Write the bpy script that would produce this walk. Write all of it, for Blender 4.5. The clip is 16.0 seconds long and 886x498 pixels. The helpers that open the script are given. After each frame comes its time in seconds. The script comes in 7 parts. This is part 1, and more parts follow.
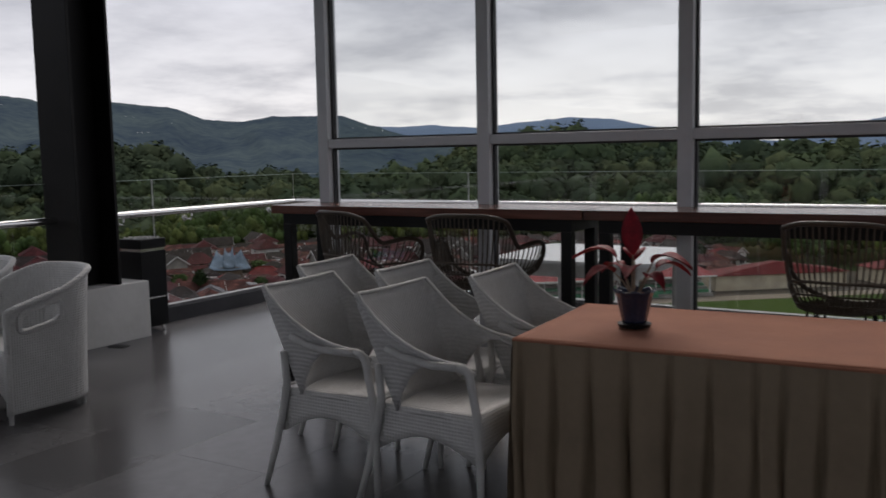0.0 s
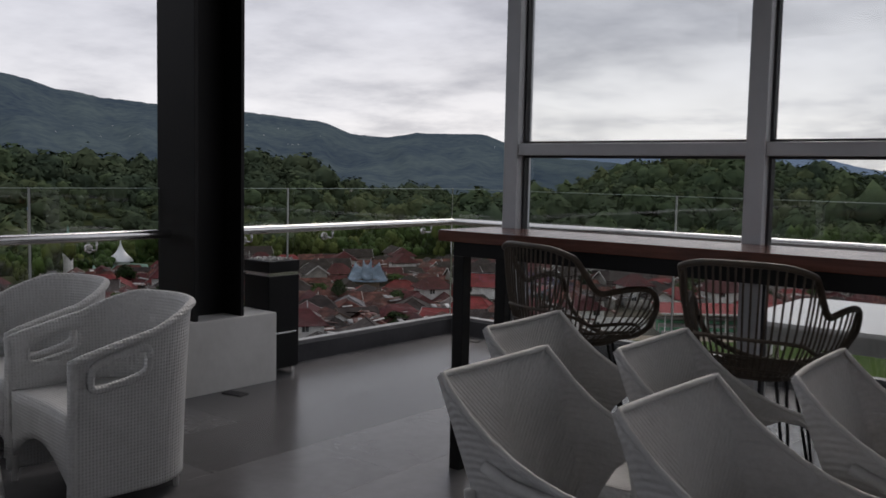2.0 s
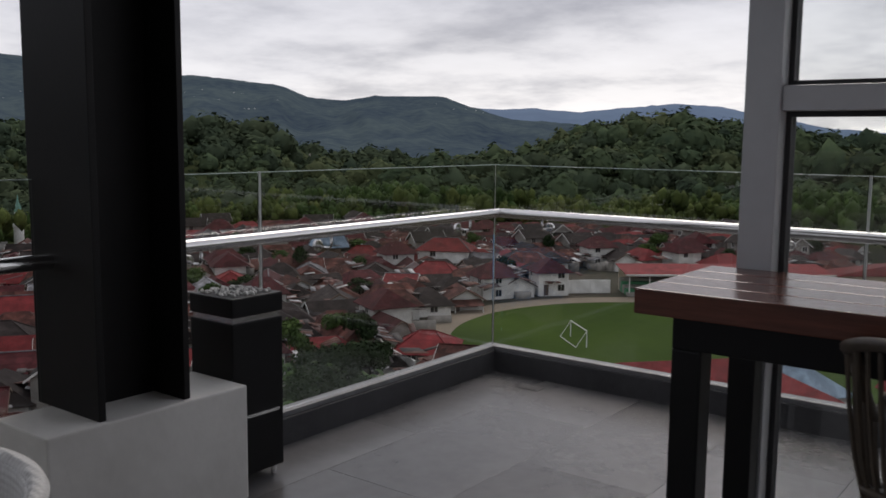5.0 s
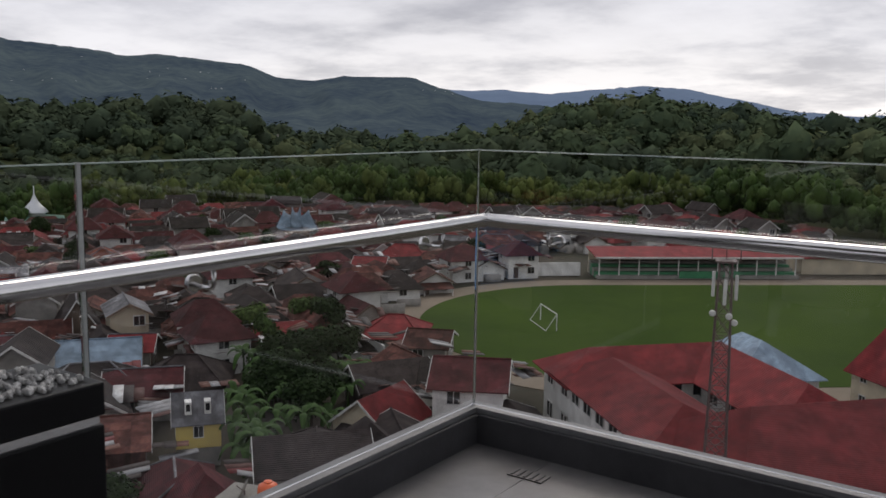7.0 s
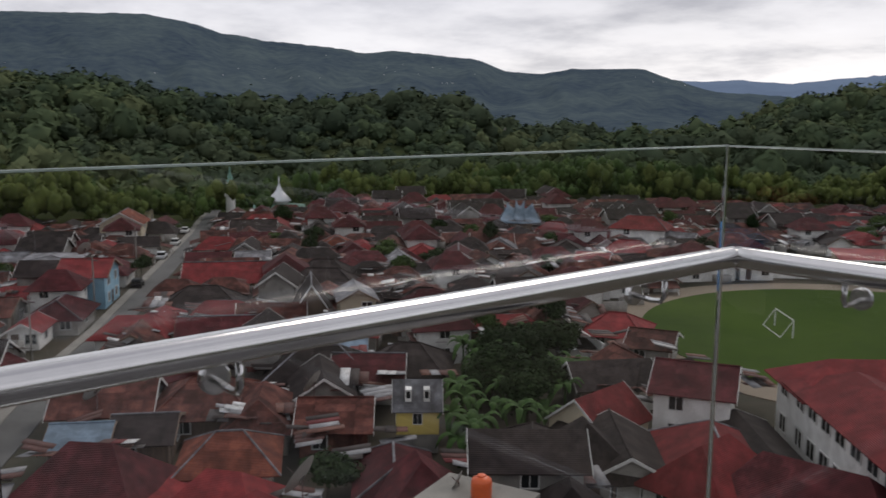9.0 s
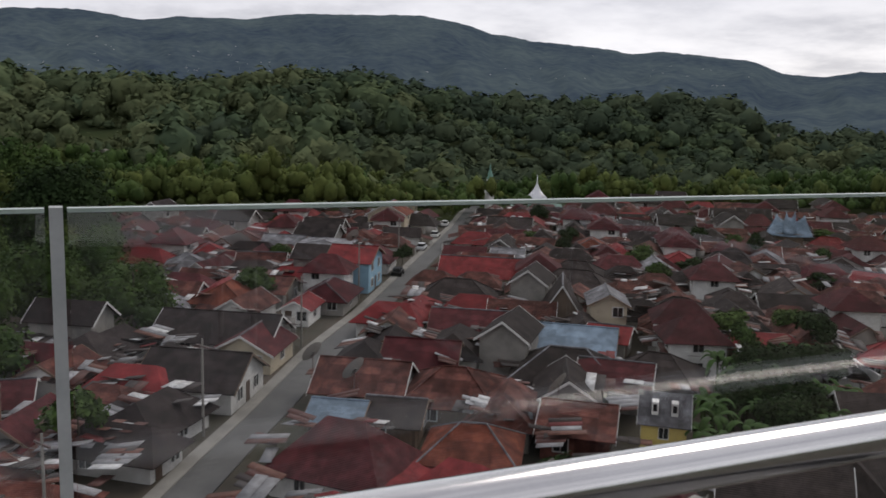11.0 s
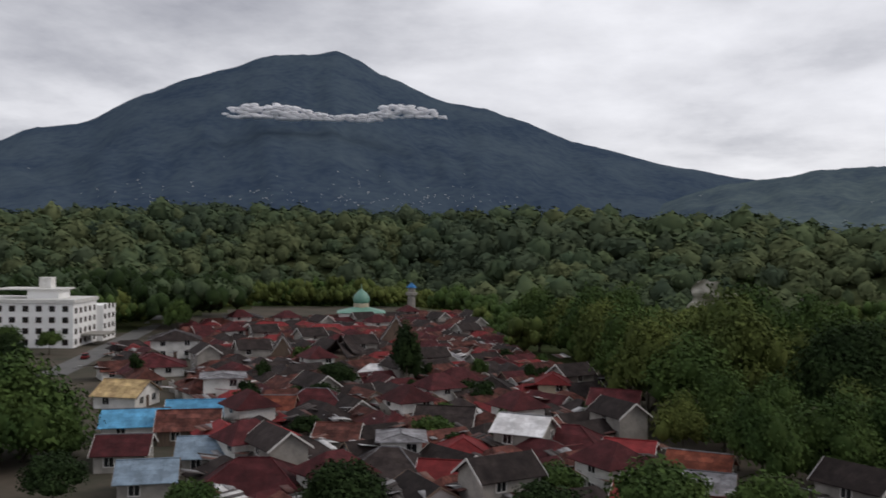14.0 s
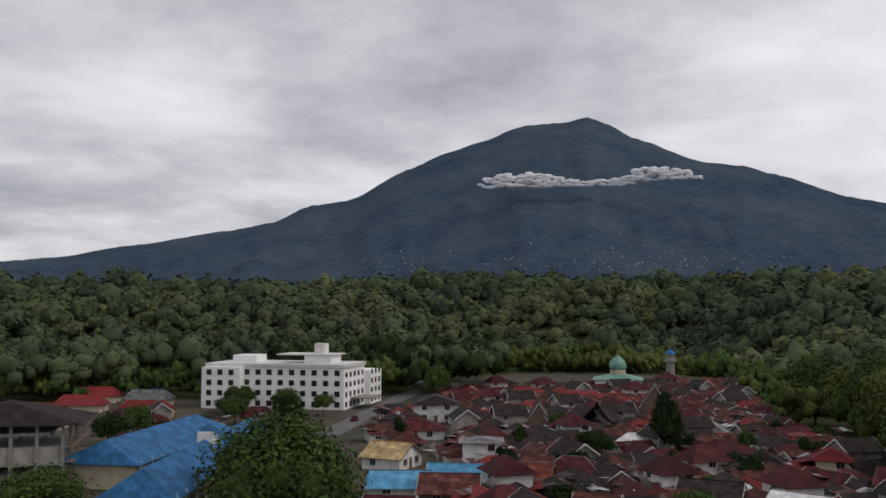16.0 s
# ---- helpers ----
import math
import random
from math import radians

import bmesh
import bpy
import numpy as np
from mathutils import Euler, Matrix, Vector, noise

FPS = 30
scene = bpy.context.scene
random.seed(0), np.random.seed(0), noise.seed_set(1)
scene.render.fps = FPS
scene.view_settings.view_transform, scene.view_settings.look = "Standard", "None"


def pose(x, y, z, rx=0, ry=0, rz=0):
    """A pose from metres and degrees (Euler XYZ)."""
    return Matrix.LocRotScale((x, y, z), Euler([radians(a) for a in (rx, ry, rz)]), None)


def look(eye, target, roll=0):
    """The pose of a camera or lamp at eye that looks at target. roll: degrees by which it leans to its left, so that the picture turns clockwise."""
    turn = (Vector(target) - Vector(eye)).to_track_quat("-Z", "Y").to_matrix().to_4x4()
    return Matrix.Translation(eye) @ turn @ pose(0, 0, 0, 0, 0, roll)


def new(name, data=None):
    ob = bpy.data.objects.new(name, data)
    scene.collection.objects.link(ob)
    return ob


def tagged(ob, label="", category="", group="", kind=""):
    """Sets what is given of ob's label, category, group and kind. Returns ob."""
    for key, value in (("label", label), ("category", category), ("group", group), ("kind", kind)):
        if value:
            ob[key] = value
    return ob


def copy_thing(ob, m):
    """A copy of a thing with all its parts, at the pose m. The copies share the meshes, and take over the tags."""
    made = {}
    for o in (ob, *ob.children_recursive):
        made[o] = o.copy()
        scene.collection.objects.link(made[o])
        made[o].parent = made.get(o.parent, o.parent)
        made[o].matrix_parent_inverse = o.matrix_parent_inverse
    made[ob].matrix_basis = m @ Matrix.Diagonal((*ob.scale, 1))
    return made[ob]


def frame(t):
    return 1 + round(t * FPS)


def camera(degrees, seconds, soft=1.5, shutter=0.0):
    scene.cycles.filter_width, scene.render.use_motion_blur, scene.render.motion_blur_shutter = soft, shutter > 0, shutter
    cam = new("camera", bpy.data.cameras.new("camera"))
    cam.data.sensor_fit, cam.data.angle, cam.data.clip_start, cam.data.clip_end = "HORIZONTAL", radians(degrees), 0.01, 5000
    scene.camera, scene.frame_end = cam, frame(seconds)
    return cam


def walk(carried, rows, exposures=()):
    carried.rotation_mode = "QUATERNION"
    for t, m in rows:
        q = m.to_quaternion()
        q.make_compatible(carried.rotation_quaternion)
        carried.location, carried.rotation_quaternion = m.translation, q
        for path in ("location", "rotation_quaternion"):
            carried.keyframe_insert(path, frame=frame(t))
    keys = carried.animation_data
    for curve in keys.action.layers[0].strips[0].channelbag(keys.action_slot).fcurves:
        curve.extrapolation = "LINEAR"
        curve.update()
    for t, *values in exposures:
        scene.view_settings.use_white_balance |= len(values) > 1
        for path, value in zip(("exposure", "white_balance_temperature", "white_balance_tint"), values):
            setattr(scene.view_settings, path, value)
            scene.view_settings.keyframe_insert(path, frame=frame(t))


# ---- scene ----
cam = camera(52.5, 16.0, soft=1.6, shutter=0.25)

PATH = [
    (0, (6.145, -7.193, 1.413), (5.117, -5.491, 1.205), -1.1),
    (0.5, (5.908, -6.885, 1.383), (4.738, -5.272, 1.208), -0.2),
    (1, (5.638, -6.625, 1.371), (4.379, -5.079, 1.217), 0.4),
    (1.5, (5.275, -6.359, 1.368), (4.0, -4.826, 1.218), 1.2),
    (2, (4.945, -6.05, 1.37), (3.669, -4.518, 1.205), 1.2),
    (2.5, (4.568, -5.808, 1.331), (3.315, -4.259, 1.161), 1.5),
    (3, (4.257, -5.438, 1.333), (2.991, -3.901, 1.143), 1.1),
    (3.5, (3.965, -5.186, 1.349), (2.706, -3.646, 1.142), 1.0),
    (4, (3.643, -5.018, 1.408), (2.419, -3.454, 1.18), 0.6),
    (6.5, (2.272, -3.483, 1.382), (1.103, -1.882, 1.118), 0.8),
    (7, (2.065, -3.169, 1.372), (0.923, -1.553, 1.087), 0.8),
    (7.5, (1.865, -2.859, 1.372), (0.713, -1.251, 1.072), 0.7),
    (8, (1.599, -2.545, 1.374), (0.389, -0.983, 1.066), 0.6),
    (8.5, (1.434, -2.288, 1.343), (0.088, -0.84, 1.037), 0.3),
    (9, (1.358, -2.157, 1.338), (-0.146, -0.875, 1.033), 0.4),
    (9.5, (1.213, -2.073, 1.335), (-0.394, -0.923, 1.029), 0.4),
    (12, (0.549, -1.776, 1.353), (-1.375, -1.313, 1.066), 1.4),
    (12.5, (0.399, -1.753, 1.343), (-1.578, -1.571, 1.107), 0.7),
    (13, (0.375, -1.71, 1.45), (-1.607, -1.935, 1.312), 0.9),
    (13.5, (0.33, -1.65, 1.5), (-1.587, -2.217, 1.438), 0.8),
    (14, (0.29, -1.61, 1.52), (-1.539, -2.418, 1.517), 0.6),
    (14.5, (0.27, -1.59, 1.53), (-1.472, -2.571, 1.576), 0.3),
    (15, (0.26, -1.58, 1.53), (-1.398, -2.695, 1.617), 0.1),
    (15.5, (0.26, -1.57, 1.53), (-1.325, -2.784, 1.648), 0.1),
    (16, (0.26, -1.57, 1.53), (-1.27, -2.851, 1.67), 0.0),
]
walk(cam, [(t, look(e, g, r)) for t, e, g, r in PATH], [(0, -0.03, 6380, 14), (4, -0.03, 6380, 14), (8, 0.0, 6380, 14), (9.5, 0.05, 6380, 14), (12, 0.12, 6400, 14), (14, 0.12, 6450, 12), (16, 0.04, 6500, 12)])

# ---- sky and light ----
SUN_AZ = 22.0  # degrees, measured as the camera's yaw


def build_world():
    w = bpy.data.worlds.new("overcast_sky")
    w.use_nodes = True
    scene.world = w
    nt = w.node_tree
    nt.nodes.clear()
    N, L = nt.nodes.new, nt.links.new

    def mth(op, a, b=None, c=None):
        n = N("ShaderNodeMath")
        n.operation = op
        for i, v in enumerate((a, b, c)):
            if v is None:
                continue
            if isinstance(v, (int, float)):
                n.inputs[i].default_value = v
            else:
                L(v, n.inputs[i])
        return n.outputs[0]

    def ramp(fac, stops):
        n = N("ShaderNodeValToRGB")
        L(fac, n.inputs[0])
        el = n.color_ramp.elements
        while len(el) < len(stops):
            el.new(0.5)
        for e, (p, c) in zip(el, stops):
            e.position, e.color = p, (*c, 1)
        return n.outputs[0]

    def mix(kind, fac, a, b):
        n = N("ShaderNodeMix")
        n.data_type, n.blend_type = "RGBA", kind
        for sock, v in ((n.inputs[0], fac), (n.inputs[6], a), (n.inputs[7], b)):
            if isinstance(v, (int, float)):
                sock.default_value = v
            elif isinstance(v, tuple):
                sock.default_value = (*v, 1)
            else:
                L(v, sock)
        return n.outputs[2]

    tc = N("ShaderNodeTexCoord")
    sep = N("ShaderNodeSeparateXYZ")
    L(tc.outputs["Generated"], sep.inputs[0])
    X, Y, Z = sep.outputs
    up = mth("MAXIMUM", Z, 0.0)
    k = mth("DIVIDE", 1.0, mth("ADD", up, 0.17))
    comb = N("ShaderNodeCombineXYZ")
    L(mth("MULTIPLY", X, k), comb.inputs[0])
    L(mth("MULTIPLY", Y, k), comb.inputs[1])

    def noise_of(scale, detail, rough, off, dist=0.0):
        mp = N("ShaderNodeMapping")
        mp.inputs["Location"].default_value = off
        L(comb.outputs[0], mp.inputs[0])
        n = N("ShaderNodeTexNoise")
        n.inputs["Scale"].default_value, n.inputs["Detail"].default_value = scale, detail
        n.inputs["Roughness"].default_value, n.inputs["Distortion"].default_value = rough, dist
        L(mp.outputs[0], n.inputs["Vector"])
        return n.outputs[0]

    big = noise_of(0.42, 3, 0.5, (3.1, 1.7, 0))
    mid = noise_of(1.1, 6, 0.52, (0.4, 7.3, 2.0), 0.25)
    fine = noise_of(3.2, 6, 0.6, (5.0, 2.0, 1.0))
    field = mth("ADD", mth("ADD", mth("MULTIPLY", big, 0.44), mth("MULTIPLY", mid, 0.38)), mth("MULTIPLY", fine, 0.18))
    for az, amount in ((108.0, 0.045), (152.0, -0.055), (72.0, 0.03)):
        q = radians(az)
        side = mth("ADD", mth("MULTIPLY", X, -math.sin(q)), mth("MULTIPLY", Y, math.cos(q)))
        field = mth("ADD", field, mth("MULTIPLY", mth("POWER", mth("MAXIMUM", side, 0.0), 8.0), amount))
    cloud = ramp(field, [(0.39, (0.33, 0.338, 0.375)), (0.455, (0.47, 0.478, 0.51)), (0.52, (0.63, 0.637, 0.665)), (0.60, (0.76, 0.768, 0.795))])
    # the lit band low over the hills, brightest round the sun
    a = radians(SUN_AZ)
    toward = mth("ADD", mth("MULTIPLY", X, -math.sin(a)), mth("MULTIPLY", Y, math.cos(a)))
    near = mth("POWER", mth("MAXIMUM", mth("MULTIPLY_ADD", toward, 0.5, 0.5), 0.0), 5.0)
    low = mth("POWER", mth("SUBTRACT", 1.0, mth("MINIMUM", mth("MULTIPLY", up, 6.0), 1.0)), 1.15)
    gap = ramp(mth("ADD", mth("MULTIPLY", mid, 0.6), mth("MULTIPLY", fine, 0.4)), [(0.42, (0, 0, 0)), (0.56, (1, 1, 1))])
    lit = mth("MULTIPLY", mth("MULTIPLY", low, mth("MULTIPLY_ADD", near, 0.85, 0.15)), 1.1)
    lit2 = mth("MULTIPLY", lit, mth("MULTIPLY_ADD", gap, 0.55, 0.45))
    sky = mix("MIX", lit2, cloud, (1.02, 1.0, 0.955))
    nish = N("ShaderNodeTexSky")
    nish.sky_type, nish.sun_disc = "NISHITA", False
    nish.sun_elevation, nish.sun_rotation = radians(40), radians(-SUN_AZ)
    b1, b2, add, out = N("ShaderNodeBackground"), N("ShaderNodeBackground"), N("ShaderNodeAddShader"), N("ShaderNodeOutputWorld")
    L(sky, b1.inputs[0])
    b1.inputs[1].default_value = 1.03
    L(nish.outputs[0], b2.inputs[0])
    b2.inputs[1].default_value = 0.004
    L(b1.outputs[0], add.inputs[0])
    L(b2.outputs[0], add.inputs[1])
    L(add.outputs[0], out.inputs[0])


build_world()
sun = new("sun", bpy.data.lights.new("sun", "SUN"))
sun.data.energy, sun.data.angle, sun.data.color = 1.0, radians(28), (1.0, 0.92, 0.83)
sun.matrix_world = look((-30 * math.sin(radians(SUN_AZ)), 30 * math.cos(radians(SUN_AZ)), 30), (0, 0, 0))

# ---- materials ----


def mat(name, c1, c2=None, rough=0.6, scale=6.0, metal=0.0, bump=0.0, bscale=60.0, rand=0.0, spec=0.5, island=0.0, world=False, stretch=(1, 1, 1), fine=0.25):
    m = bpy.data.materials.new(name)
    m.use_nodes = True
    nt = m.node_tree
    N, L = nt.nodes.new, nt.links.new
    p = nt.nodes["Principled BSDF"]
    p.inputs["Roughness"].default_value, p.inputs["Metallic"].default_value = rough, metal
    p.inputs["Specular IOR Level"].default_value = spec
    c2 = c2 or tuple(v * 0.75 for v in c1)
    if world:
        co = N("ShaderNodeNewGeometry").outputs["Position"]
    else:
        co = N("ShaderNodeTexCoord").outputs["Object"]
    mp = N("ShaderNodeMapping")
    mp.inputs["Scale"].default_value = stretch
    L(co, mp.inputs[0])
    n1, n2 = N("ShaderNodeTexNoise"), N("ShaderNodeTexNoise")
    for n, s, d in ((n1, scale, 5), (n2, scale * 9, 3)):
        n.inputs["Scale"].default_value, n.inputs["Detail"].default_value = s, d
        L(mp.outputs[0], n.inputs["Vector"])
    av = N("ShaderNodeMix")
    av.inputs[0].default_value = fine
    L(n1.outputs[0], av.inputs[2])
    L(n2.outputs[0], av.inputs[3])
    cr = N("ShaderNodeValToRGB")
    cr.color_ramp.elements[0].position, cr.color_ramp.elements[1].position = 0.36, 0.64
    cr.color_ramp.elements[0].color, cr.color_ramp.elements[1].color = (*c2, 1), (*c1, 1)
    L(av.outputs[0], cr.inputs[0])
    col = cr.outputs[0]
    if rand or island:
        src = N("ShaderNodeObjectInfo").outputs["Random"] if rand else N("ShaderNodeNewGeometry").outputs["Random Per Island"]
        mr = N("ShaderNodeMapRange")
        amt = rand or island
        mr.inputs[3].default_value, mr.inputs[4].default_value = 1 - amt, 1 + amt
        L(src, mr.inputs[0])
        hs = N("ShaderNodeHueSaturation")
        L(mr.outputs[0], hs.inputs["Value"])
        L(col, hs.inputs["Color"])
        col = hs.outputs[0]
    L(col, p.inputs["Base Color"])
    if bump:
        n3, b = N("ShaderNodeTexNoise"), N("ShaderNodeBump")
        n3.inputs["Scale"].default_value, n3.inputs["Detail"].default_value = bscale, 3
        L(mp.outputs[0], n3.inputs["Vector"])
        b.inputs["Strength"].default_value, b.inputs["Distance"].default_value = bump, 0.01
        L(n3.outputs[0], b.inputs["Height"])
        L(b.outputs[0], p.inputs["Normal"])
    return m


def wave_bump(m, scale, strength, direction="X", dist=0.01, kind="BANDS"):
    """Adds ribs or weave to a material."""
    nt = m.node_tree
    N, L = nt.nodes.new, nt.links.new
    w, b, tc = N("ShaderNodeTexWave"), N("ShaderNodeBump"), N("ShaderNodeTexCoord")
    w.wave_type, w.bands_direction = "BANDS", direction
    w.inputs["Scale"].default_value = scale
    w.inputs["Distortion"].default_value = 0.15
    L(tc.outputs["Object"], w.inputs["Vector"])
    b.inputs["Strength"].default_value, b.inputs["Distance"].default_value = strength, dist
    L(w.outputs[1], b.inputs["Height"])
    p = nt.nodes["Principled BSDF"]
    old = p.inputs["Normal"].links
    if old:
        L(old[0].from_socket, b.inputs["Normal"])
    L(b.outputs[0], p.inputs["Normal"])
    return m


def weave(m, scale, strength):
    """Plain weave: two crossing sets of strands."""
    for d in ("X", "Y", "Z"):
        wave_bump(m, scale, strength, d, 0.006)
    return m


def roof_mat(name, c1, c2, rust=0.5, rough=0.55):
    """Ribbed sheet with rust patches and odd replaced sheets."""
    m = mat(name, c1, c2, rough=rough + 0.2, scale=0.7, rand=0.3, fine=0.3, spec=0.1)
    nt = m.node_tree
    N, L = nt.nodes.new, nt.links.new
    p = nt.nodes["Principled BSDF"]
    col = p.inputs["Base Color"].links[0].from_socket
    tc, mp, br = N("ShaderNodeTexCoord"), N("ShaderNodeMapping"), N("ShaderNodeTexBrick")
    L(tc.outputs["Object"], mp.inputs[0])
    br.offset = 0.0
    br.inputs["Scale"].default_value, br.inputs["Mortar Size"].default_value = 1.0, 0.006
    br.inputs["Brick Width"].default_value, br.inputs["Row Height"].default_value = 0.9, 1.8
    br.inputs["Color1"].default_value, br.inputs["Color2"].default_value = (1.15, 1.12, 1.1, 1), (0.38, 0.36, 0.35, 1)
    br.inputs["Mortar"].default_value = (0.35, 0.33, 0.32, 1)
    br.inputs["Bias"].default_value = -0.15
    L(mp.outputs[0], br.inputs["Vector"])
    mx = N("ShaderNodeMix")
    mx.data_type, mx.blend_type = "RGBA", "MULTIPLY"
    mx.inputs[0].default_value = rust
    L(col, mx.inputs[6])
    L(br.outputs[0], mx.inputs[7])
    # weather stains that run together in blotches
    sn, sr, sm = N("ShaderNodeTexNoise"), N("ShaderNodeValToRGB"), N("ShaderNodeMix")
    sn.inputs["Scale"].default_value, sn.inputs["Detail"].default_value, sn.inputs["Roughness"].default_value = 0.45, 7, 0.68
    L(tc.outputs["Object"], sn.inputs["Vector"])
    sr.color_ramp.elements[0].position, sr.color_ramp.elements[1].position = 0.44, 0.60
    sr.color_ramp.elements[0].color, sr.color_ramp.elements[1].color = (0.42, 0.38, 0.37, 1), (1.12, 1.1, 1.1, 1)
    L(sn.outputs[0], sr.inputs[0])
    sm.data_type, sm.blend_type = "RGBA", "MULTIPLY"
    sm.inputs[0].default_value = 0.35 + 0.5 * rust
    L(mx.outputs[2], sm.inputs[6])
    L(sr.outputs[0], sm.inputs[7])
    L(sm.outputs[2], p.inputs["Base Color"])
    return wave_bump(m, 2.2, 0.5, "X", 0.03)


def glass_mat(name, tint=(0.97, 0.99, 0.98)):
    m = bpy.data.materials.new(name)
    m.use_nodes = True
    p = m.node_tree.nodes["Principled BSDF"]
    p.inputs["Base Color"].default_value = (*tint, 1)
    p.inputs["Transmission Weight"].default_value, p.inputs["Roughness"].default_value = 1.0, 0.0
    p.inputs["IOR"].default_value = 1.45
    return m


def chevron(m, scale, strength):
    """Slanting strands that meet in a V along the middle."""
    nt = m.node_tree
    N, L = nt.nodes.new, nt.links.new
    tc, sp, cb, w, b = N("ShaderNodeTexCoord"), N("ShaderNodeSeparateXYZ"), N("ShaderNodeCombineXYZ"), N("ShaderNodeTexWave"), N("ShaderNodeBump")
    ab, ad = N("ShaderNodeMath"), N("ShaderNodeMath")
    ab.operation, ad.operation = "ABSOLUTE", "SUBTRACT"
    L(tc.outputs["Object"], sp.inputs[0])
    L(sp.outputs[1], ab.inputs[0])
    L(sp.outputs[2], ad.inputs[0])
    L(ab.outputs[0], ad.inputs[1])
    L(ad.outputs[0], cb.inputs[0])
    w.inputs["Scale"].default_value = scale
    L(cb.outputs[0], w.inputs["Vector"])
    b.inputs["Strength"].default_value, b.inputs["Distance"].default_value = strength, 0.006
    L(w.outputs[1], b.inputs["Height"])
    p = nt.nodes["Principled BSDF"]
    old = p.inputs["Normal"].links
    if old:
        L(old[0].from_socket, b.inputs["Normal"])
    L(b.outputs[0], p.inputs["Normal"])
    return m


M = {
    "tile": mat("grey_floor_tile", (0.112, 0.110, 0.112), (0.076, 0.075, 0.077), rough=0.25, spec=0.62, scale=1.6, bump=0.05, bscale=35, rand=0.26),
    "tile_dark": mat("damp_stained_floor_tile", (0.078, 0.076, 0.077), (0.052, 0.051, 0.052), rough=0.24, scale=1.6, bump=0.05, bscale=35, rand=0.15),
    "grout": mat("grey_grout", (0.075, 0.074, 0.073), rough=0.9),
    "kerb": mat("dark_grey_painted_kerb", (0.062, 0.062, 0.066), (0.042, 0.042, 0.045), rough=0.7, spec=0.25, scale=3, bump=0.1),
    "alu": mat("grey_powder_coated_aluminium", (0.52, 0.53, 0.55), (0.46, 0.47, 0.49), rough=0.42, scale=3, metal=0.2),
    "alu_dark": mat("dark_gasket", (0.03, 0.03, 0.033), rough=0.6),
    "channel": mat("dull_grey_channel", (0.17, 0.17, 0.175), (0.11, 0.11, 0.115), rough=0.55, scale=4),
    "chrome": mat("polished_stainless_steel", (0.72, 0.71, 0.70), (0.66, 0.65, 0.64), rough=0.17, scale=4, metal=1.0),
    "seal": mat("pale_glass_joint", (0.50, 0.52, 0.50), (0.40, 0.42, 0.41), rough=0.5, scale=20),
    "edge": mat("green_glass_edge", (0.45, 0.55, 0.48), rough=0.2, scale=10),
    "glass": glass_mat("clear_glass"),
    "window_glass": glass_mat("faintly_tinted_window_glass", (0.93, 0.95, 0.94)),
    "steel": mat("black_brown_painted_steel", (0.010, 0.009, 0.009), (0.006, 0.006, 0.006), spec=0.2, rough=0.5, scale=3, bump=0.04),
    "black": mat("black_powder_coat", (0.007, 0.007, 0.0075), (0.005, 0.005, 0.005), spec=0.2, rough=0.45, scale=5),
    "plaster": mat("white_painted_plaster", (0.66, 0.65, 0.62), (0.56, 0.55, 0.52), rough=0.75, scale=2.2, bump=0.08, bscale=40),
    "wicker": weave(mat("white_synthetic_wicker", (0.63, 0.63, 0.62), (0.53, 0.53, 0.52), rough=0.5, scale=9, fine=0.5), 22, 0.32),
    "wicker_v": chevron(mat("white_sling_weave", (0.52, 0.52, 0.515), (0.44, 0.44, 0.435), rough=0.55, scale=9, fine=0.5, bump=0.12, bscale=250), 19, 0.38),
    "whitetube": mat("white_wrapped_tube", (0.56, 0.56, 0.55), (0.47, 0.47, 0.46), rough=0.5, scale=14, bump=0.2, bscale=120),
    "laminate": mat("smooth_white_laminate", (0.72, 0.73, 0.74), (0.66, 0.67, 0.68), rough=0.3, scale=3),
    "rattan": mat("dark_brown_rattan", (0.066, 0.047, 0.030), (0.036, 0.026, 0.017), rough=0.5, scale=20),
    "wood": mat("reddish_brown_varnished_wood", (0.125, 0.045, 0.03), (0.068, 0.026, 0.018), rough=0.22, scale=3, stretch=(1, 14, 14), bump=0.06, bscale=14, rand=0.18),
    "cloth_top": mat("orange_brown_tablecloth", (0.40, 0.17, 0.10), (0.34, 0.14, 0.085), rough=0.85, scale=4, bump=0.15, bscale=300),
    "skirt": mat("khaki_table_skirt", (0.26, 0.20, 0.135), (0.215, 0.165, 0.11), rough=0.8, scale=4, bump=0.1, bscale=300),
    "pot": mat("dark_blue_glazed_pot", (0.03, 0.04, 0.075), (0.015, 0.02, 0.04), rough=0.15, scale=8),
    "soil": mat("dark_soil", (0.03, 0.022, 0.016), rough=0.95, scale=40, bump=0.6, bscale=90),
    "redleaf": mat("red_plant_leaf", (0.30, 0.014, 0.025), (0.11, 0.010, 0.016), rough=0.55, scale=14, spec=0.2),
    "stem": mat("pale_pink_plant_stem", (0.32, 0.22, 0.15), rough=0.5),
    "pebble": mat("white_pebbles", (0.6, 0.6, 0.58), (0.35, 0.35, 0.34), rough=0.7, scale=25, island=0.3),
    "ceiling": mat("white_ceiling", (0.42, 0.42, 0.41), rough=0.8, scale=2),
    "inner": mat("grey_inner_wall", (0.24, 0.235, 0.23), rough=0.8, scale=2),
}

# ---- mesh helpers ----


def obj(name, bm, material, parent=None, label="", smooth=False):
    me = bpy.data.meshes.new(name)
    bm.to_mesh(me)
    bm.free()
    if smooth:
        me.shade_smooth()
    me.materials.append(material)
    ob = new(name, me)
    if parent:
        ob.parent = parent
    if label:
        ob["label"] = label
    return ob


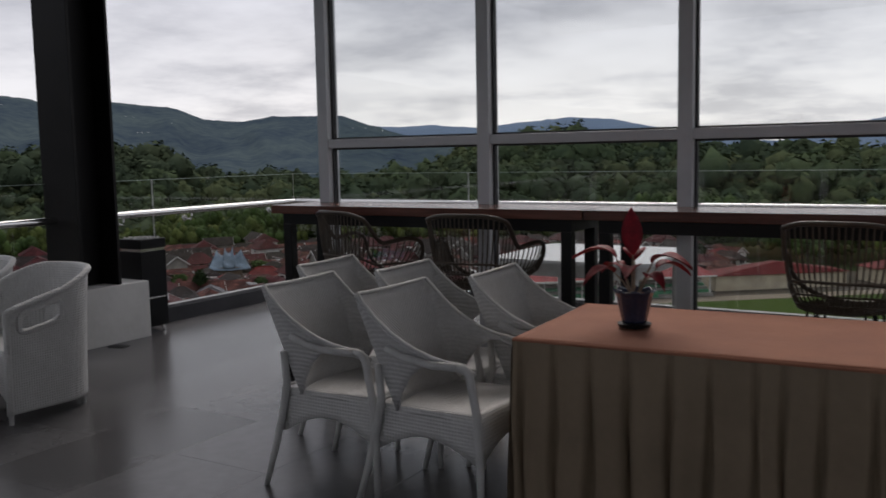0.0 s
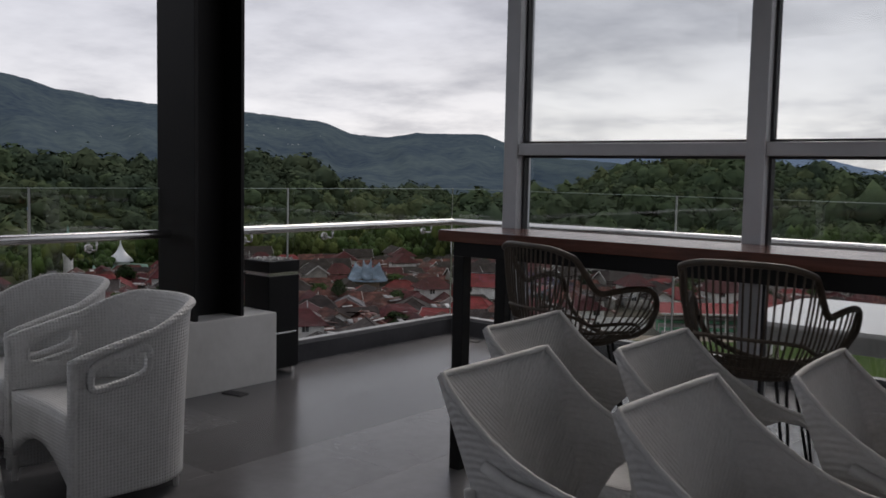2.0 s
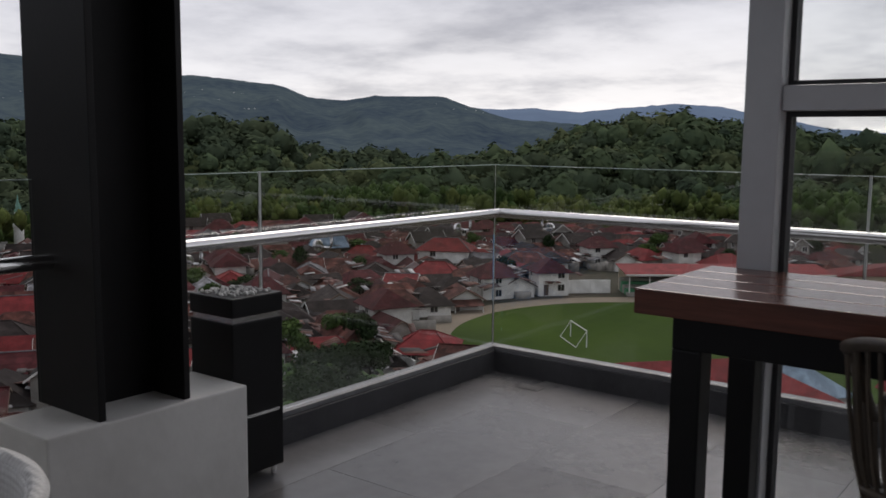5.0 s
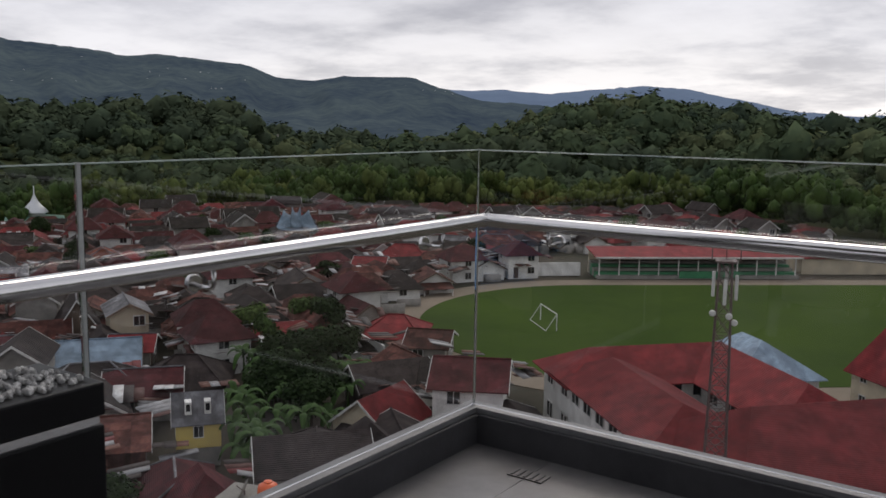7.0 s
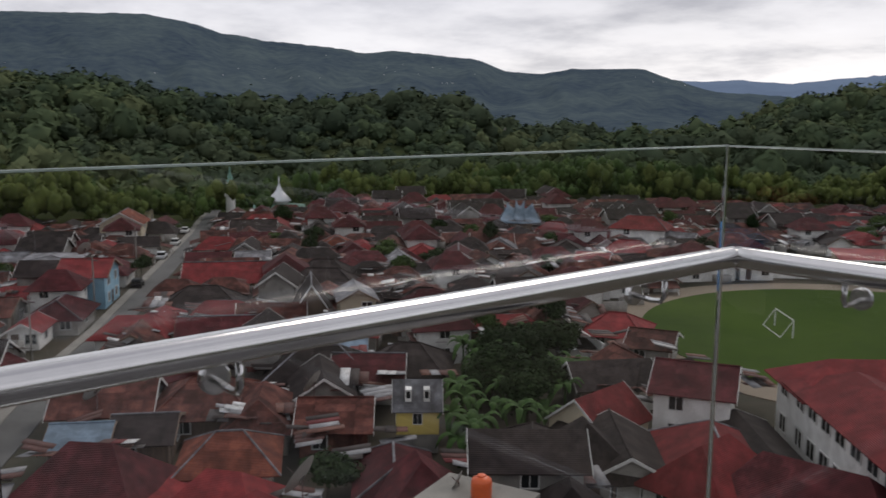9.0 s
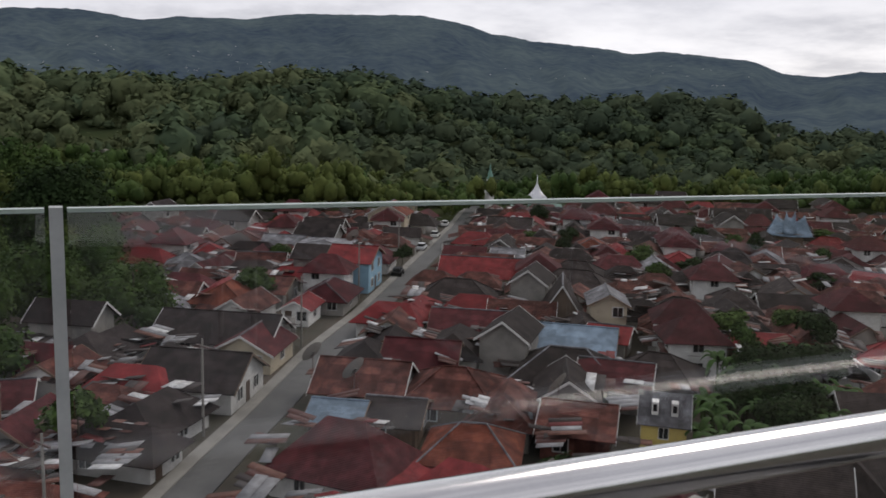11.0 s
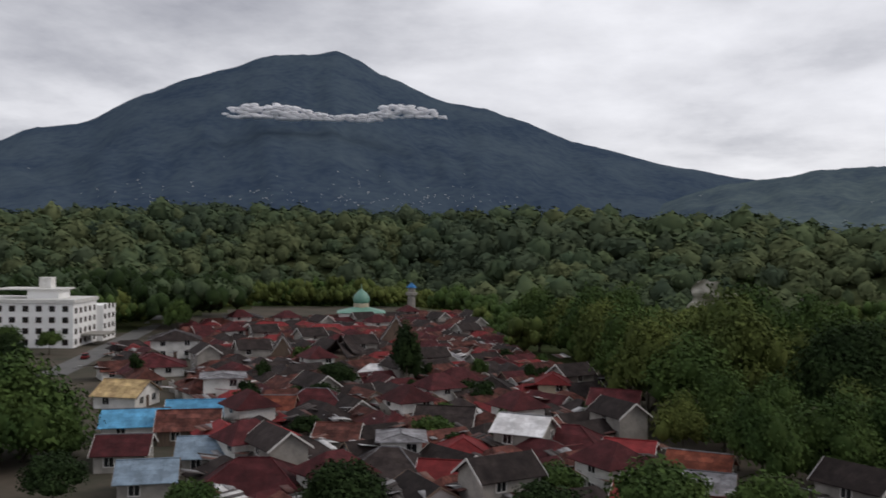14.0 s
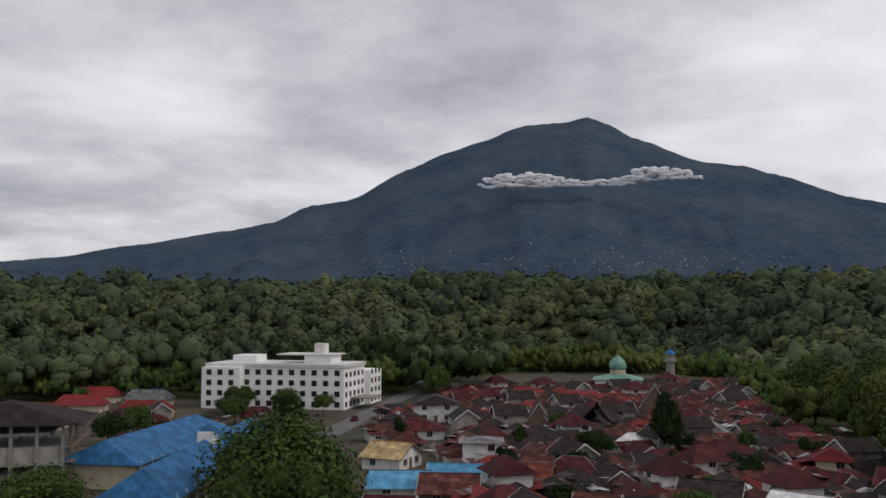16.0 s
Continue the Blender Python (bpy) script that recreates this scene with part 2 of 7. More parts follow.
def part(name, bm, material, parent, label="", smooth=False):
    return obj(name, bm, material, parent, label, smooth)


def thing(name, label, category, m=None, group="", kind=""):
    e = new(name)
    e.empty_display_size = 0.1
    if m is not None:
        e.matrix_basis = m
    return tagged(e, label, category, group, kind)


def box(bm, x0, y0, z0, x1, y1, z1, bevel=0.0):
    r = bmesh.ops.create_cube(bm, size=1.0, matrix=Matrix.LocRotScale(((x0 + x1) / 2, (y0 + y1) / 2, (z0 + z1) / 2), None, (abs(x1 - x0), abs(y1 - y0), abs(z1 - z0))))
    if bevel:
        es = list({e for v in r["verts"] for e in v.link_edges})
        bmesh.ops.bevel(bm, geom=es, offset=bevel, segments=2, affect="EDGES", profile=0.6)
    return bm


def boxm(x0, y0, z0, x1, y1, z1, bevel=0.0):
    return box(bmesh.new(), x0, y0, z0, x1, y1, z1, bevel)


def tube(bm, pts, r, n=8, closed=False, cap=True, taper=None):
    """A round rod along a line of points."""
    pts = [Vector(p) for p in pts]
    rings, ref = [], None
    for i, p in enumerate(pts):
        a = pts[i - 1] if i or closed else pts[0]
        b = pts[(i + 1) % len(pts)] if i + 1 < len(pts) or closed else pts[-1]
        d = (b - a).normalized()
        if ref is None:
            ref = d.orthogonal().normalized()
        ref = (ref - d * ref.dot(d)).normalized()
        side = d.cross(ref)
        rr = r * (taper[i] if taper else 1)
        rings.append([bm.verts.new(p + (ref * math.cos(t) + side * math.sin(t)) * rr) for t in (2 * math.pi * j / n for j in range(n))])
    last = len(rings) if closed else len(rings) - 1
    for i in range(last):
        A, B = rings[i], rings[(i + 1) % len(rings)]
        for j in range(n):
            bm.faces.new((A[j], A[(j + 1) % n], B[(j + 1) % n], B[j]))
    if cap and not closed:
        bm.faces.new(rings[0][::-1])
        bm.faces.new(rings[-1])
    return bm


def tubem(pts, r, n=8, **k):
    return tube(bmesh.new(), pts, r, n, **k)


def arc(f, a, b, n):
    return [f(a + (b - a) * i / n) for i in range(n + 1)]


def lathe(bm, prof, n=24, at=(0, 0, 0)):
    """A turned body from (radius, height) pairs."""
    rings = [[bm.verts.new((at[0] + r * math.cos(2 * math.pi * j / n), at[1] + r * math.sin(2 * math.pi * j / n), at[2] + z)) for j in range(n)] for r, z in prof]
    for A, B in zip(rings, rings[1:]):
        for j in range(n):
            bm.faces.new((A[j], A[(j + 1) % n], B[(j + 1) % n], B[j]))
    bm.faces.new(rings[0][::-1])
    bm.faces.new(rings[-1])
    return bm


def sheet(bm, f, nu, nv, thick=0.0):
    """A curved sheet f(u, v), u and v in 0..1, given thickness."""
    vs = [[bm.verts.new(f(i / nu, j / nv)) for j in range(nv + 1)] for i in range(nu + 1)]
    fs = [bm.faces.new((vs[i][j], vs[i + 1][j], vs[i + 1][j + 1], vs[i][j + 1])) for i in range(nu) for j in range(nv)]
    if thick:
        bmesh.ops.recalc_face_normals(bm, faces=fs)
        bmesh.ops.solidify(bm, geom=fs, thickness=thick)
    return bm


def setting(name, bm, material, label):
    return tagged(obj(name, bm, material), label, name.split("_")[0], "", "structure")


def smooth(t):
    t = max(0.0, min(1.0, t))
    return t * t * (3 - 2 * t)


# ---- terrace: floor, kerb, glass balustrade ----
XMAX, YMIN = 10.5, -11.0
WALL_Y = -2.40
CEIL = 3.7

floor = setting("floor", boxm(-0.06, YMIN, -0.35, XMAX, 0.06, -0.012), M["grout"], "dark grey terrace floor laid with large tiles")

# upstand under the glass on the two open sides
for nm, a in (("kerb_west", (-0.06, YMIN, -0.012, 0.055, 0.06, 0.125)), ("kerb_north", (0.055, -0.055, -0.012, XMAX, 0.06, 0.125))):
    setting(nm, boxm(*a, bevel=0.006), M["kerb"], "low dark grey painted upstand at the terrace edge")
for nm, a in (("trim_west", (-0.045, YMIN, 0.125, 0.04, 0.045, 0.15)), ("trim_north", (0.04, -0.04, 0.125, XMAX, 0.045, 0.15))):
    setting(nm, boxm(*a, bevel=0.004), M["channel"], "grey aluminium channel that holds the glass")


def balustrade(name, along, count, step, label):
    t = thing(name, label, "balustrade")
    for i in range(count):
        a, b = -i * step - 0.009, -(i + 1) * step + 0.009
        if along == "x":
            a, b = -a, -b
        lo, hi = min(a, b), max(a, b)

        def bx(c0, c1, z0, z1, s0, s1):
            return boxm(c0, s0, z0, c1, s1, z1) if along == "y" else boxm(s0, c0, z0, s1, c1, z1)
        g = part("glass_panel", bx(-0.006, 0.006, 0.151, 1.247, lo, hi), M["glass"], t, "clear glass panel")
        g.visible_shadow = False
        part("edge", bx(-0.006, 0.006, 1.2475, 1.251, lo, hi), M["edge"], g, "pale green polished glass edge")
        s = i * step * (-1 if along == "y" else 1)
        if i or along == "y":
            part("joint", bx(-0.0075, 0.0075, 0.151, 1.252, s - 0.0055, s + 0.0055), M["seal"], t, "pale grey glass joint")
        # hooks that carry the handrail
        for q in (0.40, step - 0.34):
            c = (-1 if along == "y" else 1) * (i * step + q)

            def P(u, z):
                return (u, c, z) if along == "y" else (c, -u, z)
            hook = tubem([P(0.02, 0.895), P(0.07, 0.89), P(0.098, 0.892), P(0.108, 0.905), P(0.108, 0.95)], 0.007, 8)
            h = part("bracket", hook, M["chrome"], t, "bent steel bracket", True)
            d = bmesh.new()
            tube(d, [P(0.008, 0.897), P(0.012, 0.897), P(0.024, 0.897), P(0.026, 0.897)], 0.028, 16, taper=[0.9, 1, 1, 0.85])
            part("disc", d, M["chrome"], h, "round steel disc")
    return t


bal_w = balustrade("glass_balustrade_west", "y", 6, 1.851, "frameless clear glass balustrade with a steel handrail, long side")
bal_n = balustrade("glass_balustrade_north", "x", 5, 2.09, "frameless clear glass balustrade with a steel handrail, field side")
bal_w.name = "glass_balustrade"
bal_n.name = "glass_balustrade"
for t, p0, p1 in ((bal_w, (0.108, -0.115, 0.972), (0.108, -11.0, 0.972)), (bal_n, (0.118, -0.108, 0.972), (9.3, -0.108, 0.972))):
    d = (Vector(p1) - Vector(p0)).normalized()
    part("handrail", tubem([p0, Vector(p0) + d * 0.02, Vector(p1) - d * 0.02, p1], 0.0275, 24), M["chrome"], t, "polished round steel handrail", True)
part("elbow", lathe(bmesh.new(), [(0.006, -0.02), (0.018, -0.018), (0.0235, -0.008), (0.0235, 0.008), (0.018, 0.018), (0.006, 0.02)], 20, (0.104, -0.104, 0.972)), M["chrome"], bal_w, "steel corner joint", True)

# ---- window wall on the terrace side ----
MX = [2.37 + 1.207 * i for i in range(7)]
for i, x in enumerate(MX):
    b = bmesh.new()
    box(b, x - 0.04, WALL_Y - 0.06, 0, x + 0.04, WALL_Y + 0.065, CEIL, 0.004)
    setting("mullion_%d" % (i + 1), b, M["alu"], "grey aluminium window post from floor to ceiling")
for i in range(6):
    x0, x1 = MX[i] + 0.04, MX[i + 1] - 0.04
    w = thing("window_%d" % (i + 1), "tall clear glass window in a grey aluminium frame", "window", kind="structure")
    for nm, z0, z1 in (("transom", 1.472, 1.528), ("sill_rail", 0.0, 0.05), ("top_rail", CEIL - 0.07, CEIL)):
        part(nm, boxm(x0, WALL_Y - 0.05, z0, x1, WALL_Y + 0.05, z1, 0.003), M["alu"], w)
    for z0, z1 in ((0.05, 1.472), (1.528, CEIL - 0.07)):
        g = part("pane", boxm(x0 + 0.012, WALL_Y + 0.01, z0 + 0.012, x1 - 0.012, WALL_Y + 0.018, z1 - 0.012), M["window_glass"], w, "clear glass pane")
        g.visible_shadow = False
        b = bmesh.new()
        for a in ((x0, z0, x0 + 0.012, z1), (x1 - 0.012, z0, x1, z1), (x0 + 0.012, z0, x1 - 0.012, z0 + 0.012), (x0 + 0.012, z1 - 0.012, x1 - 0.012, z1)):
            box(b, a[0], WALL_Y - 0.01, a[1], a[2], WALL_Y + 0.03, a[3])
        part("gasket", b, M["alu_dark"], w, "black rubber gasket")

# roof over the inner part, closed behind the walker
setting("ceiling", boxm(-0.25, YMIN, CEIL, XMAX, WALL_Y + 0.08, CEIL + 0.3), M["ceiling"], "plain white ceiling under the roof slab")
# walls added out of view; their open band sets how much daylight enters
for nm, a in (("wall_east", (XMAX, YMIN, XMAX + 0.2, 0.06)), ("wall_south", (-0.06, YMIN - 0.2, XMAX + 0.2, YMIN))):
    b = bmesh.new()
    box(b, a[0], a[1], 0, a[2], a[3], 1.3)
    box(b, a[0], a[1], CEIL - 0.4, a[2], a[3], CEIL)
    setting(nm, b, M["inner"], "plain grey wall with a long open window band")
# the tower under the terrace
setting("wall_tower", boxm(-0.06, YMIN - 0.2, -28.6, XMAX + 0.2, 0.06, -0.36), M["plaster"], "white rendered wall of the building below the terrace")

# ---- steel column on its plinth ----
plinth = thing("plinth", "white plastered plinth under the steel column", "plinth", kind="structure")
part("block", boxm(0.06, -3.08, -0.012, 0.392, -2.268, 0.452, 0.008), M["plaster"], plinth)
col = thing("steel_column", "black-brown painted steel H column on a white plinth", "column")
for y in (-2.87, -2.53):
    part("flange", boxm(-0.02, y - 0.013, 0.452, 0.372, y + 0.013, CEIL, 0.003), M["steel"], col)
part("web", boxm(0.165, -2.857, 0.452, 0.185, -2.543, CEIL), M["steel"], col)


# ---- ash bin ----
bin_ = thing("ash_bin", "square black metal ash bin with white pebbles on top", "bin", pose(0.175, -2.133, 0))
for sx in (-0.1, 0.1):
    for sy in (-0.1, 0.1):
        part("foot", lathe(bmesh.new(), [(0.012, 0), (0.014, 0.004), (0.012, 0.045)], 10, (sx, sy, 0)), M["chrome"], bin_, "short steel foot")
part("body", boxm(-0.13, -0.13, 0.045, 0.13, 0.13, 0.675, 0.006), M["black"], bin_)
part("band", boxm(-0.122, -0.122, 0.675, 0.122, 0.122, 0.697), M["chrome"], bin_, "thin steel band")
part("top_tray", boxm(-0.132, -0.132, 0.697, 0.132, 0.132, 0.775, 0.006), M["black"], bin_)
part("door_bar", boxm(0.131, -0.1, 0.285, 0.14, 0.1, 0.297), M["chrome"], bin_, "thin steel bar")
b = bmesh.new()
rnd = random.Random(3)
for i in range(130):
    bmesh.ops.create_icosphere(b, subdivisions=1, radius=rnd.uniform(0.007, 0.013), matrix=pose(rnd.uniform(-0.105, 0.105), rnd.uniform(-0.105, 0.105), 0.779, rnd.uniform(0, 90), rnd.uniform(0, 90)) @ Matrix.Diagonal((1, 0.8, 0.6, 1)))
tagged(part("pebbles", b, M["pebble"], bin_, "layer of small white pebbles"), kind="stuff")

# floor drains
for x, y, r in ((0.5, -2.68, 12), (0.42, -0.24, 0)):
    d = thing("floor_drain", "small dark rectangular drain set in the tiles", "drain", pose(x, y, 0.001, 0, 0, r))
    part("frame", boxm(-0.075, -0.04, 0, 0.075, 0.04, 0.004), M["alu_dark"], d)
    for k in range(5):
        part("bar", boxm(-0.065 + k * 0.028, -0.032, 0.004, -0.055 + k * 0.028, 0.032, 0.007), M["kerb"], d)


# ---- bar tables along the window ----
def bar_table(x0, x1, label):
    t = thing("bar_table", label, "table", pose(x0, -2.66, 0), "bar tables along the window")
    w, d0, d1 = x1 - x0, -0.225, 0.19
    n = 4
    for i in range(n):
        a = d0 + (d1 - d0) * i / n
        part("plank", boxm(0, a + 0.0015, 1.066, w, a + (d1 - d0) / n - 0.0015, 1.117, 0.003), M["wood"], t)
    lp = [(0.07, d0 + 0.03), (0.07, d1 - 0.06), (w - 0.13, d0 + 0.03), (w - 0.13, d1 - 0.06)]
    for x, y in lp:
        part("leg", boxm(x, y, 0.0, x + 0.06, y + 0.06, 1.0, 0.004), M["black"], t)
    for y in (d0 + 0.03, d1 - 0.06):
        part("rail", boxm(0.07, y, 1.0, w - 0.07, y + 0.06, 1.065, 0.003), M["black"], t)
    for x in (0.07, w - 0.13):
        part("end_rail", boxm(x, d0 + 0.09, 1.0, x + 0.06, d1 - 0.06, 1.065, 0.003), M["black"], t)
        part("foot_rail", boxm(x, d0 + 0.09, 0.03, x + 0.06, d1 - 0.06, 0.08, 0.003), M["black"], t)
    return t


bar_table(2.277, 4.377, "bar table with reddish-brown wooden top and black legs, open end")
bar_table(4.387, 6.487, "long bar table with reddish-brown wooden top and black steel legs")
bar_table(6.497, 8.597, "long bar table with reddish-brown wooden top and black steel legs")


# ---- rattan bar stools ----
def stool():
    """Bucket stool; the back is at -y, the seat 0.7 m high."""
    t = thing("bar_stool", "dark brown rattan bucket bar stool with thin black legs", "stool", pose(0, 0, 0), "rattan stools at the bar tables")

    def rim(s):
        # s 0..1 from one arm's tip, round the top of the back, to the other
        a = (s - 0.5) * 2
        q = abs(a)
        if q < 0.38:
            k = q / 0.38
            x, y, z = 0.225 * k, -0.25 + 0.05 * k * k, 1.092 - 0.028 * k ** 4
        elif q < 0.62:
            k = (q - 0.38) / 0.24
            x, y, z = 0.225 + 0.028 * k, -0.20 + 0.15 * k, 1.064 - 0.152 * smooth(k)
        else:
            k = (q - 0.62) / 0.38
            x, y, z = 0.253 + 0.05 * math.sin(math.pi * 0.72 * k), -0.05 + 0.25 * math.sin(math.pi * 0.5 * k), 0.912 + 0.022 * math.sin(math.pi * k) - 0.075 * k ** 4
        return Vector((math.copysign(x, a), y, z))

    def base(s):
        an = (s - 0.5) * 2 * 1.75
        return Vector((0.195 * math.sin(an), -0.01 - 0.185 * math.cos(an), 0.695))

    def cane_at(s, u):
        r, q = rim(s), base(s)
        m = r.lerp(q, 0.62) + Vector((r.x - q.x, r.y - q.y, 0)) * 0.4
        m.z = q.z + 0.05
        return r * (1 - u) * (1 - u) + m * 2 * u * (1 - u) + q * u * u
    part("rim", tubem(arc(rim, 0, 1, 64), 0.0125, 8), M["rattan"], t, "", True)
    front = [rim(0) + (rim(1) - rim(0)) * u + Vector((0, 0.02 * math.sin(math.pi * u), -0.15 * math.sin(math.pi * u) ** 0.5)) for u in [i / 16 for i in range(17)]]
    part("front_rim", tubem(front, 0.012, 8), M["rattan"], t, "", True)
    for lev in (0.46, 0.62, 0.78, 0.92):
        part("hoop", tubem([cane_at(i / 44, lev) for i in range(45)], 0.0075 if lev < 0.5 else 0.005, 6), M["rattan"], t, "", True)
    for i in range(44):
        s = 0.012 + 0.976 * i / 43
        part("cane", tubem([cane_at(s, u / 6) for u in range(7)], 0.0042, 5, cap=False), M["rattan"], t)
    for i in range(9):
        y = -0.17 + 0.04 * i
        w = 0.2 * math.sqrt(max(0.05, 1 - ((y + 0.02) / 0.22) ** 2)) - 0.01
        part("seat_cane", tubem([(-w, y, 0.705), (-w / 2, y, 0.695), (w / 2, y, 0.695), (w, y, 0.705)], 0.007, 5), M["rattan"], t)
    for sx in (-1, 1):
        for sy in (-1, 1):
            b = bmesh.new()
            for o in (0, 0.035):
                tube(b, [(sx * (0.10 + o), sy * 0.11, 0.695), (sx * (0.215 - 0.2 * o), sy * 0.21, 0.0)], 0.0065, 6)
            part("leg", b, M["black"], t, "thin black steel leg")
    ft = [(-0.185, -0.185, 0.24), (0.185, -0.185, 0.24), (0.185, 0.185, 0.24), (-0.185, 0.185, 0.24)]
    part("footrest", tubem(ft, 0.006, 6, closed=True), M["black"], t, "black steel footrest")
    return t


st = stool()
st.matrix_basis = pose(2.96, -2.81, 0, 0, 0, -20)
for x, r in ((3.77, 5), (5.63, -4), (6.74, -5)):
    copy_thing(st, pose(x, -2.86, 0, 0, 0, r))


# ---- white table out on the terrace ----
def terrace_table():
    t = thing("terrace_table", "square white table with rounded corners outside the window", "table", pose(3.85, -1.37, 0))
    top = bmesh.new()
    ring = []
    for cx, cy, a0 in ((0.43, 0.41, 0), (-0.43, 0.41, 90), (-0.43, -0.41, 180), (0.43, -0.41, 270)):
        ring += [(cx + 0.12 * math.cos(radians(a0 + q)), cy + 0.12 * math.sin(radians(a0 + q))) for q in range(0, 91, 15)]
    f = top.faces.new([top.verts.new((x, y, 0.70)) for x, y in ring])
    r = bmesh.ops.extrude_face_region(top, geom=[f])
    bmesh.ops.translate(top, vec=(0, 0, 0.022), verts=[e for e in r["geom"] if isinstance(e, bmesh.types.BMVert)])
    bmesh.ops.recalc_face_normals(top, faces=top.faces)
    part("tabletop", top, M["laminate"], t, "smooth white tabletop")
    for y in (-0.40, 0.40):
        part("apron", boxm(-0.42, y - 0.012, 0.60, 0.42, y + 0.012, 0.699), M["whitetube"], t)
    for x in (-0.42, 0.42):
        part("apron", boxm(x - 0.012, -0.386, 0.60, x + 0.012, 0.386, 0.699), M["whitetube"], t)
    for x in (-0.44, 0.44):
        for y in (-0.42, 0.42):
            part("leg", tubem([(x, y, 0.0), (x, y, 0.35), (x, y, 0.70)], 0.019, 12, taper=[0.8, 0.95, 1]), M["whitetube"], t)


terrace_table()

# ---- white armchairs in two rows, facing +x in their own frame ----
def armchair():
    t = thing("armchair", "white woven armchair with sloping arms and wrapped legs", "chair", pose(0, 0, 0), "white chairs in two rows")
    hw = 0.255

    def shell(u, v):
        # u across, v from seat up; wings sweep down and forward into the arms
        a = (u - 0.5) * 2
        s = min(1.0, abs(a) / 0.62)
        wing = max(0.0, (abs(a) - 0.62) / 0.38)
        top = 0.862 + 0.012 * s * s
        if wing:
            top = 0.874 - 0.238 * (1 - (1 - wing) ** 2.1)
        low = 0.42 + (top - 0.03 - 0.42) * min(1.0, wing / 0.58) ** 0.85
        z = low + (top - low) * v
        y = math.copysign(min(hw, hw * s + 0.02 * wing), a) * (0.9 + 0.1 * v)
        x = 0.10 - 0.15 * v * (1 - wing) + 0.055 * s ** 2 * (1 - v * 0.5) + 0.35 * wing ** 1.15
        return Vector((x, y, z))
    part("back", sheet(bmesh.new(), shell, 40, 10, 0.014), M["wicker_v"], t, "white backrest woven in chevrons", True)
    rim = [shell(i / 40, 1.0) for i in range(41)]
    part("rim", tubem(rim, 0.0085, 8), M["whitetube"], t, "", True)

    def seat(u, v):
        return Vector((0.05 + 0.47 * u, (v - 0.5) * (0.44 + 0.05 * u), 0.435 - 0.018 * math.sin(math.pi * u) * math.sin(math.pi * v) + 0.01 * u))
    part("seat", sheet(bmesh.new(), seat, 10, 10, 0.025), M["wicker_v"], t, "", True)

    def skirt(side):
        def f(u, v):
            lo = 0.245 + 0.085 * math.sin(math.pi * u)
            z = lo + (0.44 - lo) * v
            if side == "front":
                return Vector((0.525, (u - 0.5) * 0.49, z))
            if side == "back":
                return Vector((0.04, (u - 0.5) * 0.44, z))
            return Vector((0.04 + 0.485 * u, (1 if side == "l" else -1) * (0.222 + 0.025 * u), z))
        return f
    for s in ("front", "back", "l", "r"):
        part("apron", sheet(bmesh.new(), skirt(s), 12, 4, 0.012), M["wicker"], t, "", True)
    for sy in (-1, 1):
        part("front_leg", tubem([(0.535, sy * 0.262, 0.0), (0.535, sy * 0.262, 0.25), (0.528, sy * 0.268, 0.45), (0.500, sy * 0.272, 0.605), (0.482, sy * 0.272, 0.628), (0.45, sy * 0.27, 0.632)], 0.0165, 10, taper=[0.75, 0.9, 1, 1, 1, 1]), M["whitetube"], t, "", True)
        part("rear_leg", tubem([(-0.05, sy * 0.25, 0.0), (0.0, sy * 0.24, 0.17), (0.04, sy * 0.235, 0.32), (0.075, sy * 0.24, 0.46), (0.07, sy * 0.25, 0.6)], 0.0165, 10, taper=[0.75, 0.9, 1, 1, 0.9]), M["whitetube"], t, "", True)
        part("arm_tube", tubem([(0.46, sy * 0.271, 0.63), (0.33, sy * 0.27, 0.628), (0.2, sy * 0.264, 0.642), (0.12, sy * 0.26, 0.672)], 0.016, 10), M["whitetube"], t, "", True)
    return t


ch = armchair()
ch.matrix_basis = pose(3.55, -4.10, 0, 0, 0, 2)
for x, y, r in ((4.06, -4.11, -1), (3.21, -3.48, 4), (3.71, -3.50, 2), (4.21, -3.49, 3)):
    copy_thing(ch, pose(x, y, 0, 0, 0, r))


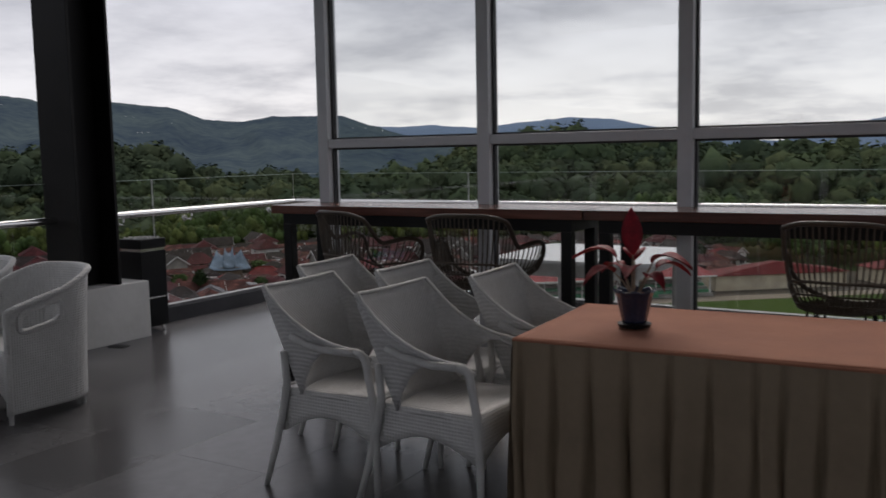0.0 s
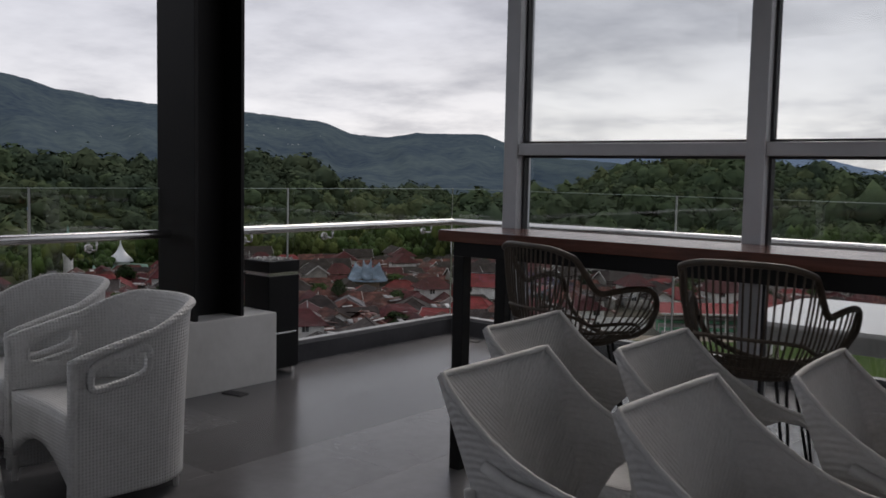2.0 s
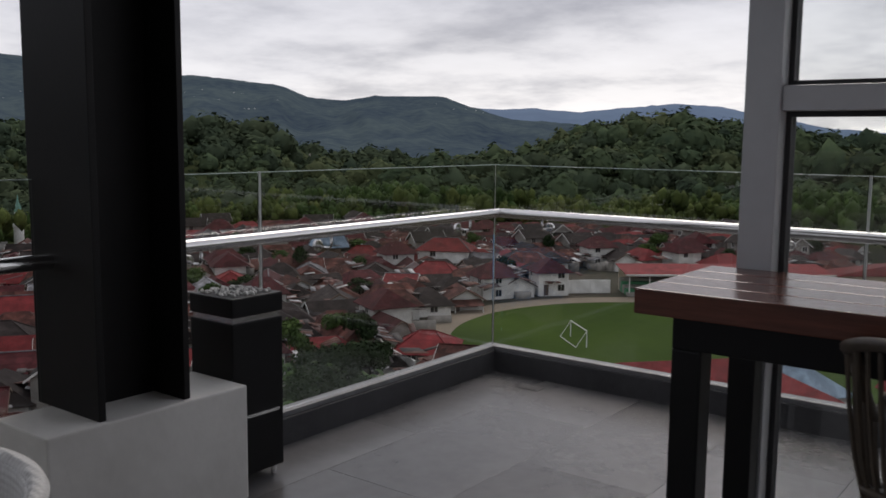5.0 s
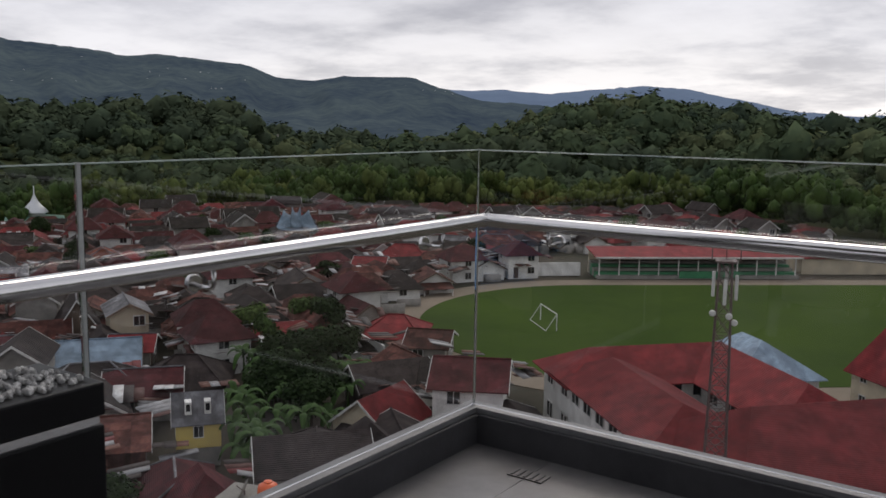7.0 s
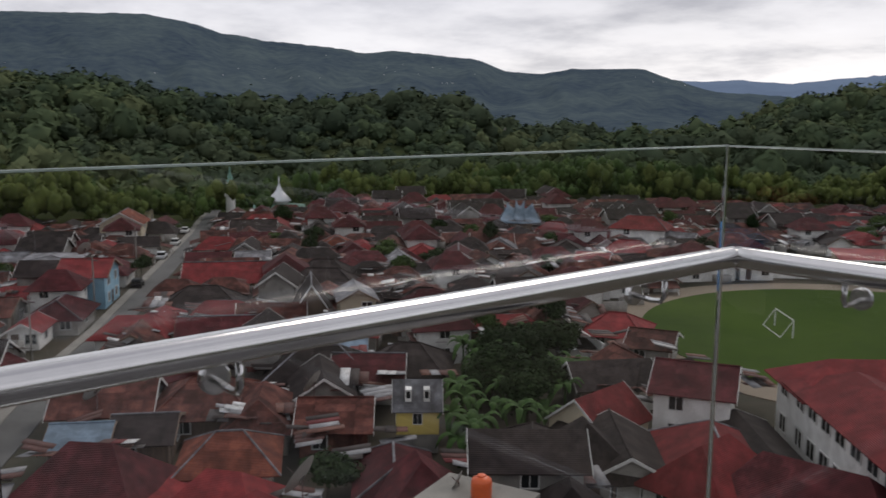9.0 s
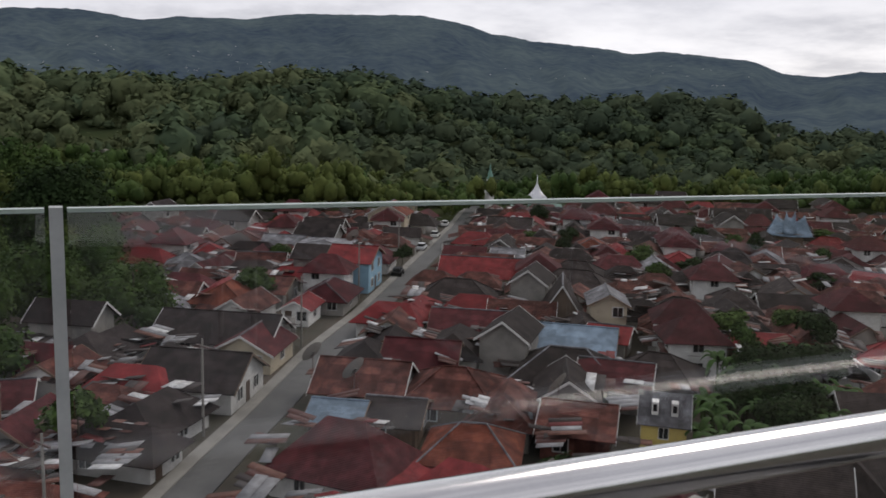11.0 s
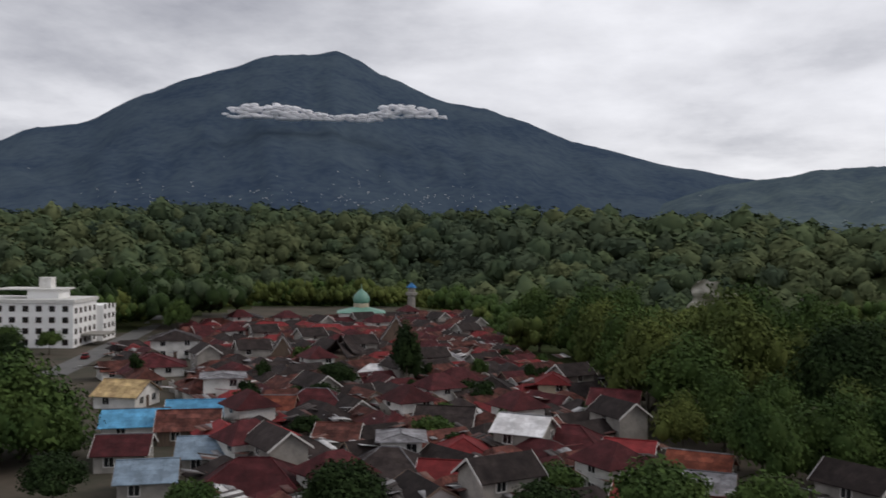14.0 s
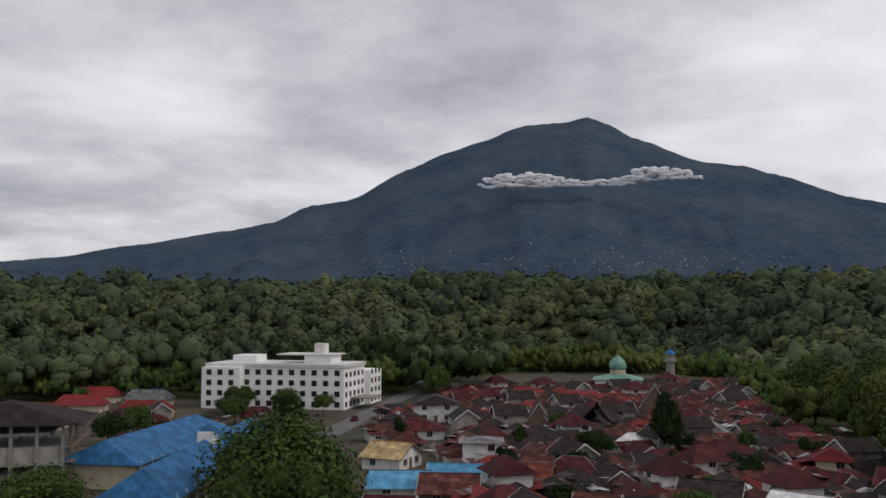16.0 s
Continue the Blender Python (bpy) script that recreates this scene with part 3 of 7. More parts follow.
# ---- white tub chairs and low table ----
def tub_chair():
    """Back at +y, opening at -y."""
    t = thing("tub_chair", "white woven wicker tub chair with looped armrests", "armchair", pose(0, 0, 0), "white tub chairs")
    hw, hd = 0.31, 0.30

    def plan(a):
        # a -1..1 from one front edge round the back to the other
        an = a * 2.15
        k = 1.0
        x = hw * math.copysign(min(1.0, abs(math.sin(min(abs(an), math.pi / 2)))), an)
        if abs(an) <= math.pi / 2:
            y = 0.02 + (hd - 0.02) * math.cos(an)
        else:
            y = 0.02 - (abs(an) - math.pi / 2) * 0.55
        return x, y

    def wall(u, v):
        a = (u - 0.5) * 2
        x, y = plan(a)
        top = 0.79 - 0.17 * max(0, abs(a) - 0.35) ** 1.3 / 0.57
        lo = 0.055
        z = lo + (top - lo) * v
        fl = 1 + 0.07 * v ** 2
        return Vector((x * fl, y * fl + 0.02 * v, z))
    # the wall with an oval hole at each armrest
    b = bmesh.new()
    nu, nv = 120, 44
    holes = lambda u, v: ((min(u, 1 - u) - 0.078) / 0.05) ** 4 + ((v - 0.84) / 0.095) ** 4 < 1
    vs = {}

    def vert(i, j):
        if (i, j) not in vs:
            vs[i, j] = b.verts.new(wall(i / nu, j / nv))
        return vs[i, j]
    fs = []
    for i in range(nu):
        for j in range(nv):
            if not holes((i + 0.5) / nu, (j + 0.5) / nv):
                fs.append(b.faces.new((vert(i, j), vert(i + 1, j), vert(i + 1, j + 1), vert(i, j + 1))))
    bmesh.ops.recalc_face_normals(b, faces=fs)
    bmesh.ops.solidify(b, geom=fs, thickness=0.022)
    bmesh.ops.recalc_face_normals(b, faces=b.faces)
    part("shell", b, M["wicker"], t, "", True)
    part("rim", tubem([wall(0.0, 0.0)] + [wall(0.0, i / 8) for i in range(1, 8)] + [wall(i / 60, 1.0) for i in range(61)] + [wall(1.0, 1 - i / 8) for i in range(1, 9)], 0.0185, 10), M["wicker"], t, "", True)
    for sgn in (0, 1):
        pts = []
        for k in range(28):
            q = 2 * math.pi * k / 28
            c, s = math.cos(q), math.sin(q)
            u = 0.078 + 0.05 * math.copysign(abs(c) ** 0.5, c)
            v = 0.84 + 0.095 * math.copysign(abs(s) ** 0.5, s)
            pts.append(wall(1 - u if sgn else u, v))
        part("arm_loop", tubem(pts, 0.017, 8, closed=True), M["wicker"], t, "", True)

    def seat(u, v):
        w = 0.292 * math.sqrt(max(0.0, 1 - max(0, (v - 0.55) / 0.47) ** 2.2))
        return Vector(((u - 0.5) * 2 * w, -0.30 + 0.58 * v, 0.40 + 0.012 * math.sin(math.pi * u)))
    part("seat", sheet(bmesh.new(), seat, 12, 14, 0.03), M["wicker"], t, "", True)

    def fr(u, v):
        lo = 0.12 + 0.13 * math.sin(math.pi * u)
        return Vector(((u - 0.5) * 0.585, -0.302, lo + (0.4 - lo) * v))
    part("front_apron", sheet(bmesh.new(), fr, 16, 5, 0.015), M["wicker"], t, "", True)
    for x, y in ((-0.30, -0.29), (0.30, -0.29), (-0.21, 0.2), (0.21, 0.2)):
        part("foot", tubem([(x, y, 0.0), (x * 0.99, y * 0.99, 0.11)], 0.016, 10, taper=[0.8, 1]), M["whitetube"], t)
    return t


tub = tub_chair()
tub.matrix_basis = pose(1.40, -4.03, 0, 0, 0, -5)
copy_thing(tub, pose(0.58, -3.97, 0, 0, 0, 4))

ct = thing("coffee_table", "low white woven coffee table with a clear glass top", "table", pose(1.17, -4.86, 0, 0, 0, 2))
g = part("glass_top", boxm(-0.36, -0.3, 0.442, 0.36, 0.3, 0.452, 0.003), M["glass"], ct, "clear glass top")
part("top_board", boxm(-0.35, -0.29, 0.415, 0.35, 0.29, 0.4415, 0.008), M["wicker"], ct)
for s in range(4):
    def side(u, v, s=s):
        lo = 0.11 + 0.10 * math.sin(math.pi * u)
        fl = 1.0 - 0.1 * v
        z = lo + (0.415 - lo) * v
        h, k = 0.37 * fl, 0.31 * fl
        return Vector([((u - 0.5) * 2 * h, -k, z), (h, (u - 0.5) * 2 * k, z), ((0.5 - u) * 2 * h, k, z), (-h, (0.5 - u) * 2 * k, z)][s])
    part("side", sheet(bmesh.new(), side, 14, 5, 0.012), M["wicker"], ct, "", True)
for sx in (-1, 1):
    for sy in (-1, 1):
        part("foot", tubem([(sx * 0.36, sy * 0.30, 0), (sx * 0.355, sy * 0.295, 0.12)], 0.017, 10), M["whitetube"], ct)

# ---- table with cloth and pleated skirt ----
TX, TY = 4.69, -4.30
buf = thing("buffet_table", "long table under an orange-brown cloth", "table", pose(TX, TY, 0, 0, 0, 3))
part("board", boxm(0.02, 0.02, 0.715, 2.18, 0.80, 0.742), M["wood"], buf)
for x, y in ((0.06, 0.06), (2.14, 0.06), (0.06, 0.76), (2.14, 0.76)):
    part("leg", tubem([(x, y, 0), (x, y, 0.716)], 0.016, 8), M["black"], buf)
tc = thing("tablecloth", "orange-brown cloth spread over the table top", "tablecloth", pose(TX, TY, 0, 0, 0, 3))


def clothf(u, v):
    x, y = 2.2 * u, 0.82 * v
    return Vector((x, y, 0.7435 + 0.0025 * noise.noise((x * 3, y * 5, 0.3)) + 0.002 * max(0, noise.noise((x * 1.3 + 4, y * 9, 2)))))


part("cloth", sheet(bmesh.new(), clothf, 60, 26, 0.004), M["cloth_top"], tc, "", True)
hem = [(0, 0, 0.738), (1.1, 0.0, 0.735), (2.2, 0, 0.738), (2.2, 0.82, 0.738), (0, 0.82, 0.738)]
part("hem", tubem(hem, 0.007, 6, closed=True), M["cloth_top"], tc, "", True)
sk = thing("table_skirt", "khaki pleated fabric skirt hanging round the table", "table skirt", pose(TX, TY, 0, 0, 0, 3))


def skirt_side(ax, ay, bx_, by_, seed):
    L = math.hypot(bx_ - ax, by_ - ay)
    dx, dy = (bx_ - ax) / L, (by_ - ay) / L
    nx, ny = dy, -dx
    r = random.Random(seed)
    cuts = []
    s = 0.03
    while s < L - 0.02:
        cuts.append(s)
        s += r.uniform(0.085, 0.15)

    def f(u, v):
        s = L * u
        near = min((abs(s - c) for c in cuts), default=1)
        k = next((i for i, c in enumerate(cuts) if c > s), len(cuts))
        fold = math.exp(-(near / 0.012) ** 2)
        fall = (1 - v) ** 0.7
        out = 0.004 + fall * (0.022 + 0.012 * math.sin(s * 46 + k)) - fold * 0.045 * min(1, fall * 1.6 + 0.05)
        bow = 0.008 * math.sin(v * 7 + k * 1.7) * fall
        return Vector((ax + dx * (s + bow) + nx * out, ay + dy * (s + bow) + ny * out, 0.012 + 0.722 * v))
    return f


for i, (a, n) in enumerate((((0, 0, 2.2, 0), 420), ((2.2, 0, 2.2, 0.82), 150), ((2.2, 0.82, 0, 0.82), 260), ((0, 0.82, 0, 0), 180))):
    part("skirt_panel", sheet(bmesh.new(), skirt_side(*a, i + 5), n, 16), M["skirt"], sk, "", True)

# potted plant on the cloth
pp = thing("potted_plant", "red-leaved plant in a dark blue glazed pot", "plant", pose(5.02, -3.93, 0.7475, 0, 0, 20) @ Matrix.Scale(0.98, 4))
b = lathe(bmesh.new(), [(0.05, 0.0), (0.062, 0.004), (0.066, 0.016), (0.05, 0.02)], 24)
part("saucer", b, M["black"], pp, "dark saucer")


def potf(u, v):
    an = 2 * math.pi * u
    r = 0.046 + 0.026 * v + 0.008 * max(0, v - 0.85) / 0.15
    r *= 1 + 0.05 * math.cos(8 * an) * (0.4 + 0.6 * v)
    return Vector((r * math.cos(an), r * math.sin(an), 0.02 + 0.125 * v + 0.006 * math.cos(8 * an) * v ** 6))


part("pot", sheet(bmesh.new(), potf, 64, 12, 0.005), M["pot"], pp, "", True)
part("soil", lathe(bmesh.new(), [(0.03, 0.1), (0.064, 0.118), (0.05, 0.13), (0.01, 0.134)], 20), M["soil"], pp)
rnd = random.Random(11)
for i, (an, tilt, ln, lw) in enumerate(((200, 4, 0.20, 0.050), (170, 42, 0.2, 0.06), (330, 48, 0.19, 0.06), (20, 66, 0.17, 0.05), (260, 55, 0.16, 0.055), (90, 40, 0.18, 0.055), (215, 70, 0.17, 0.05), (300, 75, 0.15, 0.045), (130, 62, 0.15, 0.045))):
    a, tl, ln, lw = radians(an), radians(tilt * 0.66), ln * 1.16, lw * 0.95
    d = Vector((math.cos(a) * math.sin(tl), math.sin(a) * math.sin(tl), math.cos(tl)))
    p0, p1 = Vector((0.01 * math.cos(a), 0.01 * math.sin(a), 0.12)), Vector((0, 0, 0.13)) + d * ln * 0.65
    part("stem", tubem([p0, p0.lerp(p1, 0.5) + Vector((0, 0, 0.01)), p1], 0.003, 6), M["stem"], pp)
    sd = d.cross(Vector((0, 0, 1)))
    sd = sd.normalized() if sd.length > 0.1 else Vector((1, 0, 0))
    droop = Vector((d.x, d.y, d.z - (0.9 if tilt > 20 else 0.0))).normalized()

    def leaf(u, v, p1=p1, d=d, sd=sd, ln=ln, lw=lw, droop=droop):
        w = lw * math.sin(math.pi * min(1, u * 0.93 + 0.07)) ** 0.8 * (1 - u * 0.35)
        dirn = d.lerp(droop, u)
        return p1 + dirn * ln * 0.75 * u + sd * (v - 0.5) * 2 * w + Vector((0, 0, 1)) * abs(v - 0.5) * 0.025
    part("leaf", sheet(bmesh.new(), leaf, 10, 4, 0.0012), M["redleaf"], pp, "dark red pointed leaf", True)

# floor tiles, laid last
TILE_X, TILE_Y = 0.6, 1.2
tile_me = {}
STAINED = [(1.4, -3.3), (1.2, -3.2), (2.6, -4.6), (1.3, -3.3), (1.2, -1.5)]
rows = int((XMAX - 0.06) / TILE_X) + 1
for i in range(rows):
    for j in range(10):
        x0, y0 = 0.057 + i * TILE_X - 0.24, -0.057 - (j + 1) * TILE_Y + (0.6 if i % 2 else 0.0) + 0.0
        ax, bx_ = max(x0, 0.057), min(x0 + TILE_X, XMAX - 0.002)
        ay, by_ = max(y0, YMIN + 0.002), min(y0 + TILE_Y, -0.057)
        if bx_ - ax < 0.05 or by_ - ay < 0.05:
            continue
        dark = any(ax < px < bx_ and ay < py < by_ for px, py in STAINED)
        key = (round(bx_ - ax, 3), round(by_ - ay, 3), dark)
        if key not in tile_me:
            b = boxm(0.0008, 0.0008, -0.0118, key[0] - 0.0008, key[1] - 0.0008, 0.0, 0.0006)
            tile_me[key] = bpy.data.meshes.new("tile")
            b.to_mesh(tile_me[key])
            b.free()
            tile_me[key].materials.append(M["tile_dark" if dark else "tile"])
        o = new("tile", tile_me[key])
        o.location = (ax, ay, 0)
        o.parent = floor

# ---- land below: ground, ridges, mountains ----
G = -28.5

M.update({
    "ground": mat("earth_and_low_growth", (0.095, 0.078, 0.062), (0.050, 0.050, 0.036), spec=0.1, rough=0.95, scale=0.08, world=True),
    "forest_floor": mat("shaded_undergrowth", (0.062, 0.068, 0.032), (0.034, 0.048, 0.022), spec=0.0, rough=1.0, scale=0.02, world=True),
    # these three leaf colours are lifted and blue-shifted to include aerial haze
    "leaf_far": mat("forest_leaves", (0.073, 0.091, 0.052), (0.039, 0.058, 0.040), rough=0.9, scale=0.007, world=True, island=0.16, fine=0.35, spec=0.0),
    "leaf_far_mid": mat("hazed_green_forest_leaves", (0.088, 0.114, 0.057), (0.051, 0.075, 0.045), rough=0.9, scale=0.02, world=True, island=0.16, fine=0.35, spec=0.0),
    "leaf_far_pale": mat("hazed_olive_forest_leaves", (0.110, 0.126, 0.062), (0.062, 0.082, 0.044), rough=0.9, scale=0.02, world=True, island=0.16, fine=0.35, spec=0.0),
    "leaf_near": mat("tree_leaves", (0.062, 0.096, 0.025), (0.030, 0.056, 0.016), rough=0.8, scale=0.15, world=True, island=0.3, spec=0.08),
    "leaf_dark": mat("dark_tree_leaves", (0.026, 0.044, 0.014), (0.013, 0.024, 0.009), rough=0.8, scale=0.15, world=True, island=0.3, spec=0.06),
    "leaf_bamboo": mat("bamboo_leaves", (0.105, 0.125, 0.034), (0.045, 0.066, 0.020), rough=0.8, scale=0.06, world=True, island=0.28, spec=0.05),
    "leaf_banana": mat("banana_leaves", (0.05, 0.095, 0.022), (0.028, 0.058, 0.016), spec=0.15, rough=0.8, scale=2, island=0.3),
    "bark": mat("grey_brown_bark", (0.09, 0.075, 0.055), (0.05, 0.04, 0.03), rough=0.9, scale=2, bump=0.4, bscale=12),
    # green woods shifted towards blue to paint in the distance haze
    "hill": mat("haze_tinted_wooded_hills", (0.094, 0.124, 0.130), (0.045, 0.065, 0.090), rough=1.0, scale=0.0045, world=True, spec=0.0, fine=0.45),
    # slope colours carry the blue of the air in front of them
    "volcano": mat("haze_tinted_volcano_slopes", (0.064, 0.088, 0.112), (0.034, 0.052, 0.082), rough=1.0, scale=0.0035, world=True, spec=0.0, fine=0.45),
    # pale blue is distance haze, put straight into the base colour
    "far_hill": mat("haze_blue_far_hills", (0.17, 0.23, 0.32), (0.14, 0.19, 0.27), rough=1.0, scale=0.003, world=True, spec=0.0),
    "rock": mat("pale_cliff_rock", (0.50, 0.47, 0.42), (0.17, 0.16, 0.12), rough=0.95, scale=0.2, world=True, bump=0.5, bscale=1),
    "asphalt": mat("worn_asphalt", (0.12, 0.118, 0.112), (0.085, 0.083, 0.08), rough=0.9, scale=0.3, world=True),
    "grass": mat("football_grass", (0.054, 0.088, 0.016), (0.037, 0.064, 0.013), spec=0.05, rough=1.0, scale=0.05, world=True, stretch=(1, 1, 1)),
    "track": mat("dusty_running_track", (0.24, 0.19, 0.14), (0.17, 0.14, 0.10), rough=0.95, scale=0.1, world=True),
    "w_hotel": mat("bright_white_render", (0.86, 0.86, 0.85), (0.74, 0.74, 0.73), rough=0.8, scale=0.2),
    "w_cream": mat("cream_render", (0.58, 0.50, 0.36), (0.42, 0.36, 0.27), rough=0.85, scale=0.5, rand=0.15),
    "w_white": mat("white_render", (0.76, 0.75, 0.72), (0.50, 0.49, 0.46), rough=0.85, scale=0.5, rand=0.15),
    "w_grey": mat("bare_cement_render", (0.32, 0.30, 0.27), (0.19, 0.18, 0.165), rough=0.9, scale=0.6, rand=0.2),
    "w_wood": mat("weathered_board_walls", (0.20, 0.14, 0.10), (0.11, 0.08, 0.06), rough=0.9, scale=1, stretch=(4, 4, 0.4), rand=0.2),
    "w_blue": mat("light_blue_render", (0.28, 0.46, 0.58), (0.2, 0.34, 0.44), rough=0.85, scale=0.5),
    "w_yellow": mat("yellow_render", (0.62, 0.48, 0.14), (0.5, 0.38, 0.12), rough=0.85, scale=0.5),
    "r_rust": roof_mat("rusty_sheet_roof", (0.17, 0.066, 0.052), (0.075, 0.034, 0.029), 0.85),
    "r_dark": roof_mat("dark_brown_sheet_roof", (0.050, 0.040, 0.037), (0.026, 0.020, 0.020), 0.4),
    "r_red": roof_mat("red_sheet_roof", (0.235, 0.034, 0.036), (0.155, 0.027, 0.028), 0.2, 0.5),
    "r_maroon": roof_mat("maroon_sheet_roof", (0.105, 0.026, 0.029), (0.058, 0.018, 0.020), 0.4),
    "r_grey": roof_mat("grey_zinc_roof", (0.27, 0.28, 0.30), (0.14, 0.14, 0.15), 0.6, 0.45),
    "r_blue": roof_mat("bright_blue_sheet_roof", (0.045, 0.18, 0.39), (0.032, 0.13, 0.30), 0.35, 0.45),
    "r_pale": roof_mat("pale_blue_zinc_roof", (0.30, 0.40, 0.50), (0.22, 0.30, 0.38), 0.3, 0.45),
    "r_white": roof_mat("white_sheet_roof", (0.72, 0.73, 0.74), (0.55, 0.56, 0.57), 0.25, 0.5),
    "r_orange": roof_mat("orange_rust_roof", (0.22, 0.068, 0.040), (0.12, 0.038, 0.026), 0.6),
    "r_sky": roof_mat("sky_blue_sheet_roof", (0.10, 0.31, 0.50), (0.08, 0.25, 0.42), 0.3, 0.45),
    "r_straw": roof_mat("yellowed_sheet_roof", (0.50, 0.38, 0.19), (0.33, 0.24, 0.13), 0.5),
    "trimw": mat("white_trim_board", (0.66, 0.65, 0.62), rough=0.7, scale=1),
    "void": mat("dark_window_glass", (0.02, 0.022, 0.024), (0.012, 0.013, 0.014), rough=0.15, scale=1),
    "door": mat("brown_door", (0.09, 0.055, 0.035), rough=0.6, scale=2),
    "green": mat("green_painted_boards", (0.05, 0.22, 0.10), (0.035, 0.16, 0.075), rough=0.7, scale=0.6),
    "concrete": mat("raw_concrete", (0.27, 0.255, 0.225), (0.19, 0.18, 0.16), rough=0.9, scale=0.5),
    "tankc": mat("orange_plastic_tank", (0.72, 0.13, 0.03), (0.62, 0.1, 0.025), rough=0.4, scale=2),
    "galv": mat("galvanised_lattice_steel", (0.13, 0.085, 0.08), (0.09, 0.06, 0.055), rough=0.6, scale=2),
    "silver": mat("silver_dome_sheet", (0.72, 0.73, 0.74), (0.6, 0.61, 0.62), rough=0.35, scale=0.6, metal=0.3),
    "gdome": mat("green_dome_tiles", (0.14, 0.30, 0.23), (0.1, 0.22, 0.17), rough=0.5, scale=0.6),
})


def cubes_mesh(name, poses, material):
    """Many boxes in one mesh, each from a pose with its size."""
    c = np.array([(x, y, z, 1.0) for x in (-0.5, 0.5) for y in (-0.5, 0.5) for z in (-0.5, 0.5)])
    q = np.array([(0, 1, 3, 2), (4, 6, 7, 5), (0, 4, 5, 1), (2, 3, 7, 6), (0, 2, 6, 4), (1, 5, 7, 3)])
    V = np.concatenate([(c @ np.array(m).T)[:, :3] for m in poses])
    F = np.concatenate([q + 8 * i for i in range(len(poses))])
    me = bpy.data.meshes.new(name)
    me.vertices.add(len(V))
    me.vertices.foreach_set("co", V.astype(np.float32).ravel())
    me.loops.add(F.size)
    me.loops.foreach_set("vertex_index", F.astype(np.int32).ravel())
    me.polygons.add(len(F))
    me.polygons.foreach_set("loop_start", np.arange(0, F.size, 4, dtype=np.int32))
    me.update(calc_edges=True)
    me.materials.append(material)
    return new(name, me)


def azr(az, r, z=0.0):
    a = radians(az)
    return Vector((-r * math.sin(a), r * math.cos(a), z))


def town_edge(az):
    """Where the houses end and the forest begins."""
    e = 285 - 55 * smooth((az - 52) / 16) + 215 * smooth((az - 108) / 8) - 120 * smooth((az - 126) / 8)
    return e - 50 * smooth((20 - az) / 12)


def profile(az, stops):
    """Height along a skyline, eased between a few stations (azimuth, elevation)."""
    if az <= stops[0][0]:
        return stops[0][1]
    for (a, u), (b, v) in zip(stops, stops[1:]):
        if az <= b:
            k = (az - a) / (b - a)
            return u + (v - u) * (0.6 * k + 0.4 * smooth(k))
    return stops[-1][1]


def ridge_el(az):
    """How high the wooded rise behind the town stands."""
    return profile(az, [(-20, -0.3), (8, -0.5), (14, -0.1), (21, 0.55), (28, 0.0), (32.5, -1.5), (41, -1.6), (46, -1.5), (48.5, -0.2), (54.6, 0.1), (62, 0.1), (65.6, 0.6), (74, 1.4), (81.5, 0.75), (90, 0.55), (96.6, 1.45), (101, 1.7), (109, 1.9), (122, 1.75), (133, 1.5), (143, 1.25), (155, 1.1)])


def land(x, y):
    r = math.hypot(x, y)
    az = math.degrees(math.atan2(-x, y))
    if az < -100:
        az += 360
    e = town_edge(max(-20, min(170, az)))
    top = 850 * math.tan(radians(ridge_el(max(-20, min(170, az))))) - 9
    dip = -9 * smooth((r - e - 20) / 80) * smooth((e + 330 - r) / 180)
    n = noise.noise((x * 0.005, y * 0.005, 0.5)) * 14 + noise.noise((x * 0.02, y * 0.02, 1.5)) * 3
    k = smooth((r - e - 40) / max(120, 850 - e - 40))
    z = G + (top - G) * k + dip + n * smooth((r - e) / 150) * (1 if r < 1200 else 0.5)
    return z - 30 * smooth((r - 900) / 2500)


def grid_mesh(name, material, radii, azs, height, label, wrap=False):
    verts, faces = [], []
    n = len(azs)
    for r in radii:
        for a in azs:
            p = azr(a, r)
            verts.append((p.x, p.y, height(r, a, p.x, p.y)))
    for i in range(len(radii) - 1):
        for j in range(n if wrap else n - 1):
            k = (j + 1) % n
            faces.append((i * n + j, i * n + k, (i + 1) * n + k, (i + 1) * n + j))
    me = bpy.data.meshes.new(name)
    me.from_pydata(verts, [], faces)
    me.shade_smooth()
    me.materials.append(material)
    return tagged(new(name, me), label, name, "", "structure")


radii = [14.0]
while radii[-1] < 4800:
    radii.append(radii[-1] * 1.045 + 1.5)
gr = grid_mesh("ground", M["ground"], radii, [i * 1.5 for i in range(240)], lambda r, a, x, y: land(x, y), "earth and undergrowth between the houses and under the woods", True)
gr.data.materials.append(M["forest_floor"])
for p in gr.data.polygons:
    c = p.center
    r = math.hypot(c.x, c.y)
    az = math.degrees(math.atan2(-c.x, c.y))
    if r > town_edge(max(-20, min(170, az if az > -100 else az + 360))):
        p.material_index = 1


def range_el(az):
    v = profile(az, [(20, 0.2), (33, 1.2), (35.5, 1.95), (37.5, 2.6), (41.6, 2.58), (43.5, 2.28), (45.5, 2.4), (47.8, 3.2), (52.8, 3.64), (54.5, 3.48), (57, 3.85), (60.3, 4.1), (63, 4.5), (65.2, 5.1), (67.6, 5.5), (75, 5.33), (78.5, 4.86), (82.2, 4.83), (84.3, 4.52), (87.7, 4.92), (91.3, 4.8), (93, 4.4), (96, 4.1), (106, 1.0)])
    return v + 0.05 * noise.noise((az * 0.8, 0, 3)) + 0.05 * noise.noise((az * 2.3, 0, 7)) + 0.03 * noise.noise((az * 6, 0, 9))


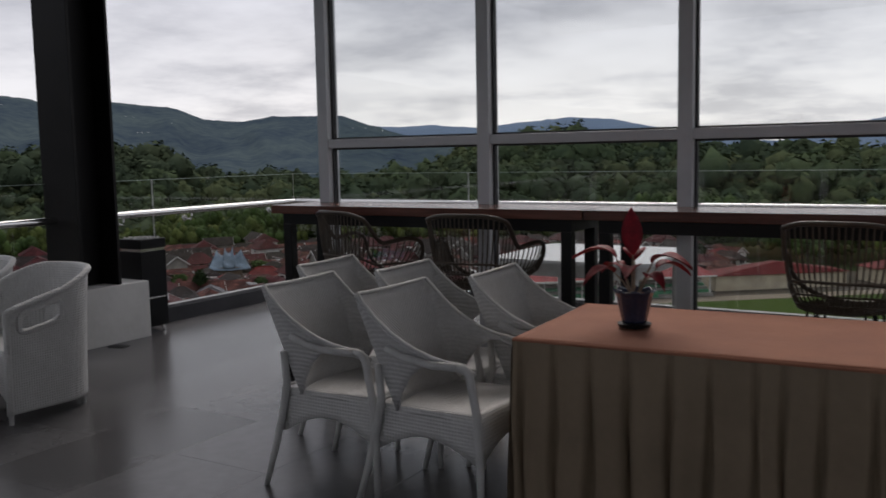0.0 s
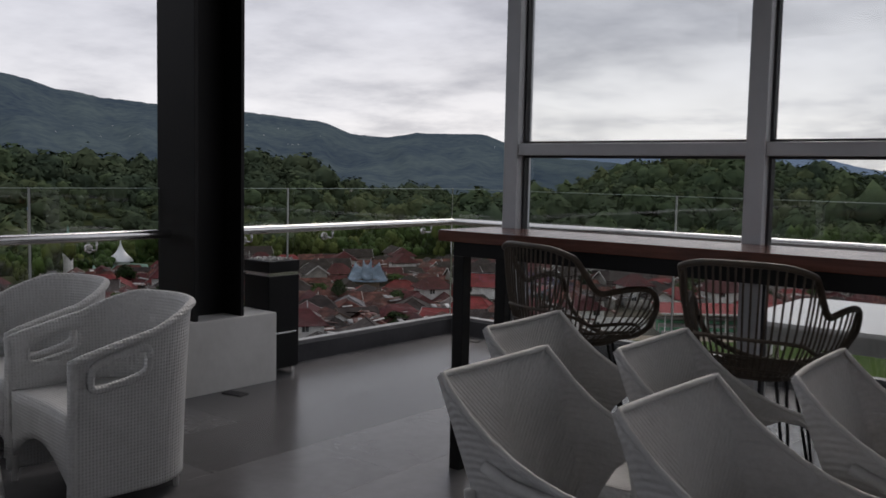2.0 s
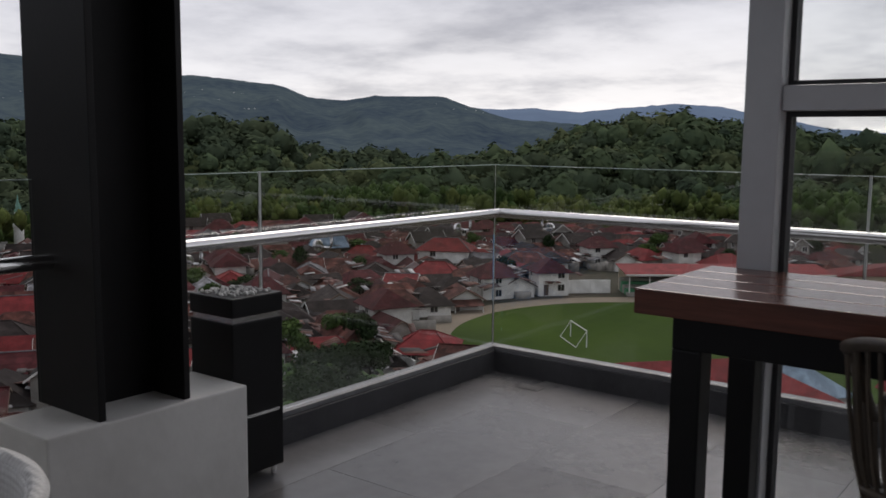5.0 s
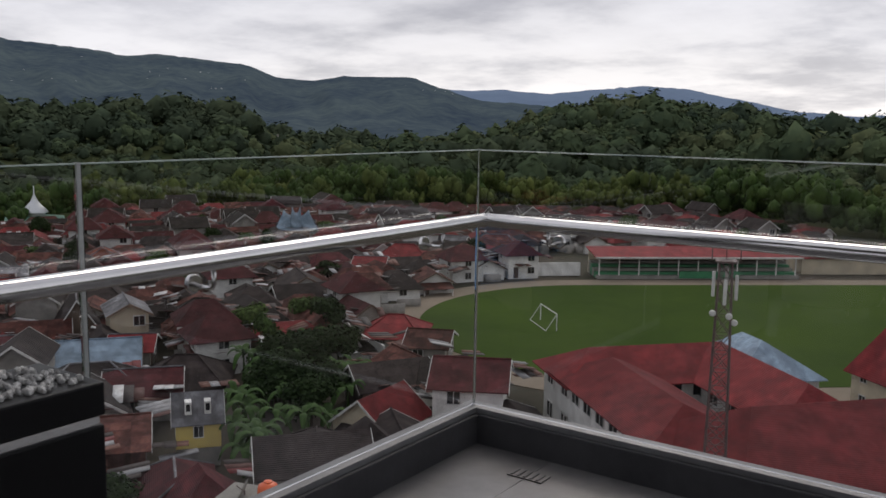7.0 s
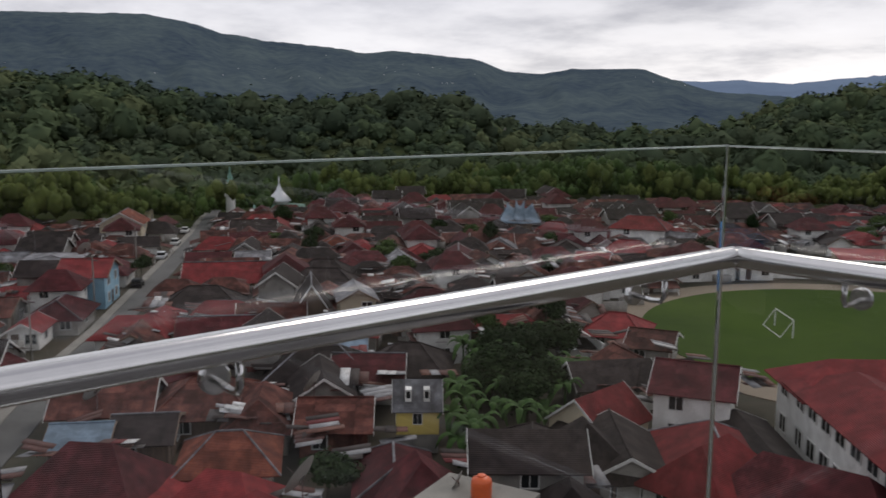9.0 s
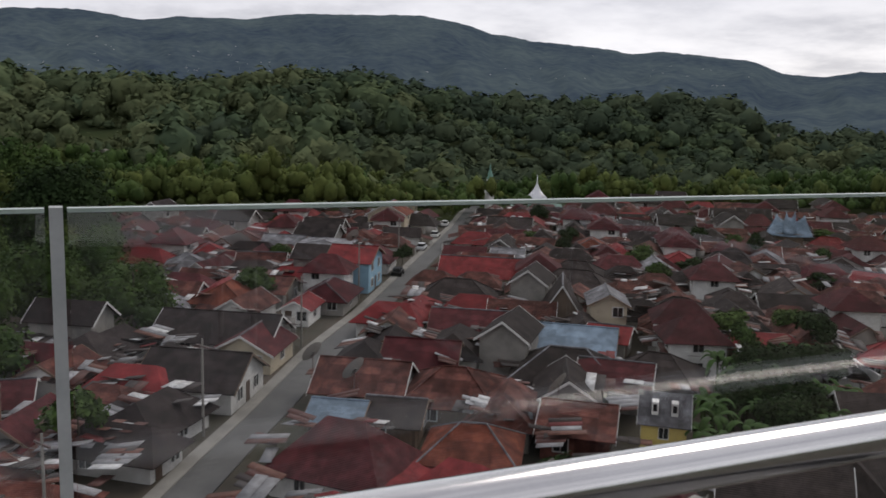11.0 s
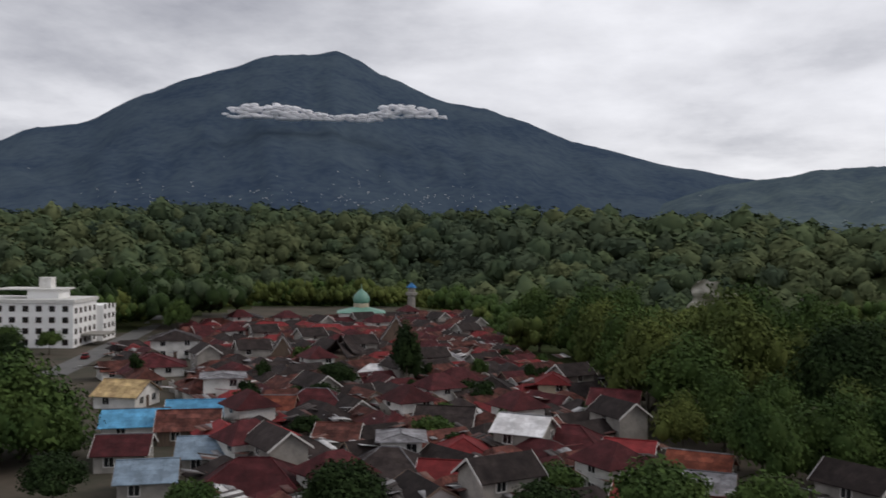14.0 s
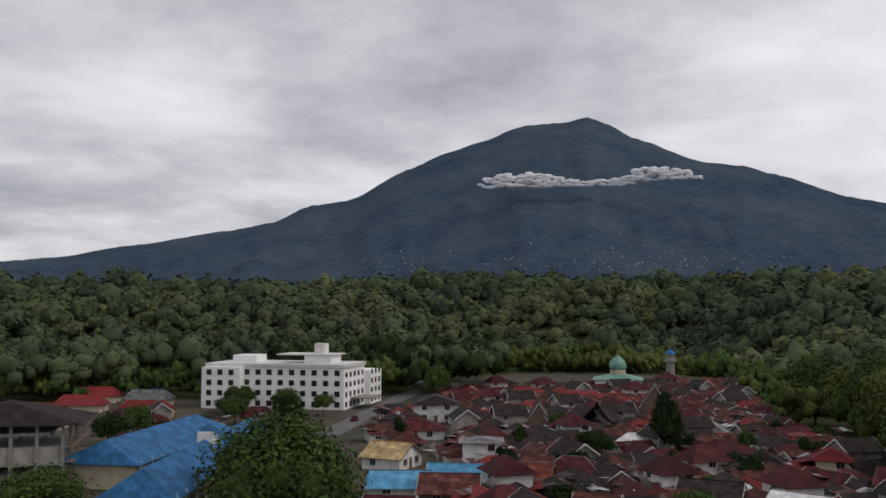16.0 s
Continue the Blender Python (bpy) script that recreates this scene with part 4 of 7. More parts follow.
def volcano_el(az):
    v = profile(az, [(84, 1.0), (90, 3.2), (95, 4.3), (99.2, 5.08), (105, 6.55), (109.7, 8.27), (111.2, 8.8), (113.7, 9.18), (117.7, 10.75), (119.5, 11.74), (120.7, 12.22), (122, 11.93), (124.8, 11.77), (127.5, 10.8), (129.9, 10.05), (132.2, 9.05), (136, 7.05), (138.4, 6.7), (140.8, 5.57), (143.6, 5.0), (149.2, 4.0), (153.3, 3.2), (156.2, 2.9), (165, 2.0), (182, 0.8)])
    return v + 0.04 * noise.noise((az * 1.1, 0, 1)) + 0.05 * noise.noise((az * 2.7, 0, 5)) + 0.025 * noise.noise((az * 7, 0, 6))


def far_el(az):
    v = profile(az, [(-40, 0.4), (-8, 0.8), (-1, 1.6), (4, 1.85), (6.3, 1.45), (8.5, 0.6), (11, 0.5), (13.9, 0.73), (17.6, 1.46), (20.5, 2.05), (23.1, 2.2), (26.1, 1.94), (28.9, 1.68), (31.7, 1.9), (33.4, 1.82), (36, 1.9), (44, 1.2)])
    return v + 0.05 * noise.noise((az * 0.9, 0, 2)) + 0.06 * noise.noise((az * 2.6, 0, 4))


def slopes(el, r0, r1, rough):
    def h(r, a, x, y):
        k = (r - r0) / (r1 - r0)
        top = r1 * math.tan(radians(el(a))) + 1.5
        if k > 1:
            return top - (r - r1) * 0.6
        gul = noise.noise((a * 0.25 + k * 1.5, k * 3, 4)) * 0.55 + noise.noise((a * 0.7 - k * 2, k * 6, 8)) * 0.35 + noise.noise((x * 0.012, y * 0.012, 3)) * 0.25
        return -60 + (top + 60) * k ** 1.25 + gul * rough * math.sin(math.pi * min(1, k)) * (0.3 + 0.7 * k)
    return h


grid_mesh("hill_range", M["hill"], [1300 + 75 * i for i in range(24)] + [3050, 3200], [20 + 0.3 * i for i in range(290)], slopes(range_el, 1300, 2950, 68), "long wooded mountain ridge, haze painted in as blue-green")
grid_mesh("volcano", M["volcano"], [1700 + 100 * i for i in range(24)] + [4050, 4250], [84 + 0.35 * i for i in range(280)], slopes(volcano_el, 1700, 4000, 90), "broad volcano cone tinted haze blue, rising behind the woods")
grid_mesh("far_hills", M["far_hill"], [3300, 3600, 3900, 4200, 4400], [-40 + 0.35 * i for i in range(240)], slopes(far_el, 3000, 4200, 20), "low hills on the horizon coloured in pale haze blue")


# ---- trees ----
ICO_B = bmesh.new()
bmesh.ops.create_icosphere(ICO_B, subdivisions=1, radius=1.0)
ICO_V = np.array([v.co[:] for v in ICO_B.verts])
ICO_F = np.array([[v.index for v in f.verts] for f in ICO_B.faces])
ICO_B.free()
LOBE_B = bmesh.new()
bmesh.ops.create_icosphere(LOBE_B, subdivisions=2, radius=1.0)
LOBE_V = np.array([v.co[:] for v in LOBE_B.verts])
LOBE_F = np.array([[v.index for v in f.verts] for f in LOBE_B.faces])
LOBE_B.free()


def crown_shape(seed, lobes, per, size, flat=0.8, tall=1.0, full=False, mass=0.86, inner=0.86, rs=1.0, spread=0.62):
    """Leafy lobes with a fringe of small leaf clumps; radius about 1, centred at the origin."""
    g = np.random.RandomState(seed)
    V, F, n = [], [], 0
    bv, bf = (LOBE_V, LOBE_F) if full else (ICO_V, ICO_F)
    for i in range(lobes):
        d = g.normal(size=3)
        d /= np.linalg.norm(d)
        d[2] = abs(d[2]) * 1.15 - 0.42
        c = d * np.array([spread, spread, 0.55 * tall]) * g.uniform(0.6, 1.15)
        rad = g.uniform(0.26, 0.48) * rs
        sc = rad * np.array([1, 1, flat * tall])
        V.append(c + bv * sc * mass * g.uniform(0.85, 1.12, (len(bv), 1)))
        F.append(bf + n)
        n += len(bv)
        v = g.normal(size=(per, 3))
        v /= np.linalg.norm(v, axis=1, keepdims=True)
        v[:, 2] = np.where(v[:, 2] < -0.5, -v[:, 2], v[:, 2])
        p = c + v * sc * g.uniform(inner, 1.14, (per, 1))
        nn = v + g.normal(size=(per, 3)) * 0.5 + np.array([0, 0, 0.3])
        nn /= np.linalg.norm(nn, axis=1, keepdims=True)
        t = np.cross(nn, g.normal(size=(per, 3)))
        t /= np.linalg.norm(t, axis=1, keepdims=True)
        b = np.cross(nn, t)
        s = (size * g.uniform(0.6, 1.3, per))[:, None]
        V.append(np.stack([p + t * s, p - t * s * 0.6 + b * s * 0.8, p - t * s * 0.6 - b * s * 0.8], 1).reshape(-1, 3))
        F.append(np.arange(per * 3).reshape(-1, 3) + n)
        n += per * 3
    return np.concatenate(V), np.concatenate(F)


def tri_mesh(name, co, tri, material):
    me = bpy.data.meshes.new(name)
    me.vertices.add(len(co))
    me.vertices.foreach_set("co", co.astype(np.float32).ravel())
    me.loops.add(tri.size)
    me.loops.foreach_set("vertex_index", tri.astype(np.int32).ravel())
    me.polygons.add(len(tri))
    me.polygons.foreach_set("loop_start", np.arange(0, tri.size, 3, dtype=np.int32))
    me.update(calc_edges=True)
    me.shade_smooth()
    me.materials.append(material)
    return me


def rot_z(co, a):
    c, s = math.cos(a), math.sin(a)
    return co @ np.array([[c, s, 0], [-s, c, 0], [0, 0, 1]])


def rough_crown(seed, per, size):
    """A small uneven crown: a ragged core with leaf clumps standing off it."""
    g = np.random.RandomState(seed)
    core = ICO_V * g.uniform(0.6, 0.98, (len(ICO_V), 1)) * np.array([0.92, 0.92, 0.92])
    d = g.normal(size=(per, 3))
    d /= np.linalg.norm(d, axis=1, keepdims=True)
    d[:, 2] = np.abs(d[:, 2]) * 1.2 - 0.3
    lump = 1 + 0.22 * np.sin(d[:, :1] * 3.1 + g.uniform(0, 6)) * np.sin(d[:, 1:2] * 3.7 + g.uniform(0, 6))
    p = d * lump * g.uniform(0.6, 0.98, (per, 1))
    nn = d + g.normal(size=(per, 3)) * 0.35 + np.array([0, 0, 0.35])
    nn /= np.linalg.norm(nn, axis=1, keepdims=True)
    t = np.cross(nn, g.normal(size=(per, 3)))
    t /= np.linalg.norm(t, axis=1, keepdims=True)
    b = np.cross(nn, t)
    s = (size * g.uniform(0.5, 1.4, per))[:, None]
    co = np.concatenate([core, np.stack([p + t * s, p - t * s * 0.6 + b * s * 0.8, p - t * s * 0.6 - b * s * 0.8], 1).reshape(-1, 3)])
    return co, np.concatenate([ICO_F, np.arange(per * 3).reshape(-1, 3) + len(core)])


FAR = [rough_crown(100 + i, 56, 0.19) for i in range(14)]
MIDF = [crown_shape(140 + i, 10, 14, 0.075, 0.95, 1.25, rs=0.82, spread=0.72) for i in range(10)]


def wood(name, label, material, spots, shapes, seed):
    g = random.Random(seed)
    V, F, n = [], [], 0
    for x, y, z, r, h in spots:
        v, f = shapes[g.randrange(len(shapes))]
        V.append(rot_z(v, g.uniform(0, 6.28)) * np.array([r, r, h * 0.5]) + np.array([x, y, z + h * 0.5]))
        F.append(f + n)
        n += len(v)
    me = tri_mesh(name, np.concatenate(V), np.concatenate(F), material)
    return tagged(new(name, me), label, "trees", "", "stuff")


rnd = random.Random(21)
belt, ridge = [], ([], [], [])
az = -22.0
while az < 172:
    e = town_edge(az)
    r = e + 4
    while r < e + 140:
        a2, r2 = az + rnd.uniform(-1, 1) * 420 / r, r + rnd.uniform(-1, 1) * 7.5
        p = azr(a2, r2)
        size = rnd.uniform(0.55, 1.2) * (1.1 + 0.7 * noise.noise((p.x * 0.013, p.y * 0.013, 5)))
        belt.append((p.x, p.y, land(p.x, p.y), 5.0 * size, 12.0 * size * rnd.uniform(0.75, 1.15)))
        r += 7.5
    az += math.degrees(9.0 / (e + 160))
for i in range(22500):
    az = rnd.uniform(-22, 172)
    e = town_edge(az)
    u = rnd.random()
    r = e + 105 + (1100 - e - 105) * u
    p = azr(az, r)
    n1 = noise.noise((p.x * 0.0075, p.y * 0.0075, 5.5)) + 0.5 * noise.noise((p.x * 0.021, p.y * 0.021, 8.5))
    bare = (n1 < -0.46 and az > 78) or (85 < az < 92.5 and 320 < r < 520)
    if 95.2 < az < 99.8 and 315 < r < 385:
        continue
    if bare and rnd.random() < 0.82:
        continue
    n2 = noise.noise((p.x * 0.005, p.y * 0.009, 2.5)) + rnd.gauss(0, 0.2)
    k = (1 + (r - e) / 800) * (0.55 if bare else 1)
    size = min(2.0, math.exp(rnd.gauss(-0.12, 0.42))) * (1 + 0.35 * n1)
    ridge[0 if n2 < -0.08 else 1 if n2 < 0.2 else 2].append((p.x, p.y, land(p.x, p.y) - 1.5, 4.4 * size * k, 8.2 * size * k ** 0.5 * rnd.uniform(0.7, 1.5)))
pale = [b for b in belt if noise.noise((b[0] * 0.012, b[1] * 0.012, 9)) + rnd.gauss(0, 0.15) > 0.05]
deep = [b for b in belt if b not in pale]
wood("forest_belt", "dense olive green trees and bamboo behind the town", M["leaf_bamboo"], pale, MIDF, 5)
wood("forest_belt", "dense dark green trees behind the town", M["leaf_near"], deep, MIDF, 6)
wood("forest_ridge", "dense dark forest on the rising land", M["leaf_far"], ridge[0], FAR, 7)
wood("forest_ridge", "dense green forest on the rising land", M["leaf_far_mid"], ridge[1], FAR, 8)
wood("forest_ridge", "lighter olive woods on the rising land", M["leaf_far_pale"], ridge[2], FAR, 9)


def tree(name, label, x, y, r, h, material, seed, lobes=16, per=70, size=0.085, trunk=0.35, tall=1.0, base=None):
    z = G if base is None else base
    t = thing(name, label, "tree", pose(x, y, z))
    g = random.Random(seed)
    ht = h * trunk
    b = bmesh.new()
    tr = max(0.12, r * 0.045)
    tube(b, [(0, 0, -0.3), (0.05, 0, ht * 0.5), (0, 0.1, ht), (0.1, 0, h * 0.75)], tr, 8, taper=[1.3, 1, 0.8, 0.3])
    part("trunk", b, M["bark"], t, "", True)
    for i in range(4 if r >= 7 else 0):
        a, k = g.uniform(0, 6.28), g.uniform(0.8, 1.1)
        b = tubem([(0, 0, ht * k), (math.cos(a) * r * 0.35, math.sin(a) * r * 0.35, ht * k + (h - ht) * 0.25), (math.cos(a) * r * 0.7, math.sin(a) * r * 0.7, ht + (h - ht) * 0.45)], tr * 0.5, 6, taper=[1, 0.6, 0.2])
        part("limb", b, M["bark"], t, "", True)
    hc = h - ht
    co, tri = crown_shape(seed, int(lobes * 1.4), int(per * 2.1), size * 0.66, 0.85, tall, False, 0.6, 0.58)
    me = tri_mesh("crown", co * np.array([r, r, hc * 0.6]) + np.array([0, 0, ht + hc * 0.42]), tri, material)
    o = new("crown", me)
    o.parent = t
    return t


def banana(x, y, seed, base=G):
    t = thing("banana_plant", "banana plant with long arching green leaves", "plant", pose(x, y, base), "banana patch between the houses")
    g = random.Random(seed)
    hh = g.uniform(2.4, 4.2)
    part("trunk", tubem([(0, 0, -0.2), (0.03, 0, hh * 0.5), (0, 0, hh)], 0.16, 8, taper=[1, 0.85, 0.5]), M["leaf_banana"], t, "", True)
    n = 9
    b = bmesh.new()
    for i in range(n):
        a, ln, up = 2 * math.pi * i / n + g.uniform(-0.3, 0.3), g.uniform(2.0, 3.0), g.uniform(0.5, 1.5)

        def f(u, v, a=a, ln=ln, up=up):
            d = u * ln
            zz = hh + up * 1.6 * u - 1.5 * u * u * u * ln * 0.55
            w = 0.36 * math.sin(math.pi * min(1, u * 0.9 + 0.08)) ** 0.6
            s = (v - 0.5) * 2 * w
            return Vector((math.cos(a) * d * 0.85 - math.sin(a) * s, math.sin(a) * d * 0.85 + math.cos(a) * s, zz - abs(v - 0.5) * 0.3))
        sheet(b, f, 8, 2)
    part("leaves", b, M["leaf_banana"], t, "long torn green leaves", True)
    return t


# ---- houses ----
def gable_roof(w, d, z, rise, over=0.6, hip=0.0, th=0.09):
    """Two sloping planes with a ridge along y; hip shortens the ridge."""
    b = bmesh.new()
    hw, hd = w / 2 + over, d / 2 + over
    drop = rise * over / (w / 2)
    zs, rl = z - drop, hd - hip
    for o in (0.0, -th):
        e = [b.verts.new(v) for v in ((-hw, -hd, zs + o), (hw, -hd, zs + o), (hw, hd, zs + o), (-hw, hd, zs + o))]
        r0, r1 = b.verts.new((0, -rl, z + rise + o)), b.verts.new((0, rl, z + rise + o))
        q = [(e[0], r0, r1, e[3]), (e[1], e[2], r1, r0)]
        if hip:
            q += [(e[0], e[1], r0), (e[2], e[3], r1)]
        for f in q:
            b.faces.new(f if o else f[::-1])
        if o == 0:
            top = (e, r0, r1)
    E, R0, R1 = e, r0, r1
    te, t0, t1 = top
    for i, j in ((0, 3), (1, 2)):
        b.faces.new((te[i], te[j], E[j], E[i]))
    if hip:
        b.faces.new((te[0], te[1], E[1], E[0]))
        b.faces.new((te[2], te[3], E[3], E[2]))
    else:
        for q in ((te[0], t0, R0, E[0]), (t0, te[1], E[1], R0), (te[2], t1, R1, E[2]), (t1, te[3], E[3], R1)):
            b.faces.new(q)
    bmesh.ops.recalc_face_normals(b, faces=b.faces)
    return b


def wall_body(w, d, h, rise=0.0):
    """Walls with pointed ends under a gable."""
    b = bmesh.new()
    hw, hd = w / 2, d / 2
    lo = [b.verts.new((x, y, -0.4)) for x, y in ((-hw, -hd), (hw, -hd), (hw, hd), (-hw, hd))]
    up = [b.verts.new((x, y, h)) for x, y in ((-hw, -hd), (hw, -hd), (hw, hd), (-hw, hd))]
    if rise:
        a, c = b.verts.new((0, -hd, h + rise - 0.1)), b.verts.new((0, hd, h + rise - 0.1))
        b.faces.new((lo[0], lo[1], up[1], a, up[0]))
        b.faces.new((lo[2], lo[3], up[3], c, up[2]))
    else:
        b.faces.new((lo[0], lo[1], up[1], up[0]))
        b.faces.new((lo[2], lo[3], up[3], up[2]))
        b.faces.new(up)
    b.faces.new((lo[1], lo[2], up[2], up[1]))
    b.faces.new((lo[3], lo[0], up[0], up[3]))
    return b


def opening(parent, name, x, y, z, w, h, face, trim=True):
    """A window or door on the wall; face is the outward side."""
    fx, fy = face

    def bx(d0, d1, w0, w1, z0, z1):
        if fx:
            return boxm(min(x + fx * d0, x + fx * d1), y + w0, z + z0, max(x + fx * d0, x + fx * d1), y + w1, z + z1)
        return boxm(x + w0, min(y + fy * d0, y + fy * d1), z + z0, x + w1, max(y + fy * d0, y + fy * d1), z + z1)
    if name == "door":
        part("door", bx(-0.05, 0.05, -w / 2, w / 2, 0, h), M["door"], parent)
        return
    f = bmesh.new()
    t = 0.1
    tmp = [bx(-0.05, 0.09, -w / 2 - t, w / 2 + t, -t, 0), bx(-0.05, 0.09, -w / 2 - t, w / 2 + t, h, h + t), bx(-0.05, 0.09, -w / 2 - t, -w / 2, 0, h), bx(-0.05, 0.09, w / 2, w / 2 + t, 0, h), bx(-0.05, 0.08, -0.03, 0.03, 0, h)]
    for q in tmp:
        me = bpy.data.meshes.new("tmp")
        q.to_mesh(me)
        q.free()
        f.from_mesh(me)
        bpy.data.meshes.remove(me)
    win = part("window", f, M["trimw"] if trim else M["door"], parent)
    part("pane", bx(-0.05, 0.03, -w / 2, w / 2, 0, h), M["void"], win)


def house(label, w, d, storeys, wall, roof, rise, hip=0.0, porch=None, seed=0, m=None, name="house", vis=(True, True, True, True), group="", eave=2.8):
    t = thing(name, label, "house", m or pose(0, 0, 0), group)
    h = eave * storeys
    g = random.Random(seed)
    part("wall", wall_body(w, d, h, 0 if hip else rise), wall, t)
    part("roof", gable_roof(w, d, h, rise, 0.8 if hip else 0.55, hip), roof, t)
    if hip == 0:
        bm_mat = M["trimw"] if g.random() < 0.5 else M["w_wood"]
        for s in (-1, 1):
            b = bmesh.new()
            y, x0, z0 = s * (d / 2 + 0.56), w / 2 + 0.55, h - rise * 0.55 / (w / 2)
            rows = [[b.verts.new((x, yy, z + o)) for yy, o in ((y, -0.24), (y, 0.03), (y + s * 0.05, 0.03), (y + s * 0.05, -0.24))] for x, z in ((-x0, z0), (0, h + rise), (x0, z0))]
            for A, B in zip(rows, rows[1:]):
                for j in range(4):
                    b.faces.new((A[j], A[(j + 1) % 4], B[(j + 1) % 4], B[j]))
            b.faces.new(rows[0])
            b.faces.new(rows[-1])
            bmesh.ops.recalc_face_normals(b, faces=b.faces)
            part("barge_board", b, bm_mat, t)
    for s in range(storeys):
        z = eave * s - 0.15
        if vis[0]:
            for x in ([-w / 4, w / 4] if w > 8.5 else [w / 4]):
                opening(t, "window", x, -d / 2, z + 1.0, 1.3, 1.2, (0, -1))
        if vis[1]:
            for y in ([-d / 4, d / 4] if d > 12 else [0]):
                opening(t, "window", w / 2, y, z + 1.0, 1.2, 1.2, (1, 0))
        if vis[2]:
            opening(t, "window", -w / 2, d / 5, z + 1.0, 1.2, 1.2, (-1, 0))
    opening(t, "door", 0 if w > 8.5 else -w / 4, -d / 2, 0, 0.95, 2.1, (0, -1))
    if porch:
        pw, pd = w * g.uniform(0.6, 0.95), g.uniform(2.2, 3.6)
        b = bmesh.new()
        z1, z0 = min(h, 3.1) - 0.15, min(h, 3.1) - 0.9
        sheet(b, lambda u, v: Vector(((u - 0.5) * pw, -d / 2 - 0.02 - pd * v, z1 + (z0 - z1) * v + 0.04 * math.sin(u * 9))), 6, 2, 0.05)
        part("porch_roof", b, porch, t)
        for sx in (-1, 1):
            part("porch_post", boxm(sx * (pw / 2 - 0.2) - 0.07, -d / 2 - pd + 0.2, -0.3, sx * (pw / 2 - 0.2) + 0.07, -d / 2 - pd + 0.34, z0), wall, t)
    return t


def patch_mat():
    """Odd old sheets: rust, grey, pale and dark, one tone each."""
    m = mat("odd_roof_sheets", (1.0, 1.0, 1.0), (0.6, 0.58, 0.56), rough=0.7, scale=1.5, spec=0.25)
    nt = m.node_tree
    N, L = nt.nodes.new, nt.links.new
    p = nt.nodes["Principled BSDF"]
    col = p.inputs["Base Color"].links[0].from_socket
    ge, cr, mx = N("ShaderNodeNewGeometry"), N("ShaderNodeValToRGB"), N("ShaderNodeMix")
    cr.color_ramp.interpolation = "CONSTANT"
    tones = [(0.0, (0.11, 0.05, 0.042)), (0.24, (0.05, 0.038, 0.035)), (0.42, (0.17, 0.08, 0.06)), (0.56, (0.27, 0.27, 0.28)), (0.70, (0.085, 0.075, 0.072)), (0.82, (0.34, 0.34, 0.35)), (0.89, (0.17, 0.035, 0.035)), (0.91, (0.66, 0.66, 0.66))]
    el = cr.color_ramp.elements
    while len(el) < len(tones):
        el.new(0.5)
    for e, (q, c) in zip(el, tones):
        e.position, e.color = q, (*c, 1)
    L(ge.outputs["Random Per Island"], cr.inputs[0])
    mx.data_type, mx.blend_type = "RGBA", "MULTIPLY"
    mx.inputs[0].default_value = 1.0
    L(cr.outputs[0], mx.inputs[6])
    L(col, mx.inputs[7])
    L(mx.outputs[2], p.inputs["Base Color"])
    return m


ROOFN = {"r_rust": "rusty brown sheet roof", "r_dark": "dark brown roof", "r_red": "red sheet roof", "r_maroon": "maroon roof", "r_grey": "grey zinc roof", "r_orange": "orange-brown roof", "r_white": "white sheet roof"}
WALLN = {"w_cream": "cream walls", "w_white": "white walls", "w_grey": "bare cement walls", "w_wood": "weathered board walls"}
kinds = ["r_rust"] * 6 + ["r_dark"] * 7 + ["r_red"] * 2 + ["r_maroon"] * 5
walls = ["w_white", "w_wood", "w_white", "w_grey", "w_white"]
rnd = random.Random(77)
templates = []
for i, k in enumerate(kinds):
    wl = walls[(i * 3 + i // 5) % 5]
    w, d = rnd.uniform(4.6, 6.6), rnd.uniform(5.6, 8.8)
    st = 2 if i % 10 == 9 else 1
    rise = w * rnd.uniform(0.24, 0.36)
    hip = w * rnd.uniform(0.4, 0.55) if i % 3 else 0.0
    templates.append(house("small %s house with %s and %s" % ("two-storey" if st == 2 else "low", WALLN[wl], ROOFN[k]), w, d, st, M[wl], M[k], rise, hip, M[rnd.choice(["r_rust", "r_grey", "r_rust", "r_dark"])] if i % 2 == 0 else None, i, group="houses of the town", eave=2.45))

taken = []  # (x, y, radius) kept free


def free(x, y, r):
    return all((x - a) ** 2 + (y - b) ** 2 > (r + c) ** 2 for a, b, c in taken)


def face(x, y, off=0.0):
    """Turn that shows a house's front (-y) to the terrace."""
    return math.degrees(math.atan2(y, x)) - 90 + off


def place(x, y, rz, r, fn):
    taken.append((x, y, r * 0.72))
    return fn(pose(x, y, G, 0, 0, rz) @ Matrix.Diagonal((0.76, 0.76, 0.92, 1)))


STREET = [(-38, -12), (-62, 4.4), (-74.9, 12.2), (-83.7, 17.8), (-104.6, 30.2), (-121.5, 42), (-139.5, 53.3), (-184.8, 82), (-203.5, 93.8), (-245, 118)]


def ribbon(name, pts, width, z, material, label):
    b = bmesh.new()
    prev = None
    for i, p in enumerate(pts):
        a, c = Vector(pts[max(0, i - 1)]), Vector(pts[min(len(pts) - 1, i + 1)])
        d = (c - a).normalized()
        n = Vector((-d.y, d.x)) * width / 2
        row = [b.verts.new((p[0] + s * n.x, p[1] + s * n.y, zz)) for s, zz in ((-1, z - 0.3), (-1, z), (1, z), (1, z - 0.3))]
        if prev:
            for k in range(3):
                b.faces.new((prev[k], prev[k + 1], row[k + 1], row[k]))
        prev = row
    bmesh.ops.recalc_face_normals(b, faces=b.faces)
    return tagged(obj(name, b, material), label, "road", "", "structure")


